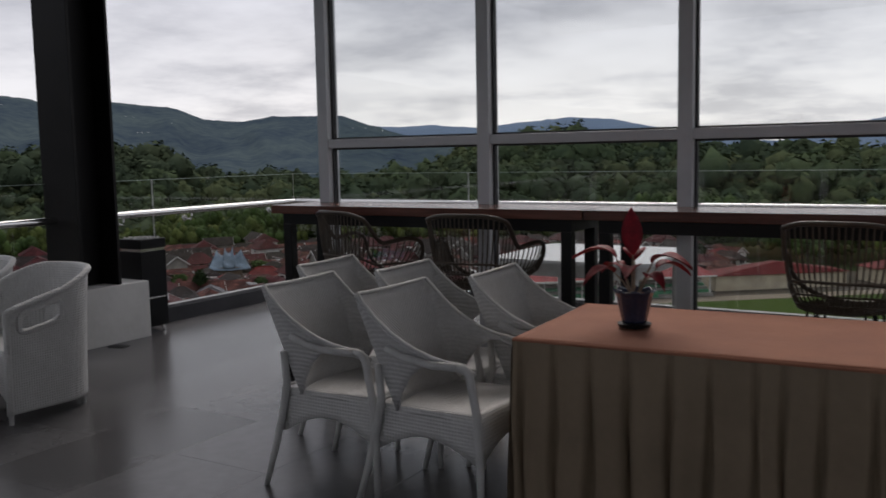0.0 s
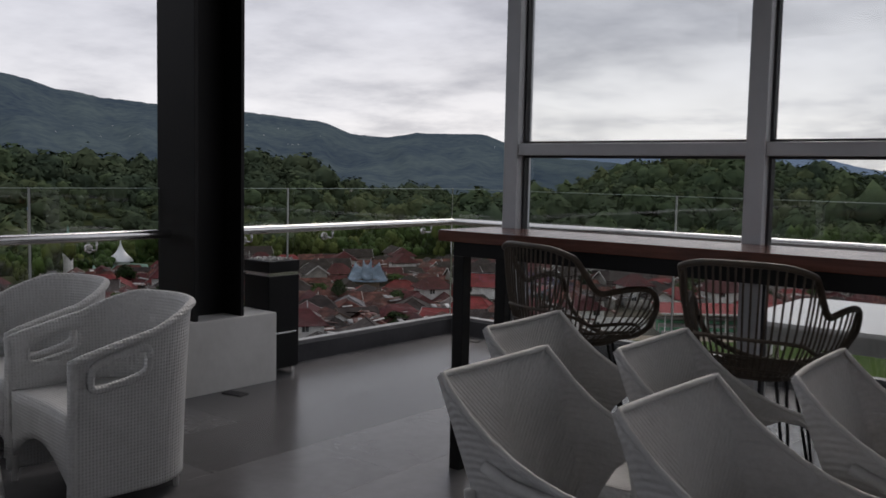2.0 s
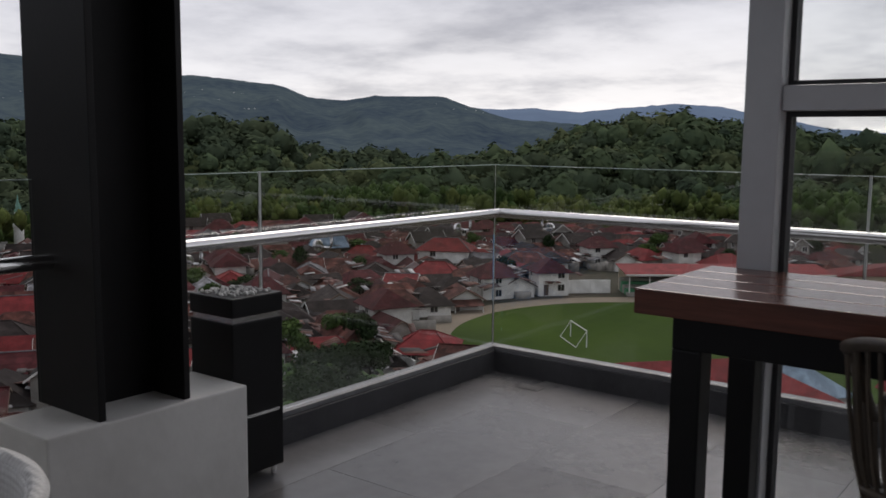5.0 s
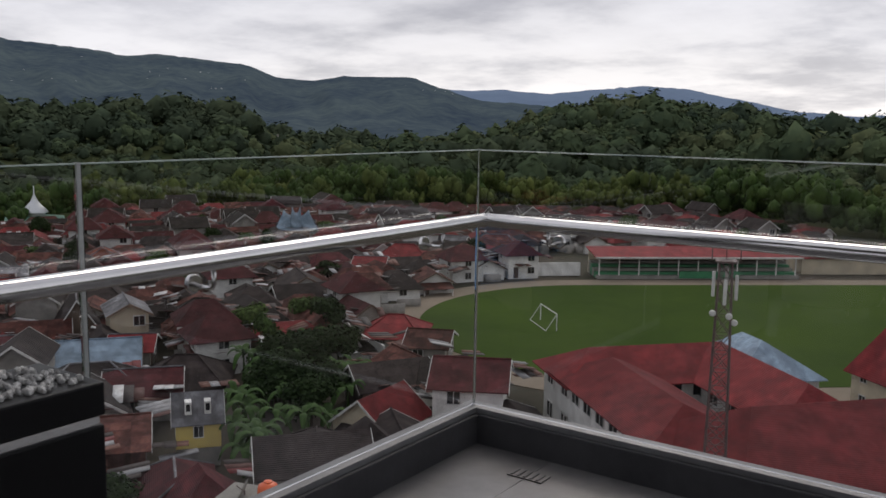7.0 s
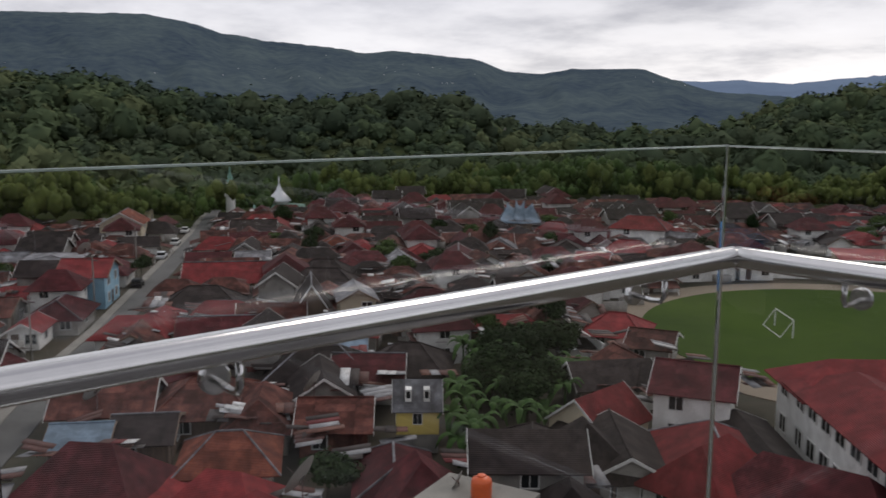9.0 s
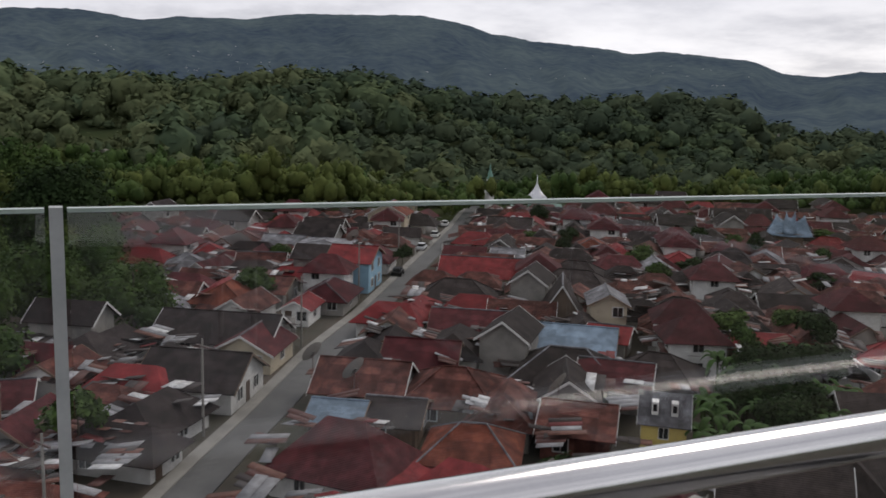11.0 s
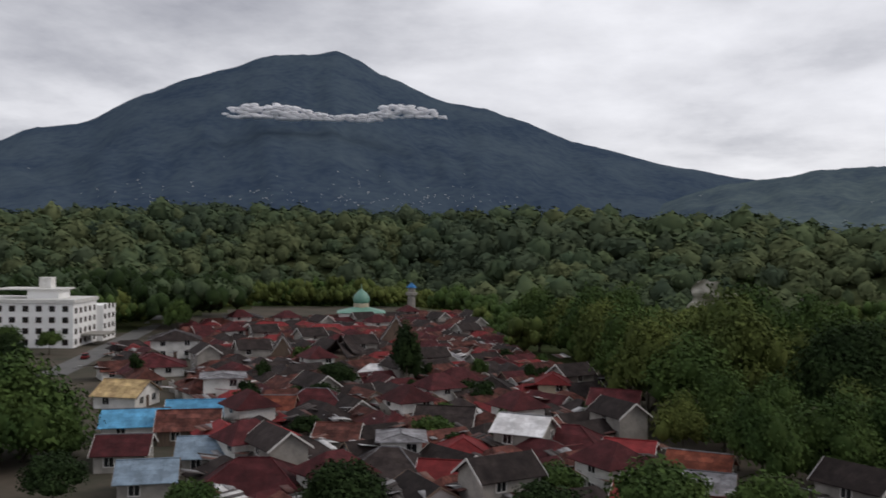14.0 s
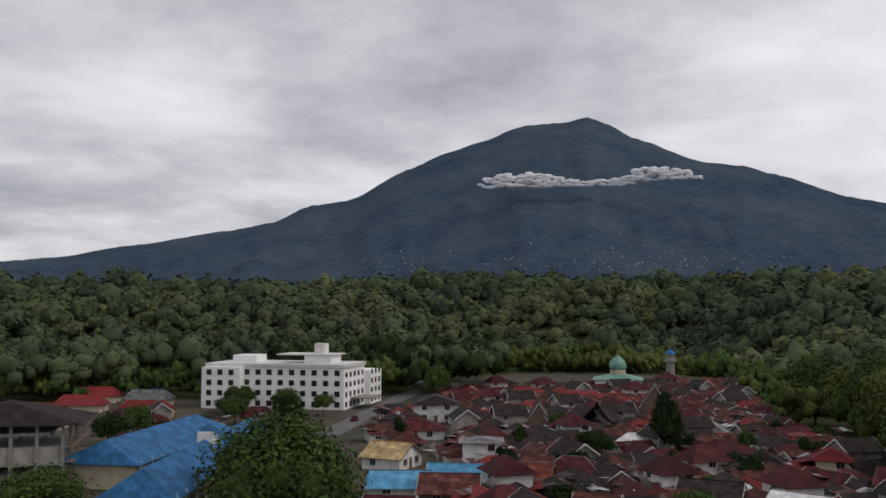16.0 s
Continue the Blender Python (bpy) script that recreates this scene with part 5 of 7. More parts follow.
ribbon("road", STREET, 4.6, G + 0.12, M["asphalt"], "narrow worn asphalt street between the houses")
ribbon("pavement", [(x + 1.9, y - 3.2) for x, y in STREET], 1.3, G + 0.22, M["concrete"], "raised concrete edge along the street")
STREET2 = [(-150, -165), (-189, -189), (-240, -221), (-300, -262)]
ribbon("road", STREET2, 7.0, G + 0.12, M["asphalt"], "street rising past the white hotel")


def street_gap(x, y):
    best = 1e9
    for pts in (STREET, STREET2):
        for (ax, ay), (bx, by) in zip(pts, pts[1:]):
            t = max(0, min(1, ((x - ax) * (bx - ax) + (y - ay) * (by - ay)) / ((bx - ax) ** 2 + (by - ay) ** 2)))
            best = min(best, math.hypot(x - ax - t * (bx - ax), y - ay - t * (by - ay)))
    return best

# ---- football ground ----
CU, CV = Vector((0.772, 0.636, 0)), Vector((-0.636, 0.772, 0))
C0 = Vector((-50, 120, 0))


def oval(radius, z, length=85):
    b = bmesh.new()
    vs = []
    for c, a0 in ((C0, 90), (C0 + CU * length, -90)):
        for i in range(33):
            a = radians(a0 + 180 * i / 32)
            p = c + CU * math.cos(a) * radius + CV * math.sin(a) * radius
            vs.append(b.verts.new((p.x, p.y, z)))
    f = b.faces.new(vs)
    r = bmesh.ops.extrude_face_region(b, geom=[f])
    bmesh.ops.translate(b, vec=(0, 0, -0.4), verts=[e for e in r["geom"] if isinstance(e, bmesh.types.BMVert)])
    bmesh.ops.recalc_face_normals(b, faces=b.faces)
    return b


tagged(obj("running_track", oval(37.5, G + 0.10), M["track"]), "dusty brown running track round the football field", "track", "", "structure")
tagged(obj("football_field", oval(32.0, G + 0.16), M["grass"]), "mown green football field", "field", "", "structure")


def local(u, v, z=0.0, rz=0.0):
    p = C0 + CU * u + CV * v
    return pose(p.x, p.y, G + z, 0, 0, math.degrees(math.atan2(CU.y, CU.x)) + rz)


goal = thing("football_goal", "white tubular football goal standing on the grass", "goal", local(-13, -0.5, 0.16, 8))
part("frame", tubem([(0, -3.66, 0), (0, -3.66, 2.44), (0, 3.66, 2.44), (0, 3.66, 0)], 0.09, 8), M["trimw"], goal)
for s in (-1, 1):
    part("back_stay", tubem([(0, s * 3.66, 2.44), (-1.6, s * 3.66, 0.1)], 0.06, 6), M["trimw"], goal)
part("ground_bar", tubem([(-1.6, -3.66, 0.08), (-1.6, 3.66, 0.08)], 0.06, 6), M["trimw"], goal)

stand = thing("grandstand", "long stand with green stepped seats under a red sheet roof", "grandstand", local(24, 44))
for i in range(5):
    part("seat_step", boxm(-20, -5 + 1.5 * i, -0.3, 20, -3.5 + 1.5 * i, 0.6 + 0.5 * i), M["green"] if i % 2 else M["concrete"], stand)
part("back_wall", boxm(-20, 2.6, -0.3, 20, 3.0, 4.4), M["w_cream"], stand)
for i in range(11):
    part("post", boxm(-19.6 + 3.9 * i, -4.3, 0, -19.4 + 3.9 * i, -4.1, 4.4), M["w_white"], stand)
b = bmesh.new()
sheet(b, lambda u, v: Vector((-20.5 + 41 * u, -5.4 + 9.2 * v, 4.3 + 0.9 * v)), 12, 2, 0.12)
part("roof", b, M["r_red"], stand, "faded red sheet roof")
part("fascia", boxm(-20.5, -5.5, 4.05, 20.5, -5.35, 4.35), M["trimw"], stand, "white fascia board")
part("banner", boxm(-4, -5.2, 0.2, 8, -5.1, 1.5), M["green"], stand, "bright green boards")
wl = thing("boundary_wall", "stained white wall round the sports ground", "wall")
pr = None
for i in range(25):
    a = radians(88 + 122 * i / 24)
    p = C0 + CU * math.cos(a) * 43 + CV * math.sin(a) * 43
    if pr is not None:
        d = p - pr
        part("wall_bay", boxm(0, -0.12, -0.3, d.length, 0.12, 2.6), M["w_white"], wl).matrix_basis = pose(pr.x, pr.y, G, 0, 0, math.degrees(math.atan2(d.y, d.x)))
    pr = p
for u, v, w in ((62, 45, 30), (98, 46, 26)):
    t = thing("low_hall", "low cream building with a red roof by the field", "building", local(u, v + 3))
    part("wall", wall_body(w, 7, 3.4), M["w_cream"], t)
    part("roof", gable_roof(w, 7, 3.4, 2.2, 0.6, 3.0), M["r_red"], t)
taken += [(C0.x + CU.x * q, C0.y + CU.y * q, 37) for q in (0, 25, 50, 75, 100)] + [(C0.x + CU.x * 24 + CV.x * 46, C0.y + CU.y * 24 + CV.y * 46, 22)]

# ---- school with red roofs ----
AX, BX = Vector((0.741, -0.671, 0)), Vector((0.671, 0.741, 0))
S0 = Vector((-37.3, 70.5, 0))


def wing(label, a, b, w, d, h, rise, hip, roof, turn=0):
    p = S0 + AX * a + BX * b
    t = thing("school_wing", label, "building", pose(p.x, p.y, G, 0, 0, math.degrees(math.atan2(AX.y, AX.x)) + turn), "school buildings")
    part("wall", wall_body(w, d, h), M["w_white"], t)
    part("roof", gable_roof(w, d, h, rise, 1.0, hip), roof, t)
    n = int(d / 2.6)
    for i in range(n):
        y = -d / 2 + (i + 0.5) * d / n
        for z in ((1.0, 4.4) if h > 6 else (1.0,)):
            for s in (-1, 1):
                opening(t, "window", s * w / 2, y, z, 1.7, 1.5, (s, 0))
    for i in range(int(w / 3)):
        x = -w / 2 + (i + 0.5) * w / int(w / 3)
        for z in ((1.0, 4.4) if h > 6 else (1.0,)):
            opening(t, "window", x, -d / 2, z, 1.5, 1.5, (0, -1))
    return t


wing("two-storey white school wing with red roof and many windows", 10, 4.9, 7.8, 20, 6.6, 1.7, 4, M["r_red"], 90)
wing("white school wing with a red roof beside the narrow yard", 8, 17.2, 7.4, 18, 6.5, 2.2, 3, M["r_red"], 90)
wing("school wing with a red roof across the yard end", -0.5, 11, 8, 20, 6.4, 2.0, 4, M["r_red"], 0)
wing("long two-storey school wing with a broad red roof", 23, 24, 13, 42, 6.7, 3.2, 5, M["r_red"], 0)
for a in range(2, 24):
    taken.append((S0.x + AX.x * 15 + BX.x * a * 2.4, S0.y + AX.y * 15 + BX.y * a * 2.4, 23))
tw = place(-24.2, 89.8, 48, 9, lambda m: house("white building with a pale blue-grey hipped roof", 12, 13.5, 2, M["w_white"], M["r_pale"], 3.2, 5.0, None, 3, m, "hall_building"))
place(-11.5, 98.0, 50, 7, lambda m: house("building with a tall pointed red roof", 8, 8, 2, M["w_cream"], M["r_red"], 6.0, 4.3, None, 3, m))
place(-36.2, 64.3, 48, 6, lambda m: house("low building with a dark sheet roof beside the school", 6.5, 15, 1, M["w_grey"], M["r_dark"], 1.0, 0.0, None, 12, m))
place(-27.6, 57.2, 100, 8, lambda m: house("white house with a dark stained red hip roof", 9, 16, 1, M["w_white"], M["r_maroon"], 3.0, 4.0, None, 8, m))
place(-34.5, 55.5, face(-34, 54, -30), 7, lambda m: house("white two-storey house with a bright red hip roof", 9, 11, 1, M["w_white"], M["r_red"], 3.2, 3.8, None, 9, m))
place(-24, 46, face(-24, 46, 10), 5, lambda m: house("small white block with a pale blue roof", 4, 5, 2, M["w_white"], M["r_pale"], 0.8, 1.5, None, 10, m))

# lattice mast
mast = thing("telecom_mast", "tall red-brown lattice mast with white antenna panels", "mast", pose(-14.3, 48.6, G, 0, 0, 20))


def mw(z):
    return 0.85 - 0.5 * z / 22


for sx in (-1, 1):
    for sy in (-1, 1):
        part("leg", tubem([(sx * mw(0), sy * mw(0), -0.3), (sx * mw(22), sy * mw(22), 22)], 0.06, 6), M["galv"], mast)
for i in range(20):
    z0, z1 = i * 1.1, (i + 1) * 1.1
    a, c = mw(z0), mw(z1)
    b = bmesh.new()
    for (x0, y0), (x1, y1) in (((-1, -1), (1, -1)), ((1, -1), (1, 1)), ((1, 1), (-1, 1)), ((-1, 1), (-1, -1))):
        tube(b, [(x0 * a, y0 * a, z0), (x1 * c, y1 * c, z1)], 0.032, 4, cap=False)
        tube(b, [(x1 * a, y1 * a, z0), (x0 * c, y0 * c, z1)], 0.032, 4, cap=False)
        tube(b, [(x0 * c, y0 * c, z1), (x1 * c, y1 * c, z1)], 0.028, 4, cap=False)
    part("brace", b, M["galv"], mast)
for i, (x, y, z) in enumerate(((-0.65, -0.2, 20.6), (0.65, 0, 20.4), (0, -0.65, 20.2), (0.1, 0.65, 20.8))):
    part("antenna_panel", boxm(x - 0.1, y - 0.08, z - 0.75, x + 0.1, y + 0.08, z + 0.75, 0.03), M["trimw"], mast, "white antenna panel")
for x, y, z in ((-0.62, -0.45, 18.9), (0.62, -0.4, 18.4), (0.3, -0.62, 18.8)):
    part("radio_dish", tube(bmesh.new(), [(x, y, z), (x, y - 0.05, z), (x, y - 0.2, z)], 0.2, 16, taper=[1, 1, 0.7]), M["trimw"], mast, "white round dish")
part("top_platform", boxm(-0.6, -0.6, 21.9, 0.6, 0.6, 22.0), M["galv"], mast)
for q in ((-0.8, 0), (0.8, 0)):
    part("top_arm", tubem([(q[0], 0, 21.9), (q[0], 0, 22.9), (0, 0, 23.5)], 0.04, 6), M["galv"], mast)
part("whip", tubem([(0, 0, 22), (0, 0, 24.6)], 0.03, 6), M["galv"], mast)
taken.append((-14.3, 48.6, 3))

# ---- houses that stand out ----
street_turn = math.degrees(math.atan2(46, -73)) - 90
t = place(-58.5, 46.0, face(-58, 46, -90), 4.6, lambda m: house("small yellow house with a silver zinc roof and dormers", 6.0, 6.0, 1, M["w_yellow"], M["r_grey"], 2.5, 0.0, None, 31, m @ Matrix.Diagonal((0.8, 0.8, 0.85, 1))))
for s in (-1, 1):
    dm = part("dormer", boxm(0.9, s * 1.3 - 0.45, 3.3, 2.6, s * 1.3 + 0.45, 4.7, 0.03), M["w_white"], t, "white dormer window")
    part("pane", boxm(2.601, s * 1.3 - 0.28, 3.7, 2.64, s * 1.3 + 0.28, 4.5), M["void"], dm)
t.matrix_basis = pose(-58.5, 46.0, G + 2.2, 0, 0, face(-58, 46, -90)) @ Matrix.Diagonal((0.62, 0.62, 0.78, 1))
part("basement", boxm(-2.9, -2.9, -2.6, 2.9, 2.9, -0.41), M["w_grey"], t, "grey cement base")
place(-49, 59.5, face(-49, 59, -35), 7, lambda m: house("house with a bright red gable roof", 8, 9, 1, M["w_cream"], M["r_red"], 2.6, 0, M["r_dark"], 32, m))
place(-43, 50.5, face(-43, 50, 15), 6.5, lambda m: house("dark house with a black-brown hip roof", 9, 9, 1, M["w_grey"], M["r_dark"], 3.6, 4.2, None, 33, m))
place(-63, 19.0, face(-63, 19, 60), 7.5, lambda m: house("white house with a large maroon hip roof", 10, 12, 1, M["w_white"], M["r_maroon"], 3.4, 4.6, M["r_red"], 34, m))
place(-55, 25.5, face(-55, 25, 60), 5, lambda m: house("white house with a faded red roof", 7, 8, 1, M["w_cream"], M["r_red"], 2.0, 3.0, None, 35, m))
rb = place(-47.0, 25.0, face(-47, 25, 40), 8, lambda m: house("wide house with a bright red hip roof and a dish", 11, 13, 1, M["w_white"], M["r_red"], 3.0, 5.0, None, 36, m))
place(-46.5, 36.5, face(-47, 36, 10), 5.5, lambda m: house("house with a ribbed brown hip roof and white ridges", 8, 9, 1, M["w_white"], M["r_maroon"], 3.0, 3.8, None, 37, m))
place(-36.5, 41.5, face(-37, 41, 5), 5, lambda m: house("white house with a blackened hip roof", 8, 8, 1, M["w_white"], M["r_dark"], 3.0, 3.6, None, 38, m))
# rows of houses that stand out: place, width, depth, turn from facing the terrace, look
STREET_WEST = [
    (-105.1, 17.2, 16.0, 9, 90, "dark white"),
    (-88.6, 12.6, 11.2, 9, 90, "dark white"),
    (-96.2, 24.8, 7.8, 8, 20, "maroon cream"),
    (-125.1, 21.6, 8.6, 8, 15, "orange cream hip"),
    (-129.8, 29.0, 6.9, 8, 80, "rust grey"),
    (-123.3, 36.9, 7.5, 9, 10, "maroon grey hip"),
    (-117.2, 30.1, 4.3, 6, 0, "red white"),
    (-122.3, 12.7, 5.6, 7, 0, "grey white hip"),
    (-150.8, 19.9, 8.3, 8, 5, "grey white hip"),
    (-167.7, 40.6, 8.8, 8, 70, "grey white"),
    (-153.9, 44.5, 9.2, 8, 15, "grey white 2 flat"),
    (-149.7, 32.0, 8.8, 7, 80, "rust wood"),
    (-148.2, 41.8, 6.9, 7, 10, "maroon wood"),
    (-178.0, 34.8, 8.1, 6, 0, "rust grey hip"),
]
TOWN_NORTH = [
    (-164.0, 25.4, 7.4, 6, 0, "red white hip"),
    (-205.3, 38.9, 8.0, 6, 80, "white grey"),
    (-190.9, 32.3, 7.4, 6, 10, "maroon wood"),
    (-196.0, 72.7, 10.0, 9, 10, "orange cream 2"),
    (-229.2, 90.4, 5.0, 6, 0, "red cream 2 hip"),
    (-136.4, 47.0, 7.9, 10, 80, "red blue 2"),
    (-132.4, 65.7, 16, 9, 85, "red cream"),
    (-116.2, 53.3, 12.4, 9, 85, "dark grey hip"),
    (-125.7, 95.8, 9.2, 9, 10, "grey white"),
    (-151.1, 99.3, 8.7, 8, 0, "orange cream hip"),
    (-180.9, 96.6, 11.1, 9, 80, "dark white"),
    (-184.1, 104.7, 7.4, 8, 0, "red white"),
    (-186.1, 119.9, 13.4, 8, 80, "red white hip"),
    (-145.5, 77.2, 6.3, 7, 85, "grey grey"),
]
STREET_EAST = [
    (-73.3, 21.8, 4.9, 6, 85, "pale grey"),
    (-71.9, 26.7, 5.4, 7, 85, "dark wood"),
    (-81.4, 27.0, 9.7, 8, 85, "rust grey"),
    (-76.2, 34.4, 9.2, 10, 80, "rust wood hip"),
    (-99.5, 47.5, 10.8, 7, 85, "maroon wood"),
    (-87.3, 35.7, 8.7, 8, 85, "maroon wood"),
    (-87.4, 54.9, 11.2, 8, 85, "pale white"),
    (-78.1, 48.5, 12.2, 9, 85, "dark wood hip"),
    (-73.9, 57.2, 9.3, 8, 80, "dark white hip"),
    (-97.7, 66.7, 5.4, 7, 5, "grey cream 2"),
    (-89.4, 61.7, 5.3, 6, 80, "red grey"),
    (-93.1, 73.3, 7.0, 8, 0, "rust wood hip"),
    (-125.1, 79.3, 11.5, 9, 80, "dark wood hip"),
    (-62.1, 29.6, 7.8, 7, 80, "orange white hip"),
]
RIVER_BANK = [
    (-98.4, -20.2, 8.2, 8, 80, "red grey"),
    (-96.8, -13.5, 7.7, 8, 85, "rust wood"),
    (-88.0, -6.0, 5.8, 7, 80, "maroon grey"),
    (-85.0, -10.2, 8.5, 8, 85, "rust grey"),
    (-88.4, -17.7, 5.3, 7, 70, "rust wood"),
    (-108.2, -15.8, 7.1, 8, 85, "grey grey"),
    (-121.8, -27.4, 7.2, 7, 80, "red white"),
]
NEAR_ROWS = [
    (-131.9, 106.1, 7.6, 7, 0, "red white hip"),
    (-124.4, 96.9, 8.2, 8, 0, "grey white"),
    (-122.3, 107.0, 10.0, 9, 0, "maroon white"),
    (-101.9, 103.3, 8.5, 9, 10, "dark white"),
    (-129.6, 124.8, 6.9, 7, 0, "grey grey hip"),
    (-120.3, 158.9, 13.4, 8, 80, "red white 2 hip"),
    (-108.9, 140.2, 11.4, 8, 80, "red grey hip"),
    (-115.8, 129.5, 10.1, 9, 0, "dark wood hip"),
    (-106.4, 126.7, 6.4, 8, 80, "red grey"),
    (-138.0, 150.4, 10.5, 8, 80, "red white hip"),
    (-111.2, 160.7, 7.5, 7, 70, "grey white"),
    (-102.9, 166.0, 12.5, 8, 80, "rust grey hip"),
    (-96.9, 78.3, 9.0, 8, 80, "dark grey hip"),
    (-117.9, 74.4, 13.6, 9, 80, "dark white hip"),
]
BELOW = [
    (-104.2, 63.7, 6.4, 9, 0, "dark wood steep"),
    (-44.8, 68.3, 7.7, 8, 85, "maroon white 2"),
    (-69.7, 87.9, 8.1, 8, 80, "red white hip"),
    (-74.0, 51.9, 7.9, 8, 85, "maroon grey"),
    (-62.6, 85.9, 5.6, 7, 80, "rust grey"),
    (-57.3, 74.6, 6.9, 7, 30, "rust wood"),
    (-50.8, 37.5, 5.5, 8, 0, "maroon white hip"),
    (-46.8, 48.5, 6.1, 9, 0, "dark white hip"),
    (-42.3, 54.0, 7.1, 10, 10, "dark grey"),
    (-37.1, 59.5, 9.0, 10, 10, "red white hip"),
    (-64.4, 41.3, 6.8, 8, 85, "rust rust"),
    (-62.0, 33.2, 5.3, 6, 80, "grey grey"),
]
VALLEY_ROW = [
    (-162.6, -146.7, 16, 9, 0, "maroon white hip"),
    (-191.3, -164.6, 14.3, 8, 0, "dark white 2 hip"),
    (-141.1, -110.1, 8.5, 7, 0, "grey white 2 flat"),
    (-129.4, -123.1, 9.6, 9, 60, "straw white"),
    (-108.6, -101.8, 10.9, 7, 85, "bluer white"),
    (-120.5, -97.2, 14.7, 7, 85, "bluer cream"),
    (-110.5, -92.9, 10.1, 8, 85, "rust wood"),
    (-127.9, -89.9, 8.9, 8, 80, "orange yellow"),
    (-171.8, -93.2, 9.9, 8, 80, "white yellow hip"),
    (-191.1, -130.2, 8.0, 9, 0, "dark wood steep"),
    (-135.9, -85.9, 12.3, 9, 80, "maroon cream hip"),
    (-229.3, -135.3, 9.2, 6, 0, "red blue"),
    (-253.7, -176.9, 14.6, 7, 80, "red white hip"),
    (-254.2, -155.1, 16, 8, 80, "red cream hip"),
]
VALLEY_TOWN = [
    (-164.6, -63.7, 10.6, 9, 0, "dark white hip"),
    (-164.6, -51.4, 6.0, 6, 0, "red cream 2 hip"),
    (-165.1, -47.7, 9.8, 8, 0, "red white hip"),
    (-119.0, -41.5, 7.7, 7, 70, "white grey 2"),
    (-111.2, -47.6, 10.1, 8, 0, "red white hip"),
    (-99.2, -44.1, 8.4, 7, 80, "red white"),
    (-100.5, -53.1, 10.2, 9, 80, "dark cream hip"),
    (-87.0, -64.0, 13.2, 10, 80, "maroon grey hip"),
    (-146.6, -35.1, 8.6, 7, 80, "maroon wood 2"),
    (-106.6, -54.6, 6.1, 6, 0, "grey white 2 flat"),
    (-114.5, -68.7, 6.8, 8, 80, "rust grey"),
    (-131.5, -59.0, 10.1, 8, 80, "dark white"),
    (-285.7, -212.0, 16, 8, 0, "dark white hip"),
    (-124.1, -36.4, 10.8, 9, 80, "maroon wood hip"),
]
VALLEY_EDGE = [
    (-103.3, -19.3, 8.9, 10, 0, "rust grey"),
    (-110.7, -13.3, 10.1, 9, 80, "rust wood"),
    (-93.8, -90.1, 7.5, 8, 80, "maroon grey"),
    (-84.2, -77.4, 7.3, 7, 85, "pale grey"),
    (-97.5, -78.7, 8.8, 7, 85, "pale grey"),
    (-117.2, -17.5, 8.4, 8, 80, "orange grey"),
    (-315.0, -176.2, 13.6, 7, 0, "maroon grey hip"),
    (-318.2, -143.0, 16, 7, 80, "red cream hip"),
    (-232.8, -119.3, 11.6, 8, 0, "dark wood steep"),
    (-202.5, -90.0, 9.8, 7, 0, "grey white"),
    (-198.1, -75.0, 10.7, 7, 0, "maroon white hip"),
]
ROOFW = dict(ROOFN, r_pale="pale blue-grey zinc roof", r_straw="yellowed sheet roof", r_sky="bright sky-blue sheet roof")
WALLW = dict(WALLN, w_blue="light blue walls", w_yellow="yellow walls", r_rust="rusty sheet walls")


def nearest_street(x, y):
    best = (1e9, 0, 0)
    for (ax, ay), (bx, by) in zip(STREET, STREET[1:]):
        k = max(0, min(1, ((x - ax) * (bx - ax) + (y - ay) * (by - ay)) / ((bx - ax) ** 2 + (by - ay) ** 2)))
        px, py = ax + k * (bx - ax), ay + k * (by - ay)
        best = min(best, (math.hypot(x - px, y - py), px, py))
    return best


def known_house(x, y, w, d, turn, style, seed):
    words = style.split()
    roof = "r_sky" if words[0] == "bluer" else "r_" + words[0]
    wall = "r_rust" if words[1] == "rust" else "w_" + words[1]
    st = 2 if "2" in words else 1
    rz = face(x, y, turn)
    gap, qx, qy = nearest_street(x, y)
    if gap < 22:
        rz = street_turn + 90 * round((rz - street_turn) / 90)
    w *= 0.86
    if 45 < (rz - face(x, y)) % 180 < 135:
        w, d = d, w
    need = min(w, d) / 2 + 3.0
    if gap < need:
        x, y = qx + (x - qx) / gap * need, qy + (y - qy) / gap * need
    rise, hip = min(w, d) * 0.27, 0.0
    shape = "gable-ended"
    if "hip" in words:
        hip, shape = min(w, d) * 0.46, "hip-roofed"
    if "steep" in words:
        rise, shape = w * 0.75, "steep-roofed"
    if "flat" in words:
        rise, hip, shape = 0.5, min(w, d) * 0.4, "block-like"
    label = "%s %s house with %s and %s" % ("two-storey" if st == 2 else "low", shape, WALLW[wall], ROOFW[roof])
    taken.append((x, y, 0.40 * max(w, d)))
    porch = M["r_rust"] if seed % 4 == 0 and st == 1 else None
    t = house(label, w, d, st, M[wall], M[roof], rise, hip, porch, seed, pose(x, y, G, 0, 0, rz), eave=2.55)
    # caps along the ridge and the hips
    top, hd, cap = 2.55 * st + rise, d / 2 + (0.8 if hip else 0.55), M["r_grey"] if seed % 3 == 0 else M[roof]
    part("ridge_cap", tubem([(0, -hd + hip, top + 0.02), (0, hd - hip, top + 0.02)], 0.11, 6), cap, t)
    if hip:
        low, hw = 2.55 * st - rise * 0.8 / (w / 2), w / 2 + 0.8
        for sx in (-1, 1):
            for sy in (-1, 1):
                part("hip_cap", tubem([(0, sy * (hd - hip), top + 0.02), (sx * hw, sy * hd, low + 0.02)], 0.09, 5), cap, t)


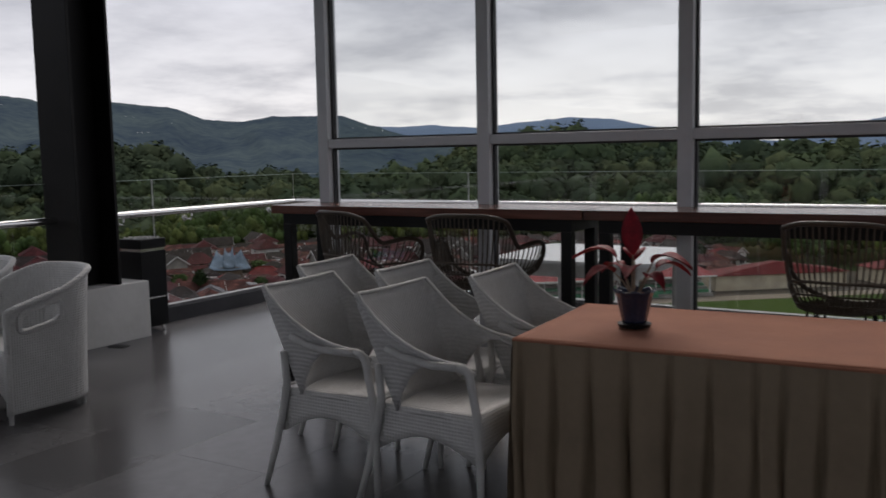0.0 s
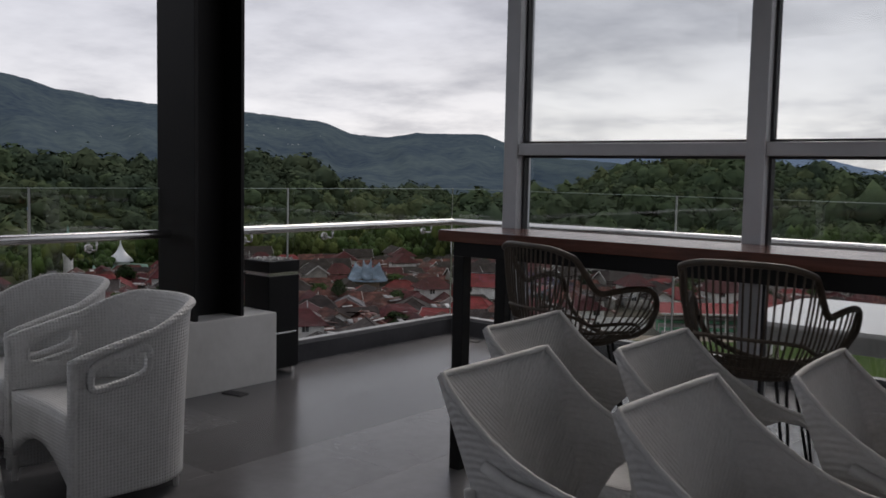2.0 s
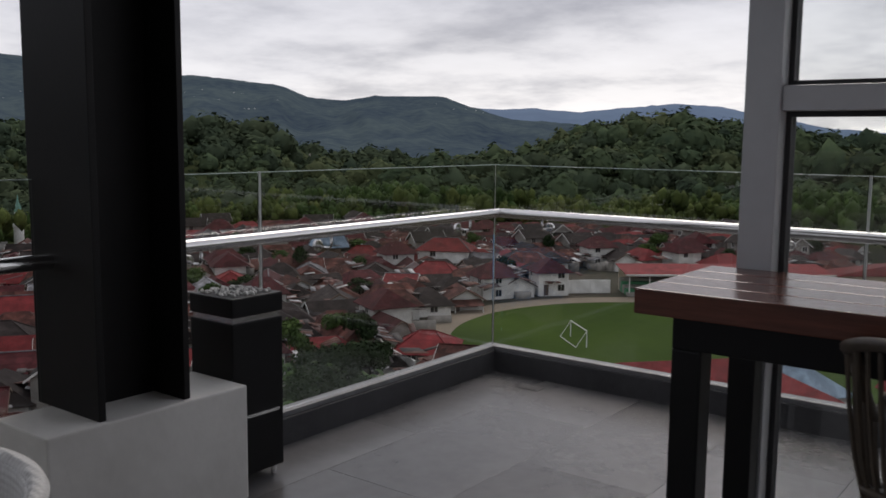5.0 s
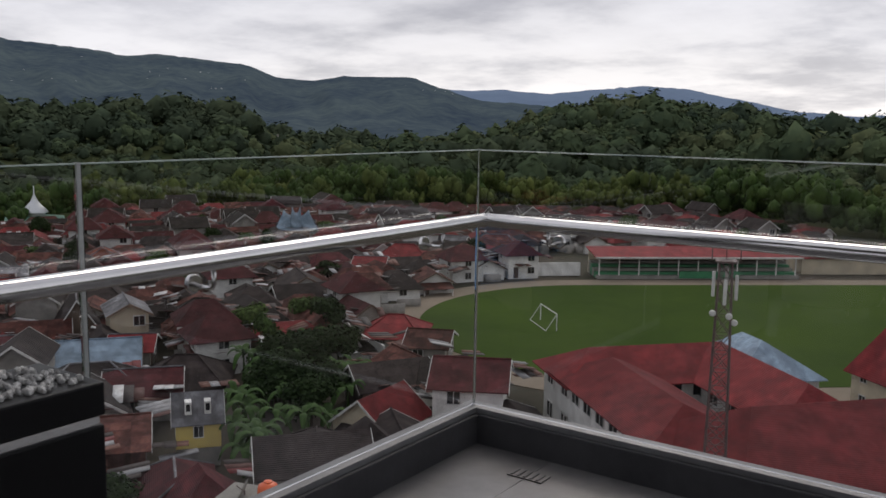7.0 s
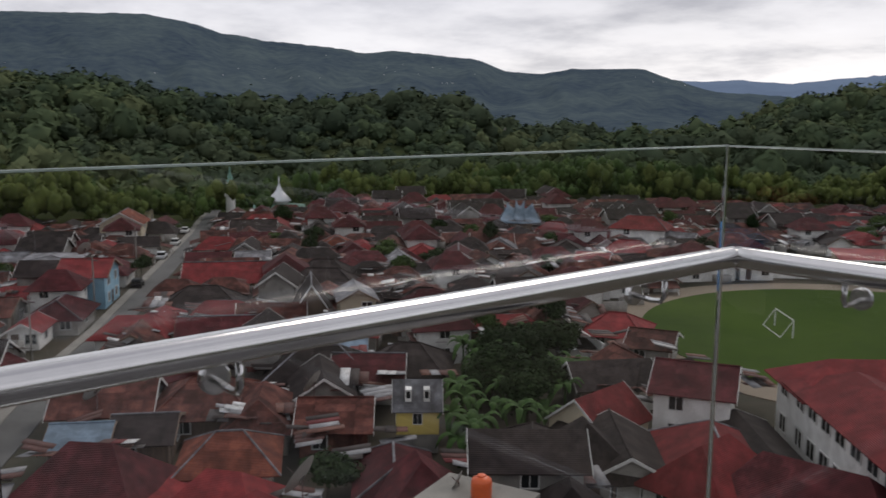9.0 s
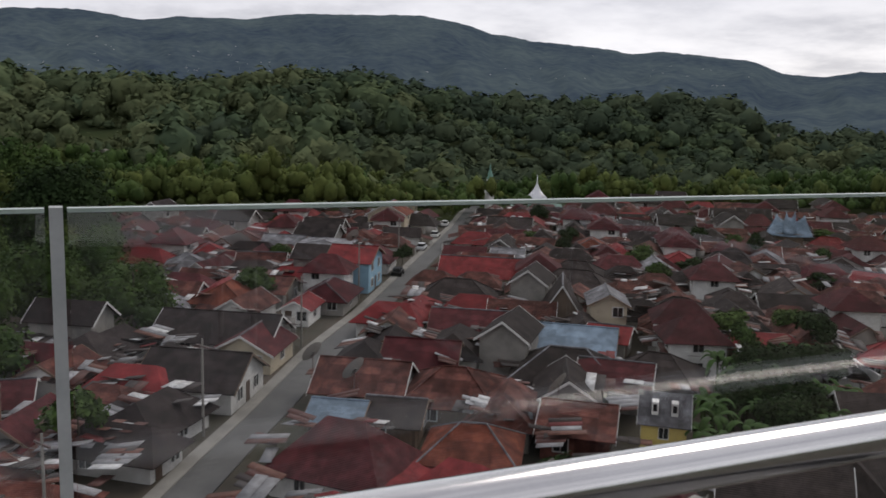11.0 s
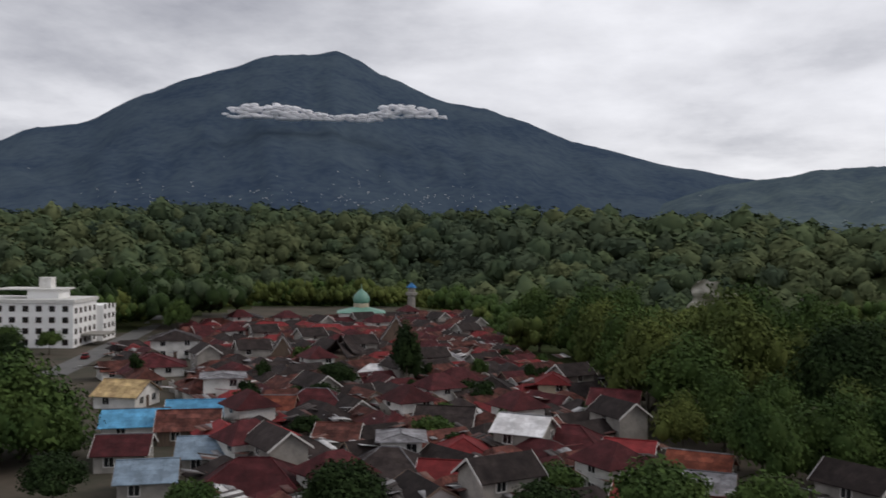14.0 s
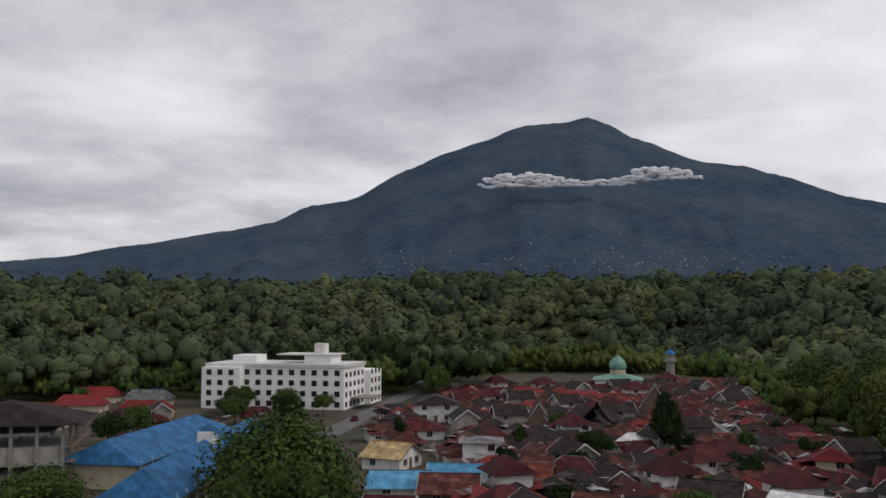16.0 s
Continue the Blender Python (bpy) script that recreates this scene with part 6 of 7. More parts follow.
stood = []
for row in STREET_WEST + TOWN_NORTH + STREET_EAST + RIVER_BANK + NEAR_ROWS + BELOW + VALLEY_ROW + VALLEY_TOWN + VALLEY_EDGE:
    if all(math.hypot(row[0] - a, row[1] - b) > 4.2 for a, b in stood):
        stood.append(row[:2])
        known_house(*row, seed=len(stood))

# orange water tank on a flat roof
fr = thing("flat_roof_block", "small grey cement block with a flat roof", "building", pose(-38.5, 34.6, G, 0, 0, 20))
part("wall", boxm(-3.2, -2.6, -0.4, 3.2, 2.6, 5.2), M["w_grey"], fr)
part("parapet", boxm(-3.35, -2.75, 5.2, 3.35, 2.75, 5.45), M["concrete"], fr)
taken.append((-38.5, 34.6, 4))
tank = thing("water_tank", "orange plastic water tank on a flat roof", "tank", pose(-38.3, 35.0, G + 5.45))
part("body", lathe(bmesh.new(), [(0.62, 0), (0.68, 0.06), (0.66, 0.3), (0.69, 0.36), (0.66, 0.7), (0.69, 0.76), (0.66, 1.1), (0.6, 1.25), (0.3, 1.42)], 20), M["tankc"], tank, "", True)
part("lid", lathe(bmesh.new(), [(0.27, 1.42), (0.27, 1.5), (0.1, 1.53)], 14), M["tankc"], tank)


def dish(x, y, z, r, az):
    d = thing("satellite_dish", "grey mesh satellite dish fixed on a roof", "dish", pose(x, y, z, 0, 0, az), "satellite dishes")
    bw = bmesh.new()
    rings = [(r * k / 5, 0.25 * r * (k / 5) ** 2) for k in range(1, 6)]
    pts = [[bw.verts.new((a * math.cos(q), -h * 0.6 + a * math.sin(q) * 0.5, 0.55 * r + h * 0.8 + a * math.sin(q) * 0.85)) for q in (2 * math.pi * j / 18 for j in range(18))] for a, h in rings]
    for A, B in zip(pts, pts[1:]):
        for j in range(18):
            bw.faces.new((A[j], A[(j + 1) % 18], B[(j + 1) % 18], B[j]))
    bw.faces.new(pts[0])
    part("bowl", bw, M["concrete"], d, "", True)
    part("mount", tubem([(0, 0, -1.0), (0, 0, 0.55 * r)], 0.05, 6), M["galv"], d)
    part("feed", tubem([(0, -0.1, 0.5 * r), (0, -0.75 * r, 1.0 * r)], 0.03, 5), M["galv"], d)


for x, y, z, r, a in ((-46.0, 26.5, G + 5.6, 1.5, -60), (-66, 40, G + 4.6, 1.2, -60), (-40.5, 35, G + 5.4, 0.7, -50), (-76, 24, G + 4.6, 1.3, -60), (-137, 44, G + 7.8, 1.2, -70), (-112, -60, G + 6.4, 1.1, -110), (-83, 22, G + 4.6, 1.2, -60)):
    dish(x, y, z, r, a)

# ---- mosque with the silver dome ----
mq = place(-227, 130, face(-227, 130), 11, lambda m: thing("mosque", "low cream mosque with a silver dome", "mosque", Matrix.Translation((0, 0, -2.6)) @ m))
part("hall", boxm(-9, -8, -0.2, 9, 8, 5.0), M["w_cream"], mq)
part("roof", gable_roof(18, 16, 5.0, 1.2, 0.8, 7), M["gdome"], mq)
part("drum", lathe(bmesh.new(), [(3.4, 5.6), (3.4, 6.6), (3.1, 6.8)], 24), M["w_white"], mq)
part("dome", lathe(bmesh.new(), [(4.6, 6.7), (4.4, 7.1), (3.6, 7.9), (2.4, 8.9), (1.3, 10.0), (0.6, 11.2), (0.2, 12.2), (0.12, 14.5)], 24), M["silver"], mq, "pointed silver dome", True)
mn = thing("minaret", "slim pale minaret with a pointed cap", "minaret", pose(-224, 113, G))
part("shaft", lathe(bmesh.new(), [(1.3, -0.4), (1.2, 6), (1.5, 6.2), (1.5, 6.9), (1.0, 7.0), (0.95, 10)], 12), M["w_white"], mn)
part("cap", lathe(bmesh.new(), [(1.1, 10), (0.8, 11), (0.3, 12.6), (0.05, 14.5)], 12), M["gdome"], mn)
taken.append((-224, 113, 3))
# far mosque with a green dome
mq = place(-300, -168, face(-300, -168), 13, lambda m: thing("mosque", "pale mosque with a green dome and green roof", "mosque", m))
part("hall", boxm(-11, -9, -0.4, 11, 9, 6.0), M["w_white"], mq)
part("roof", gable_roof(22, 18, 6.0, 2.4, 1.0, 9), M["gdome"], mq)
part("drum", lathe(bmesh.new(), [(3.8, 7.6), (3.8, 9.2), (3.5, 9.4)], 24), M["w_cream"], mq)
part("dome", lathe(bmesh.new(), [(3.6, 9.3), (4.1, 10.2), (4.2, 11.2), (3.6, 12.6), (2.2, 13.9), (0.7, 14.8), (0.12, 15.6), (0.1, 17.4)], 24), M["gdome"], mq, "rounded green dome", True)
tw = thing("minaret", "short tower with a blue cap beyond the houses", "minaret", pose(-352, -172, G))
part("shaft", lathe(bmesh.new(), [(1.8, -0.4), (1.7, 9), (2.6, 9.3), (2.6, 10.4), (1.6, 10.6), (1.6, 12.5)], 10), M["w_grey"], tw)
part("cap", lathe(bmesh.new(), [(2.3, 12.5), (1.6, 13.4), (0.2, 14.6)], 10), M["r_blue"], tw)


# ---- houses with upswept roofs ----
def horned_house(x, y, rz, w, roof, wall, label):
    t = thing("horned_house", label, "house", pose(x, y, G, 0, 0, rz))
    part("wall", boxm(-w / 2, -3.5, -0.4, w / 2, 3.5, 4.2), wall, t)
    for k, (ww, zz) in enumerate(((w + 4, 0.0), (w * 0.5, 0.8))):
        b = bmesh.new()

        def f(u, v, ww=ww, zz=zz):
            a = (u - 0.5) * 2
            s = (v - 0.5) * 2
            ridge = 6.6 + zz + 1.5 * abs(a) ** 3
            eave = 3.6 + zz * 0.7 + 0.3 * a * a
            return Vector((a * ww / 2 * (0.58 + 0.42 * abs(s)), s * 4.3 * (1 - 0.1 * a ** 4), ridge + (eave - ridge) * abs(s) ** 0.8))
        sheet(b, f, 24, 10, 0.1)
        part("roof", b, roof, t, "saddle roof with upswept points", True)
    taken.append((x, y, w / 2 + 2))


horned_house(-150, 151, face(-150, 151, 0), 6, M["r_pale"], M["w_wood"], "large house with a silver saddle roof and upswept horns")
horned_house(-190, -112, face(-190, -112, 70), 12, M["r_dark"], M["w_wood"], "old house with a dark saddle roof and upswept horns")

# ---- white hotel ----
HM, HD, HE = Vector((-193, -203, G)), Vector((0.447, -0.894, 0)), Vector((-0.81, -0.59, 0))
hotel = thing("hotel", "long white four-storey hotel with rows of dark windows", "building", pose(HM.x, HM.y, G, 0, 0, math.degrees(math.atan2(HD.y, HD.x))))
part("wall", boxm(0, -20, -0.4, 46, 0, 12.8), M["w_hotel"], hotel)
part("parapet", boxm(-0.4, -20.4, 12.8, 46.4, 0.4, 13.9), M["trimw"], hotel, "white parapet with mouldings")
part("side_wing", boxm(-2, -32, -0.4, 12, -20, 11.0), M["w_hotel"], hotel)
part("end_bay", boxm(33, 0, -0.4, 46, 3.5, 12.8), M["w_hotel"], hotel)
part("stair_house", boxm(6, -14, 13.9, 15, -5, 16.4), M["w_hotel"], hotel)
part("tower", boxm(9.5, -12, 16.4, 13, -8.5, 20.0), M["w_white"], hotel, "square white water tower")
part("penthouse", boxm(32, -14, 13.9, 40, -6, 16.2), M["w_hotel"], hotel)
part("slab", boxm(5, -15.5, 16.4, 24, -4, 16.8), M["trimw"], hotel)
for s in range(4):
    for i in range(12):
        y = 3.5 if i > 8 else 0
        opening(hotel, "window", 2.2 + 3.75 * i, y, 0.9 + 3.2 * s, 1.5, 1.5, (0, 1), False)
    for i in range(8):
        opening(hotel, "window", 0.0 if i < 5 else -2.0, -2.2 - 3.9 * i, 0.9 + 3.0 * s, 1.5, 1.4, (-1, 0), False)
part("canopy", boxm(-7, -16, 3.0, 0, -6, 3.5), M["concrete"], hotel, "grey entrance canopy")
taken += [(HM.x + HD.x * q, HM.y + HD.y * q, 20) for q in (5, 20, 35, 50)] + [(HM.x + HE.x * 30, HM.y + HE.y * 30, 18)]


# ---- long blue-roofed halls, building site ----
def blue_hall(p, q, w, h, label):
    p, q = Vector(p), Vector(q)
    d = q - p
    c = (p + q) / 2
    t = thing("blue_hall", label, "building", pose(c.x, c.y, G, 0, 0, math.degrees(math.atan2(d.y, d.x)) - 90))
    L = d.length
    part("wall", wall_body(w, L, h), M["w_cream"], t)
    part("roof", gable_roof(w, L, h, 3.0, 1.4, 3.4), M["r_blue"], t)
    n = int(L / 4)
    for i in range(n):
        opening(t, "window", w / 2, -L / 2 + (i + 0.5) * L / n, 1.0, 2.0, 1.7, (1, 0))
        opening(t, "window", -w / 2, -L / 2 + (i + 0.5) * L / n, 1.0, 2.0, 1.7, (-1, 0))
    for i in range(n + 1):
        part("post", boxm(w / 2 + 1.0, -L / 2 + i * L / n - 0.12, -0.3, w / 2 + 1.25, -L / 2 + i * L / n + 0.12, h - 0.2), M["w_blue"], t)
    for k in range(6):
        taken.append((p.x + d.x * k / 5, p.y + d.y * k / 5, w / 2 + 2))
    return t


blue_hall((-81, -146), (-118, -170), 13, 5.0, "long hall with a bright blue hipped sheet roof")
bh = blue_hall((-70, -116), (-122, -156), 9, 5.0, "long hall with a bright blue sheet roof and small turret")
part("turret", boxm(-1.4, -2, 6.8, 1.4, 0.8, 9.2), M["w_white"], bh)
part("turret_roof", gable_roof(2.8, 2.8, 9.2, 1.3, 0.4, 1.7), M["r_blue"], bh)
site = thing("building_site", "bare concrete two-storey shell with a dark roof and scaffold", "building", pose(-72, -160, G, 0, 0, face(-72, -160, -12)))
for z in (0, 5.0, 10.0):
    part("slab", boxm(-14, -8, z - 0.4, 10, 8, z), M["concrete"], site)
for x in range(-14, 11, 4):
    for y in (-7.8, 0, 7.4):
        part("pillar", boxm(x - 0.25, y - 0.25, -0.3, x + 0.25, y + 0.25, 11.6), M["concrete"], site)
part("infill", boxm(-13.5, -6.0, 0, 9.5, 7.4, 3.2), M["w_grey"], site)
part("infill", boxm(-13.5, -7.5, 5.0, 9.5, 7.4, 7.6), M["w_grey"], site)
part("roof", gable_roof(24.6, 16.6, 11.6, 3.2, 1.0, 8), M["r_dark"], site)
site.children[-1].location = (-2, 0, 0)
for i in range(6):
    part("scaffold_pole", tubem([(11.2, -8 + 3.2 * i, 0), (11.3, -8 + 3.2 * i, 9.5)], 0.07, 5), M["w_wood"], site)
for z in (2.5, 5, 7.5):
    part("scaffold_board", boxm(10.6, -8.3, z, 11.8, 8.3, z + 0.12), M["w_wood"], site)
taken += [(-72, -160, 16), (-76, -170, 12)]
for x, y, k in ((-140, -262, "r_red"), (-143, -232, "r_red"), (-184, -300, "r_blue"), (-120, -250, "r_rust"), (-163, -262, "r_grey"), (-112, -232, "r_red"), (-158, -285, "r_red")):
    place(x, y, face(x, y, 70), 10, lambda m, k=k, x=x: house("long house with a %s behind the halls" % {"r_red": "red sheet roof", "r_blue": "blue roof", "r_rust": "rusty roof", "r_grey": "grey roof"}[k], 11, 18, 1, M["w_cream"], M[k], 2.8, 3, None, int(-x), m))

# ---- trees that stand out ----
tree("rain_tree", "broad spreading green tree among the roofs", -88, -107, 12.5, 23.5, M["leaf_near"], 61, 34, 150, 0.05, 0.05, 1.0, G - 5)
tree("rain_tree", "spreading green tree beside the building site", -62, -128, 7.5, 9.5, M["leaf_near"], 62, 22, 110, 0.06, 0.1)
tree("large_tree", "very large dark round-crowned tree", -150, 0.5, 10.2, 22.3, M["leaf_dark"], 63, 36, 170, 0.05, 0.05, 1.1)
tree("conifer", "tall dark green cone-shaped tree", -166, -83, 4.2, 14.5, M["leaf_dark"], 64, 14, 90, 0.1, 0.12, 1.5)
tree("round_tree", "dense round dark green tree", -156, -94, 4.6, 8.0, M["leaf_dark"], 65, 14, 90, 0.09, 0.2)
tree("round_tree", "small dark round tree beside a red roof", -54, 33.5, 2.9, 5.2, M["leaf_dark"], 66, 12, 90, 0.1, 0.2)
taken += [(-88, -107, 6), (-62, -128, 5), (-150, 0.5, 11), (-166, -83, 3), (-156, -94, 4), (-54, 33.5, 2.5)]
rnd = random.Random(5)
grove = [(92, 205), (95, 190), (97, 175), (99, 205), (101, 190), (103, 215), (105, 232), (98, 222), (94, 226), (90, 228), (100, 172), (102.5, 176), (96, 158), (99, 150), (93, 172), (104, 200), (106, 250), (108, 262), (103, 245), (97, 240), (92, 250), (101.5, 158), (99.5, 133), (97, 140), (86, 116), (88, 128), (91, 120), (94, 128), (90, 138), (95, 114)]
for i, (a, r) in enumerate(grove):
    p = azr(a, r)
    bam = rnd.random() < (0.85 if 92.5 < a < 103 else 0.1)
    tree("bamboo_clump" if bam else "large_tree", "tall feathery clump of olive green bamboo" if bam else "tall dark green leafy tree", p.x, p.y, rnd.uniform(7, 10) * (0.7 if r < 142 else 1), rnd.uniform(15, 25) * (0.6 if r < 142 else 1), M["leaf_bamboo" if bam else "leaf_near"], 200 + i, 20, 95, 0.062, 0.08, 1.25)
    taken.append((p.x, p.y, 7))
for i, (x, y, r, h) in enumerate(((-86, -28, 5, 8), (-80, -22, 4.5, 7), (-92, -18, 6, 10), (-72, -20, 4, 7), (-95, -8, 5, 9), (-76, -9, 4, 7), (-84, -50, 5, 8.5), (-98, -31, 4, 7), (-128, -14, 5, 10), (-120, -4, 4.5, 9), (-66, -52, 5, 8), (-74, -62, 4, 7), (-160, -190, 5, 9), (-172, -205, 5, 10), (-168, -222, 6, 10), (-160, -215, 5, 9), (-150, -200, 5, 9), (-178, -196, 4, 8), (-152, -178, 4, 8), (-182, -248, 6, 11), (-120, -198, 5, 9), (-108, -190, 5, 9), (-230, -196, 5, 15), (-238, -204, 5, 14), (-70, -96, 4, 6), (-62, -88, 4, 7), (-58, -98, 3.5, 6), (-76, -84, 4, 7), (-54, -110, 4, 6), (-92, -128, 4, 7), (-101, -134, 4, 7), (-68, -108, 3, 5))):
    tree("garden_tree", "leafy green tree between the houses", x, y, r, h, M["leaf_near" if i % 3 else "leaf_dark"], 300 + i, 16, 80, 0.085, 0.1)
    taken.append((x, y, r * 0.7))
for i in range(46):
    a, r = rnd.uniform(-0.2, 1), rnd.uniform(0, 1)
    p = Vector((-52, 47)).lerp(Vector((-74, 74)), r) + Vector((rnd.uniform(-4.5, 5.5), rnd.uniform(-4.5, 5.5)))
    if free(p.x, p.y, -2.0):
        if i % 4 == 3:
            tree("garden_tree", "leafy tree in the banana patch", p.x, p.y, 3.6, 6.5, M["leaf_dark"], 400 + i, 12, 80, 0.1, 0.2)
        else:
            banana(p.x, p.y, i)
taken += [(-54, 50, 4), (-60, 56, 6), (-66, 64, 6), (-72, 71, 5)]

# ---- the rest of the town ----
rnd = random.Random(9)
spots = []
for i in range(-84, 14):
    for j in range(-76, 44):
        ux, uy = i * 6.5 + rnd.uniform(-1.6, 1.6), j * 7.2 + rnd.uniform(-1.6, 1.6)
        a = radians(street_turn + 90)
        x, y = ux * -math.cos(a) - uy * math.sin(a), ux * -math.sin(a) + uy * math.cos(a)
        r = math.hypot(x, y)
        az = math.degrees(math.atan2(-x, y))
        if not 12 < az < 150 or r < 46:
            continue
        if az > 129 and (r < 180 or rnd.random() < 0.75):
            continue
        if 87 < az < 99 and r > 118:
            continue
        if 99 <= az < 110 and r > 140 + (az - 99) * 10:
            continue
        if az < 30 and r < 205:
            continue
        if r > town_edge(az) - 6 or street_gap(x, y) < 6.6 or not free(x, y, 2.2):
            continue
        spots.append((x, y, r))
spots.sort(key=lambda s: s[2])

used = set()
far = []
for n, (x, y, r) in enumerate(spots):
    k = rnd.randrange(len(templates))
    turn = street_turn + rnd.choice((0, 90, 180, 270)) + rnd.uniform(-9, 9)
    m = pose(x, y, G + rnd.uniform(-0.3, 0.5), 0, 0, turn)
    if n >= 215:
        far.append((k, m))
    elif k in used:
        copy_thing(templates[k], m)
    else:
        templates[k].matrix_basis = m
        used.add(k)
# houses further off, joined
verts, faces, mats, idx = [], [], [], []
for k, m in far:
    for o in templates[k].children_recursive:
        base = len(verts)
        verts += [m @ v.co for v in o.data.vertices]
        faces += [[base + i for i in p.vertices] for p in o.data.polygons]
        mt = o.data.materials[0]
        if mt not in mats:
            mats.append(mt)
        idx += [mats.index(mt)] * len(o.data.polygons)
me = bpy.data.meshes.new("town_houses")
me.from_pydata(verts, [], faces)
for mt in mats:
    me.materials.append(mt)
me.polygons.foreach_set("material_index", np.array(idx, dtype=np.int32))
tagged(new("town_houses", me), "crowded small houses with rusty, red and grey roofs", "houses", "", "stuff")
for i in range(70):
    s = spots[rnd.randrange(min(len(spots), 600))]
    tree("garden_tree", "small leafy green tree between the roofs", s[0] + 3.9, s[1] + 3.9, rnd.uniform(1.8, 3.4), rnd.uniform(4.5, 8), M["leaf_near" if i % 2 else "leaf_dark"], 500 + i, 9, 45, 0.14, 0.3)


# poles along the street
def street_pole(x, y):
    t = thing("utility_pole", "thin grey concrete utility pole with cross-arm", "pole", pose(x, y, G, 0, 0, 30), "poles along the street")
    part("pole", tubem([(0, 0, -0.3), (0, 0, 9)], 0.13, 8, taper=[1, 0.7]), M["concrete"], t)
    part("cross_arm", boxm(-0.9, -0.06, 8.2, 0.9, 0.06, 8.35), M["galv"], t)
    return t


sp = street_pole(-78, 10.5)
for x, y in ((-104, 26.5), (-128, 42), (-155, 59), (-58, -2.5)):
    copy_thing(sp, pose(x, y, G, 0, 0, 30))

# lean-to sheets, sheds and yards crowded between the houses
sheets, yards = [], []
rnd = random.Random(31)
near_spots = [s for s in spots if s[2] < 260]
for i in range(4000):
    s = near_spots[rnd.randrange(len(near_spots))]
    x, y = s[0] + rnd.uniform(-7, 7), s[1] + rnd.uniform(-7, 7)
    if i % 4 == 0:
        p = azr(rnd.uniform(26, 126), rnd.uniform(46, 130))
        x, y = p.x, p.y
    if street_gap(x, y) < 4.0 or not free(x, y, 1.0) or (Vector((x, y, 0)) - S0 - AX * 15 - BX * 25).length < 30:
        continue
    z = G + rnd.uniform(2.3, 3.6)
    rz = street_turn + rnd.choice((0, 90)) + rnd.uniform(-8, 8)
    tilt = rnd.uniform(4, 15) * rnd.choice((-1, 1))
    for k in range(rnd.randrange(1, 5)):
        m = pose(x, y, z, 0, tilt, rz) @ Matrix.Translation((0, (k - 1) * 0.95, 0.03 * k)) @ Matrix.Diagonal((rnd.uniform(1.8, 3.4), 0.98, 0.05, 1))
        sheets.append(m)
tagged(cubes_mesh("lean_to_roofs", sheets, patch_mat()), "patchwork of old rusty and grey sheet lean-to roofs", "roofs", "", "stuff")
for i in range(900):
    s = near_spots[rnd.randrange(len(near_spots))]
    x, y = s[0] + rnd.uniform(-6.5, 6.5), s[1] + rnd.uniform(-6.5, 6.5)
    if street_gap(x, y) < 4.0 or not free(x, y, -1.5):
        continue
    h = rnd.uniform(1.4, 2.6)
    yards.append(pose(x, y, G + h / 2 - 0.2, 0, 0, street_turn + rnd.uniform(-8, 8)) @ Matrix.Diagonal((rnd.uniform(2, 5), rnd.choice((0.2, 2.2)), h, 1)))
tagged(cubes_mesh("yard_walls", yards, M["w_grey"]), "grey cement yard walls and sheds between houses", "walls", "", "stuff")

# tall trees behind the hotel
rnd = random.Random(33)
park = []
for i in range(75):
    p = azr(rnd.uniform(127, 160), rnd.uniform(325, 400))
    if free(p.x, p.y, 2):
        park.append((p.x, p.y, G, rnd.uniform(8, 14), rnd.uniform(19, 27)))
wood("park_trees", "tall broad dark green trees behind the hotel", M["leaf_far_mid"], park[::2], MIDF, 41)
wood("park_trees", "tall broad deep green trees behind the hotel", M["leaf_dark"], park[1::2], MIDF, 42)


def parked_car(x, y, rz, paint, label):
    t = thing("car", label, "car", pose(x, y, G + 0.12, 0, 0, rz), "cars on the street")
    b = boxm(-2.0, -0.82, 0.28, 2.0, 0.82, 0.85, 0.12)
    part("body", b, paint, t)
    part("cabin", boxm(-1.25, -0.74, 0.85, 0.95, 0.74, 1.42, 0.16), M["void"], t, "dark glazed cabin")
    part("roof", boxm(-1.0, -0.68, 1.42, 0.65, 0.68, 1.46, 0.01), paint, t)
    for sx in (-1.25, 1.25):
        for sy in (-0.8, 0.8):
            part("wheel", tubem([(sx, sy - 0.1, 0.31), (sx, sy + 0.1, 0.31)], 0.31, 14), M["black"], t)


along = math.degrees(math.atan2(46, -73))
for x, y, k, lb in ((-186, 80, "trimw", "white car parked on the narrow street"), (-145, 55, "black", "black car parked on the narrow street"), (-170, 70, "silver", "silver car on the narrow street"), (-203, 90, "trimw", "small white car far along the street")):
    parked_car(x, y, along, M[k], lb)
parked_car(-84, -36, 30, M["trimw"], "white car parked in a yard below")
parked_car(-176, -181, 35, M["r_red"], "red car on the road by the hotel")

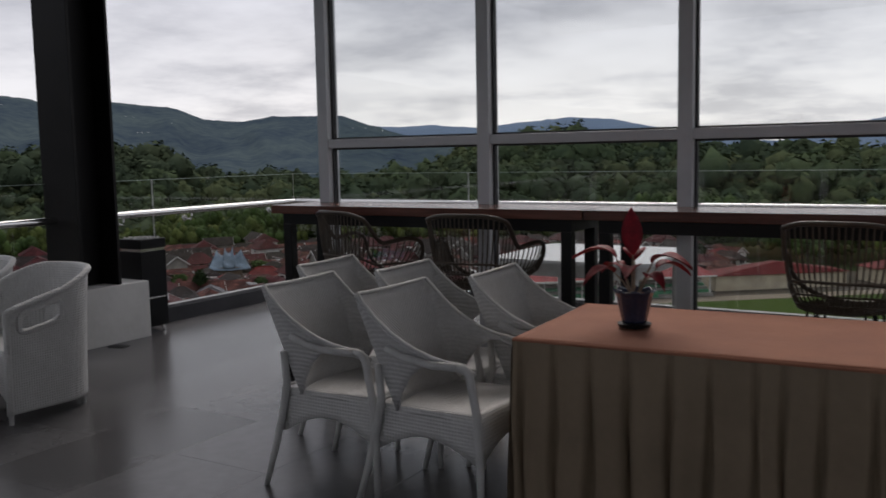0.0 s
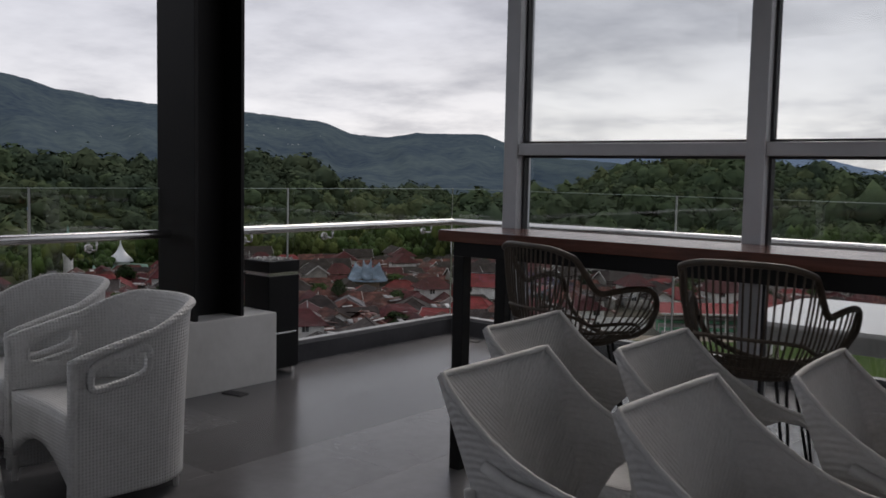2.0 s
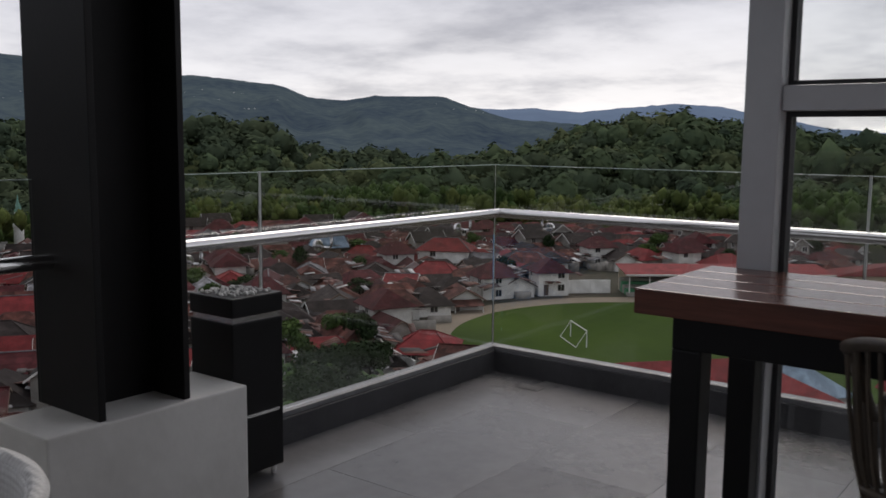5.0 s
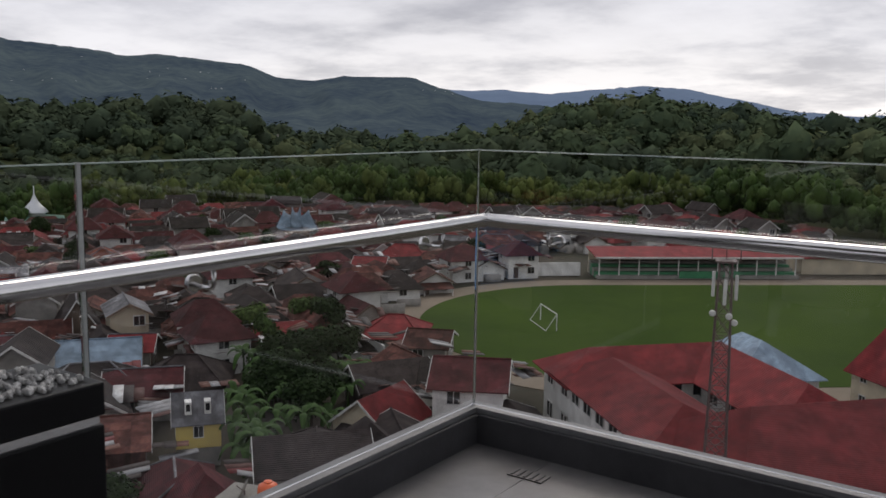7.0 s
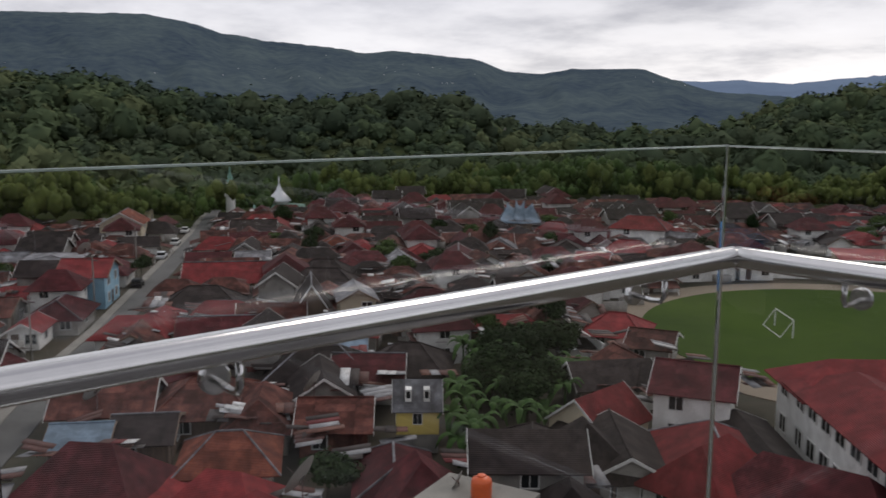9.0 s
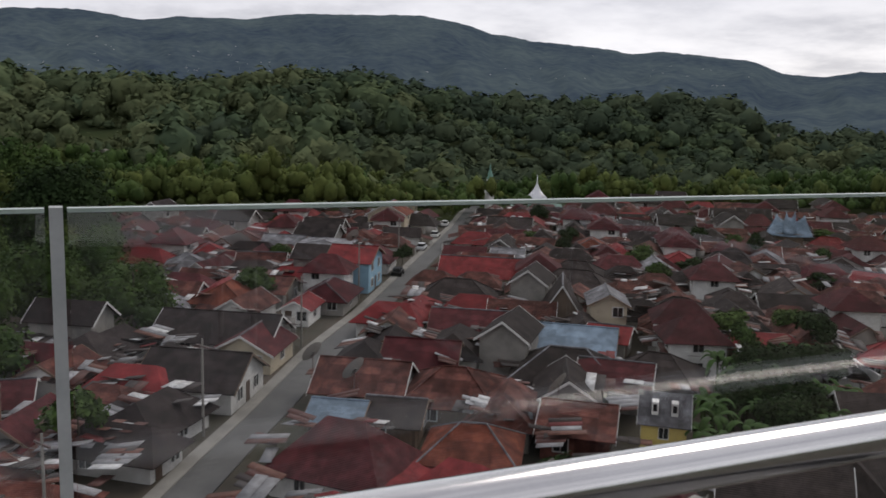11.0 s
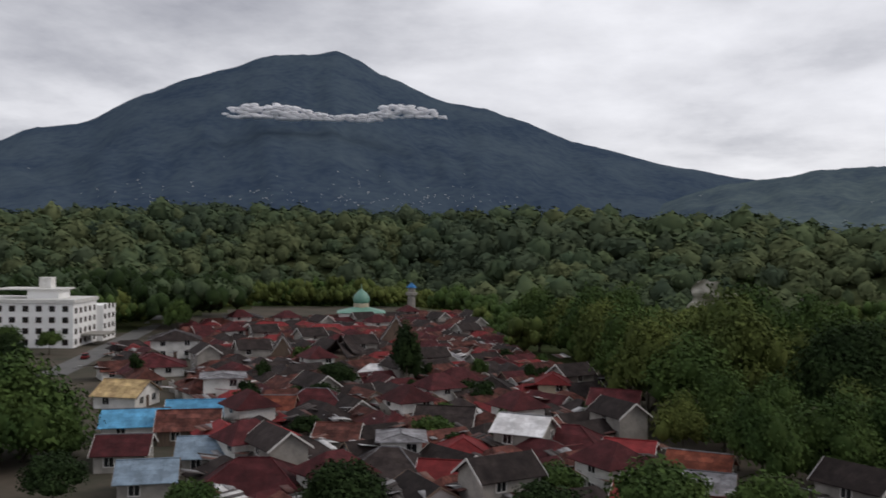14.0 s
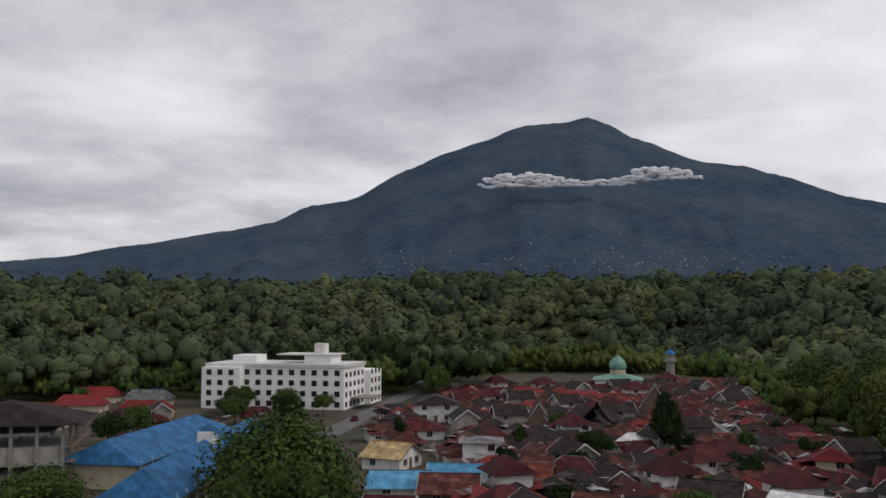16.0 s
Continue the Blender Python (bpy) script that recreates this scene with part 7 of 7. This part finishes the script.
# pale cliffs in the woods
for cx, cy, cz, w, h, sd in ((-372, -50, -23, 13, 17, 1), (-374, -41, -23, 8, 10, 7), (-405, -18, -27, 16, 12, 2), (-641, 631, -32, 22, 20, 3), (-622, 655, -33, 34, 10, 4), (-508, 742, -28, 14, 22, 9), (-380, 20, -26, 12, 10, 5), (-360, 45, -28, 10, 8, 6)):
    b = bmesh.new()
    tx, ty = Vector((cx, cy)).normalized().orthogonal()

    def f(u, v, cx=cx, cy=cy, cz=cz, w=w, h=h, sd=sd, tx=tx, ty=ty):
        s = (u - 0.5) * w * (1.1 - 0.5 * v) + 2.5 * noise.noise((v * 3, sd, 0.2))
        o = 1.5 * noise.noise((u * 3, v * 4, sd))
        k = 1 - (o - 3 * v) / math.hypot(cx, cy)
        return Vector((cx * 0.965 * (2 - k) + tx * s, cy * 0.965 * (2 - k) + ty * s, cz + h * v * (0.75 + 0.2 * noise.noise((u * 2, sd, 3)))))
    sheet(b, f, 26, 18)
    tagged(obj("cliff", b, M["rock"]), "pale bare rock cliff among the trees", "cliff")

# specks of far villages on the slopes
specks = []
rnd = random.Random(15)
dg = bpy.context.evaluated_depsgraph_get()
made = 0
for i in range(900):
    c = rnd.choice(((126, 4), (120, 5), (134, 3), (113, 3), (117, 6), (84, 9), (55, 8), (30, 6), (20, 5)))
    a = rnd.gauss(c[0], c[1] * 0.6)
    el = abs(rnd.gauss(0.0, 0.6 if rnd.random() < 0.75 else 1.5)) + (2.0 if a > 95 else 1.0)
    d = azr(a, math.cos(radians(el)), math.sin(radians(el)))
    hit, loc, nor, idx, ob, _ = scene.ray_cast(dg, Vector((0, 0, 25)), d)
    if hit and ob.name.split(".")[0] in ("volcano", "hill_range", "ground") and loc.length > 500:
        s = rnd.uniform(0.7, 1.5) * (loc.length / 1500)
        specks.append(Matrix.Translation(loc) @ Matrix.Rotation(rnd.uniform(0, 3), 4, "Z") @ Matrix.Diagonal((s * 1.6, s, s * 0.9, 1)))
        made += 1
        if made > 190:
            break
tagged(cubes_mesh("far_houses", specks, M["w_white"]), "scattered pale houses of far villages", "houses", "", "stuff")

# cloud bank lying on the volcano
cl = bpy.data.materials.new("white_cloud")
cl.use_nodes = True
p = cl.node_tree.nodes["Principled BSDF"]
p.inputs["Base Color"].default_value, p.inputs["Roughness"].default_value = (0.93, 0.93, 0.95, 1), 1.0
p.inputs["Specular IOR Level"].default_value = 0.0
tr, ms = cl.node_tree.nodes.new("ShaderNodeBsdfTranslucent"), cl.node_tree.nodes.new("ShaderNodeMixShader")
tr.inputs[0].default_value = (0.95, 0.95, 0.97, 1)
cl.node_tree.links.new(p.outputs[0], ms.inputs[1])
cl.node_tree.links.new(tr.outputs[0], ms.inputs[2])
cl.node_tree.links.new(ms.outputs[0], cl.node_tree.nodes["Material Output"].inputs[0])
b = bmesh.new()
rnd = random.Random(8)
for i in range(320):
    u = rnd.random()
    a = 127.6 - 13.8 * u
    env = 0.35 + 0.65 * math.exp(-((u - 0.2) / 0.16) ** 2) + 0.55 * math.exp(-((u - 0.8) / 0.12) ** 2)
    if u > 0.95 or u < 0.03:
        env *= 0.4
    el = 7.95 + rnd.random() ** 1.3 * 0.95 * env + (0.25 if u > 0.7 else 0)
    c = azr(a, 2950, 2950 * math.tan(radians(el)))
    s = rnd.uniform(4.0, 8.5) * env ** 0.5
    bmesh.ops.create_icosphere(b, subdivisions=2, radius=1, matrix=Matrix.Translation(c) @ Matrix.Diagonal((s * 2.8, s * 2.8, s, 1)))
for v in b.verts:
    v.co += Vector((noise.noise(v.co * 0.05), noise.noise(v.co * 0.05 + Vector((9, 0, 0))), noise.noise(v.co * 0.06))) * 2
tagged(obj("cloud_bank", b, cl, smooth=True), "white cloud bank drifting across the volcano", "cloud", "", "structure")
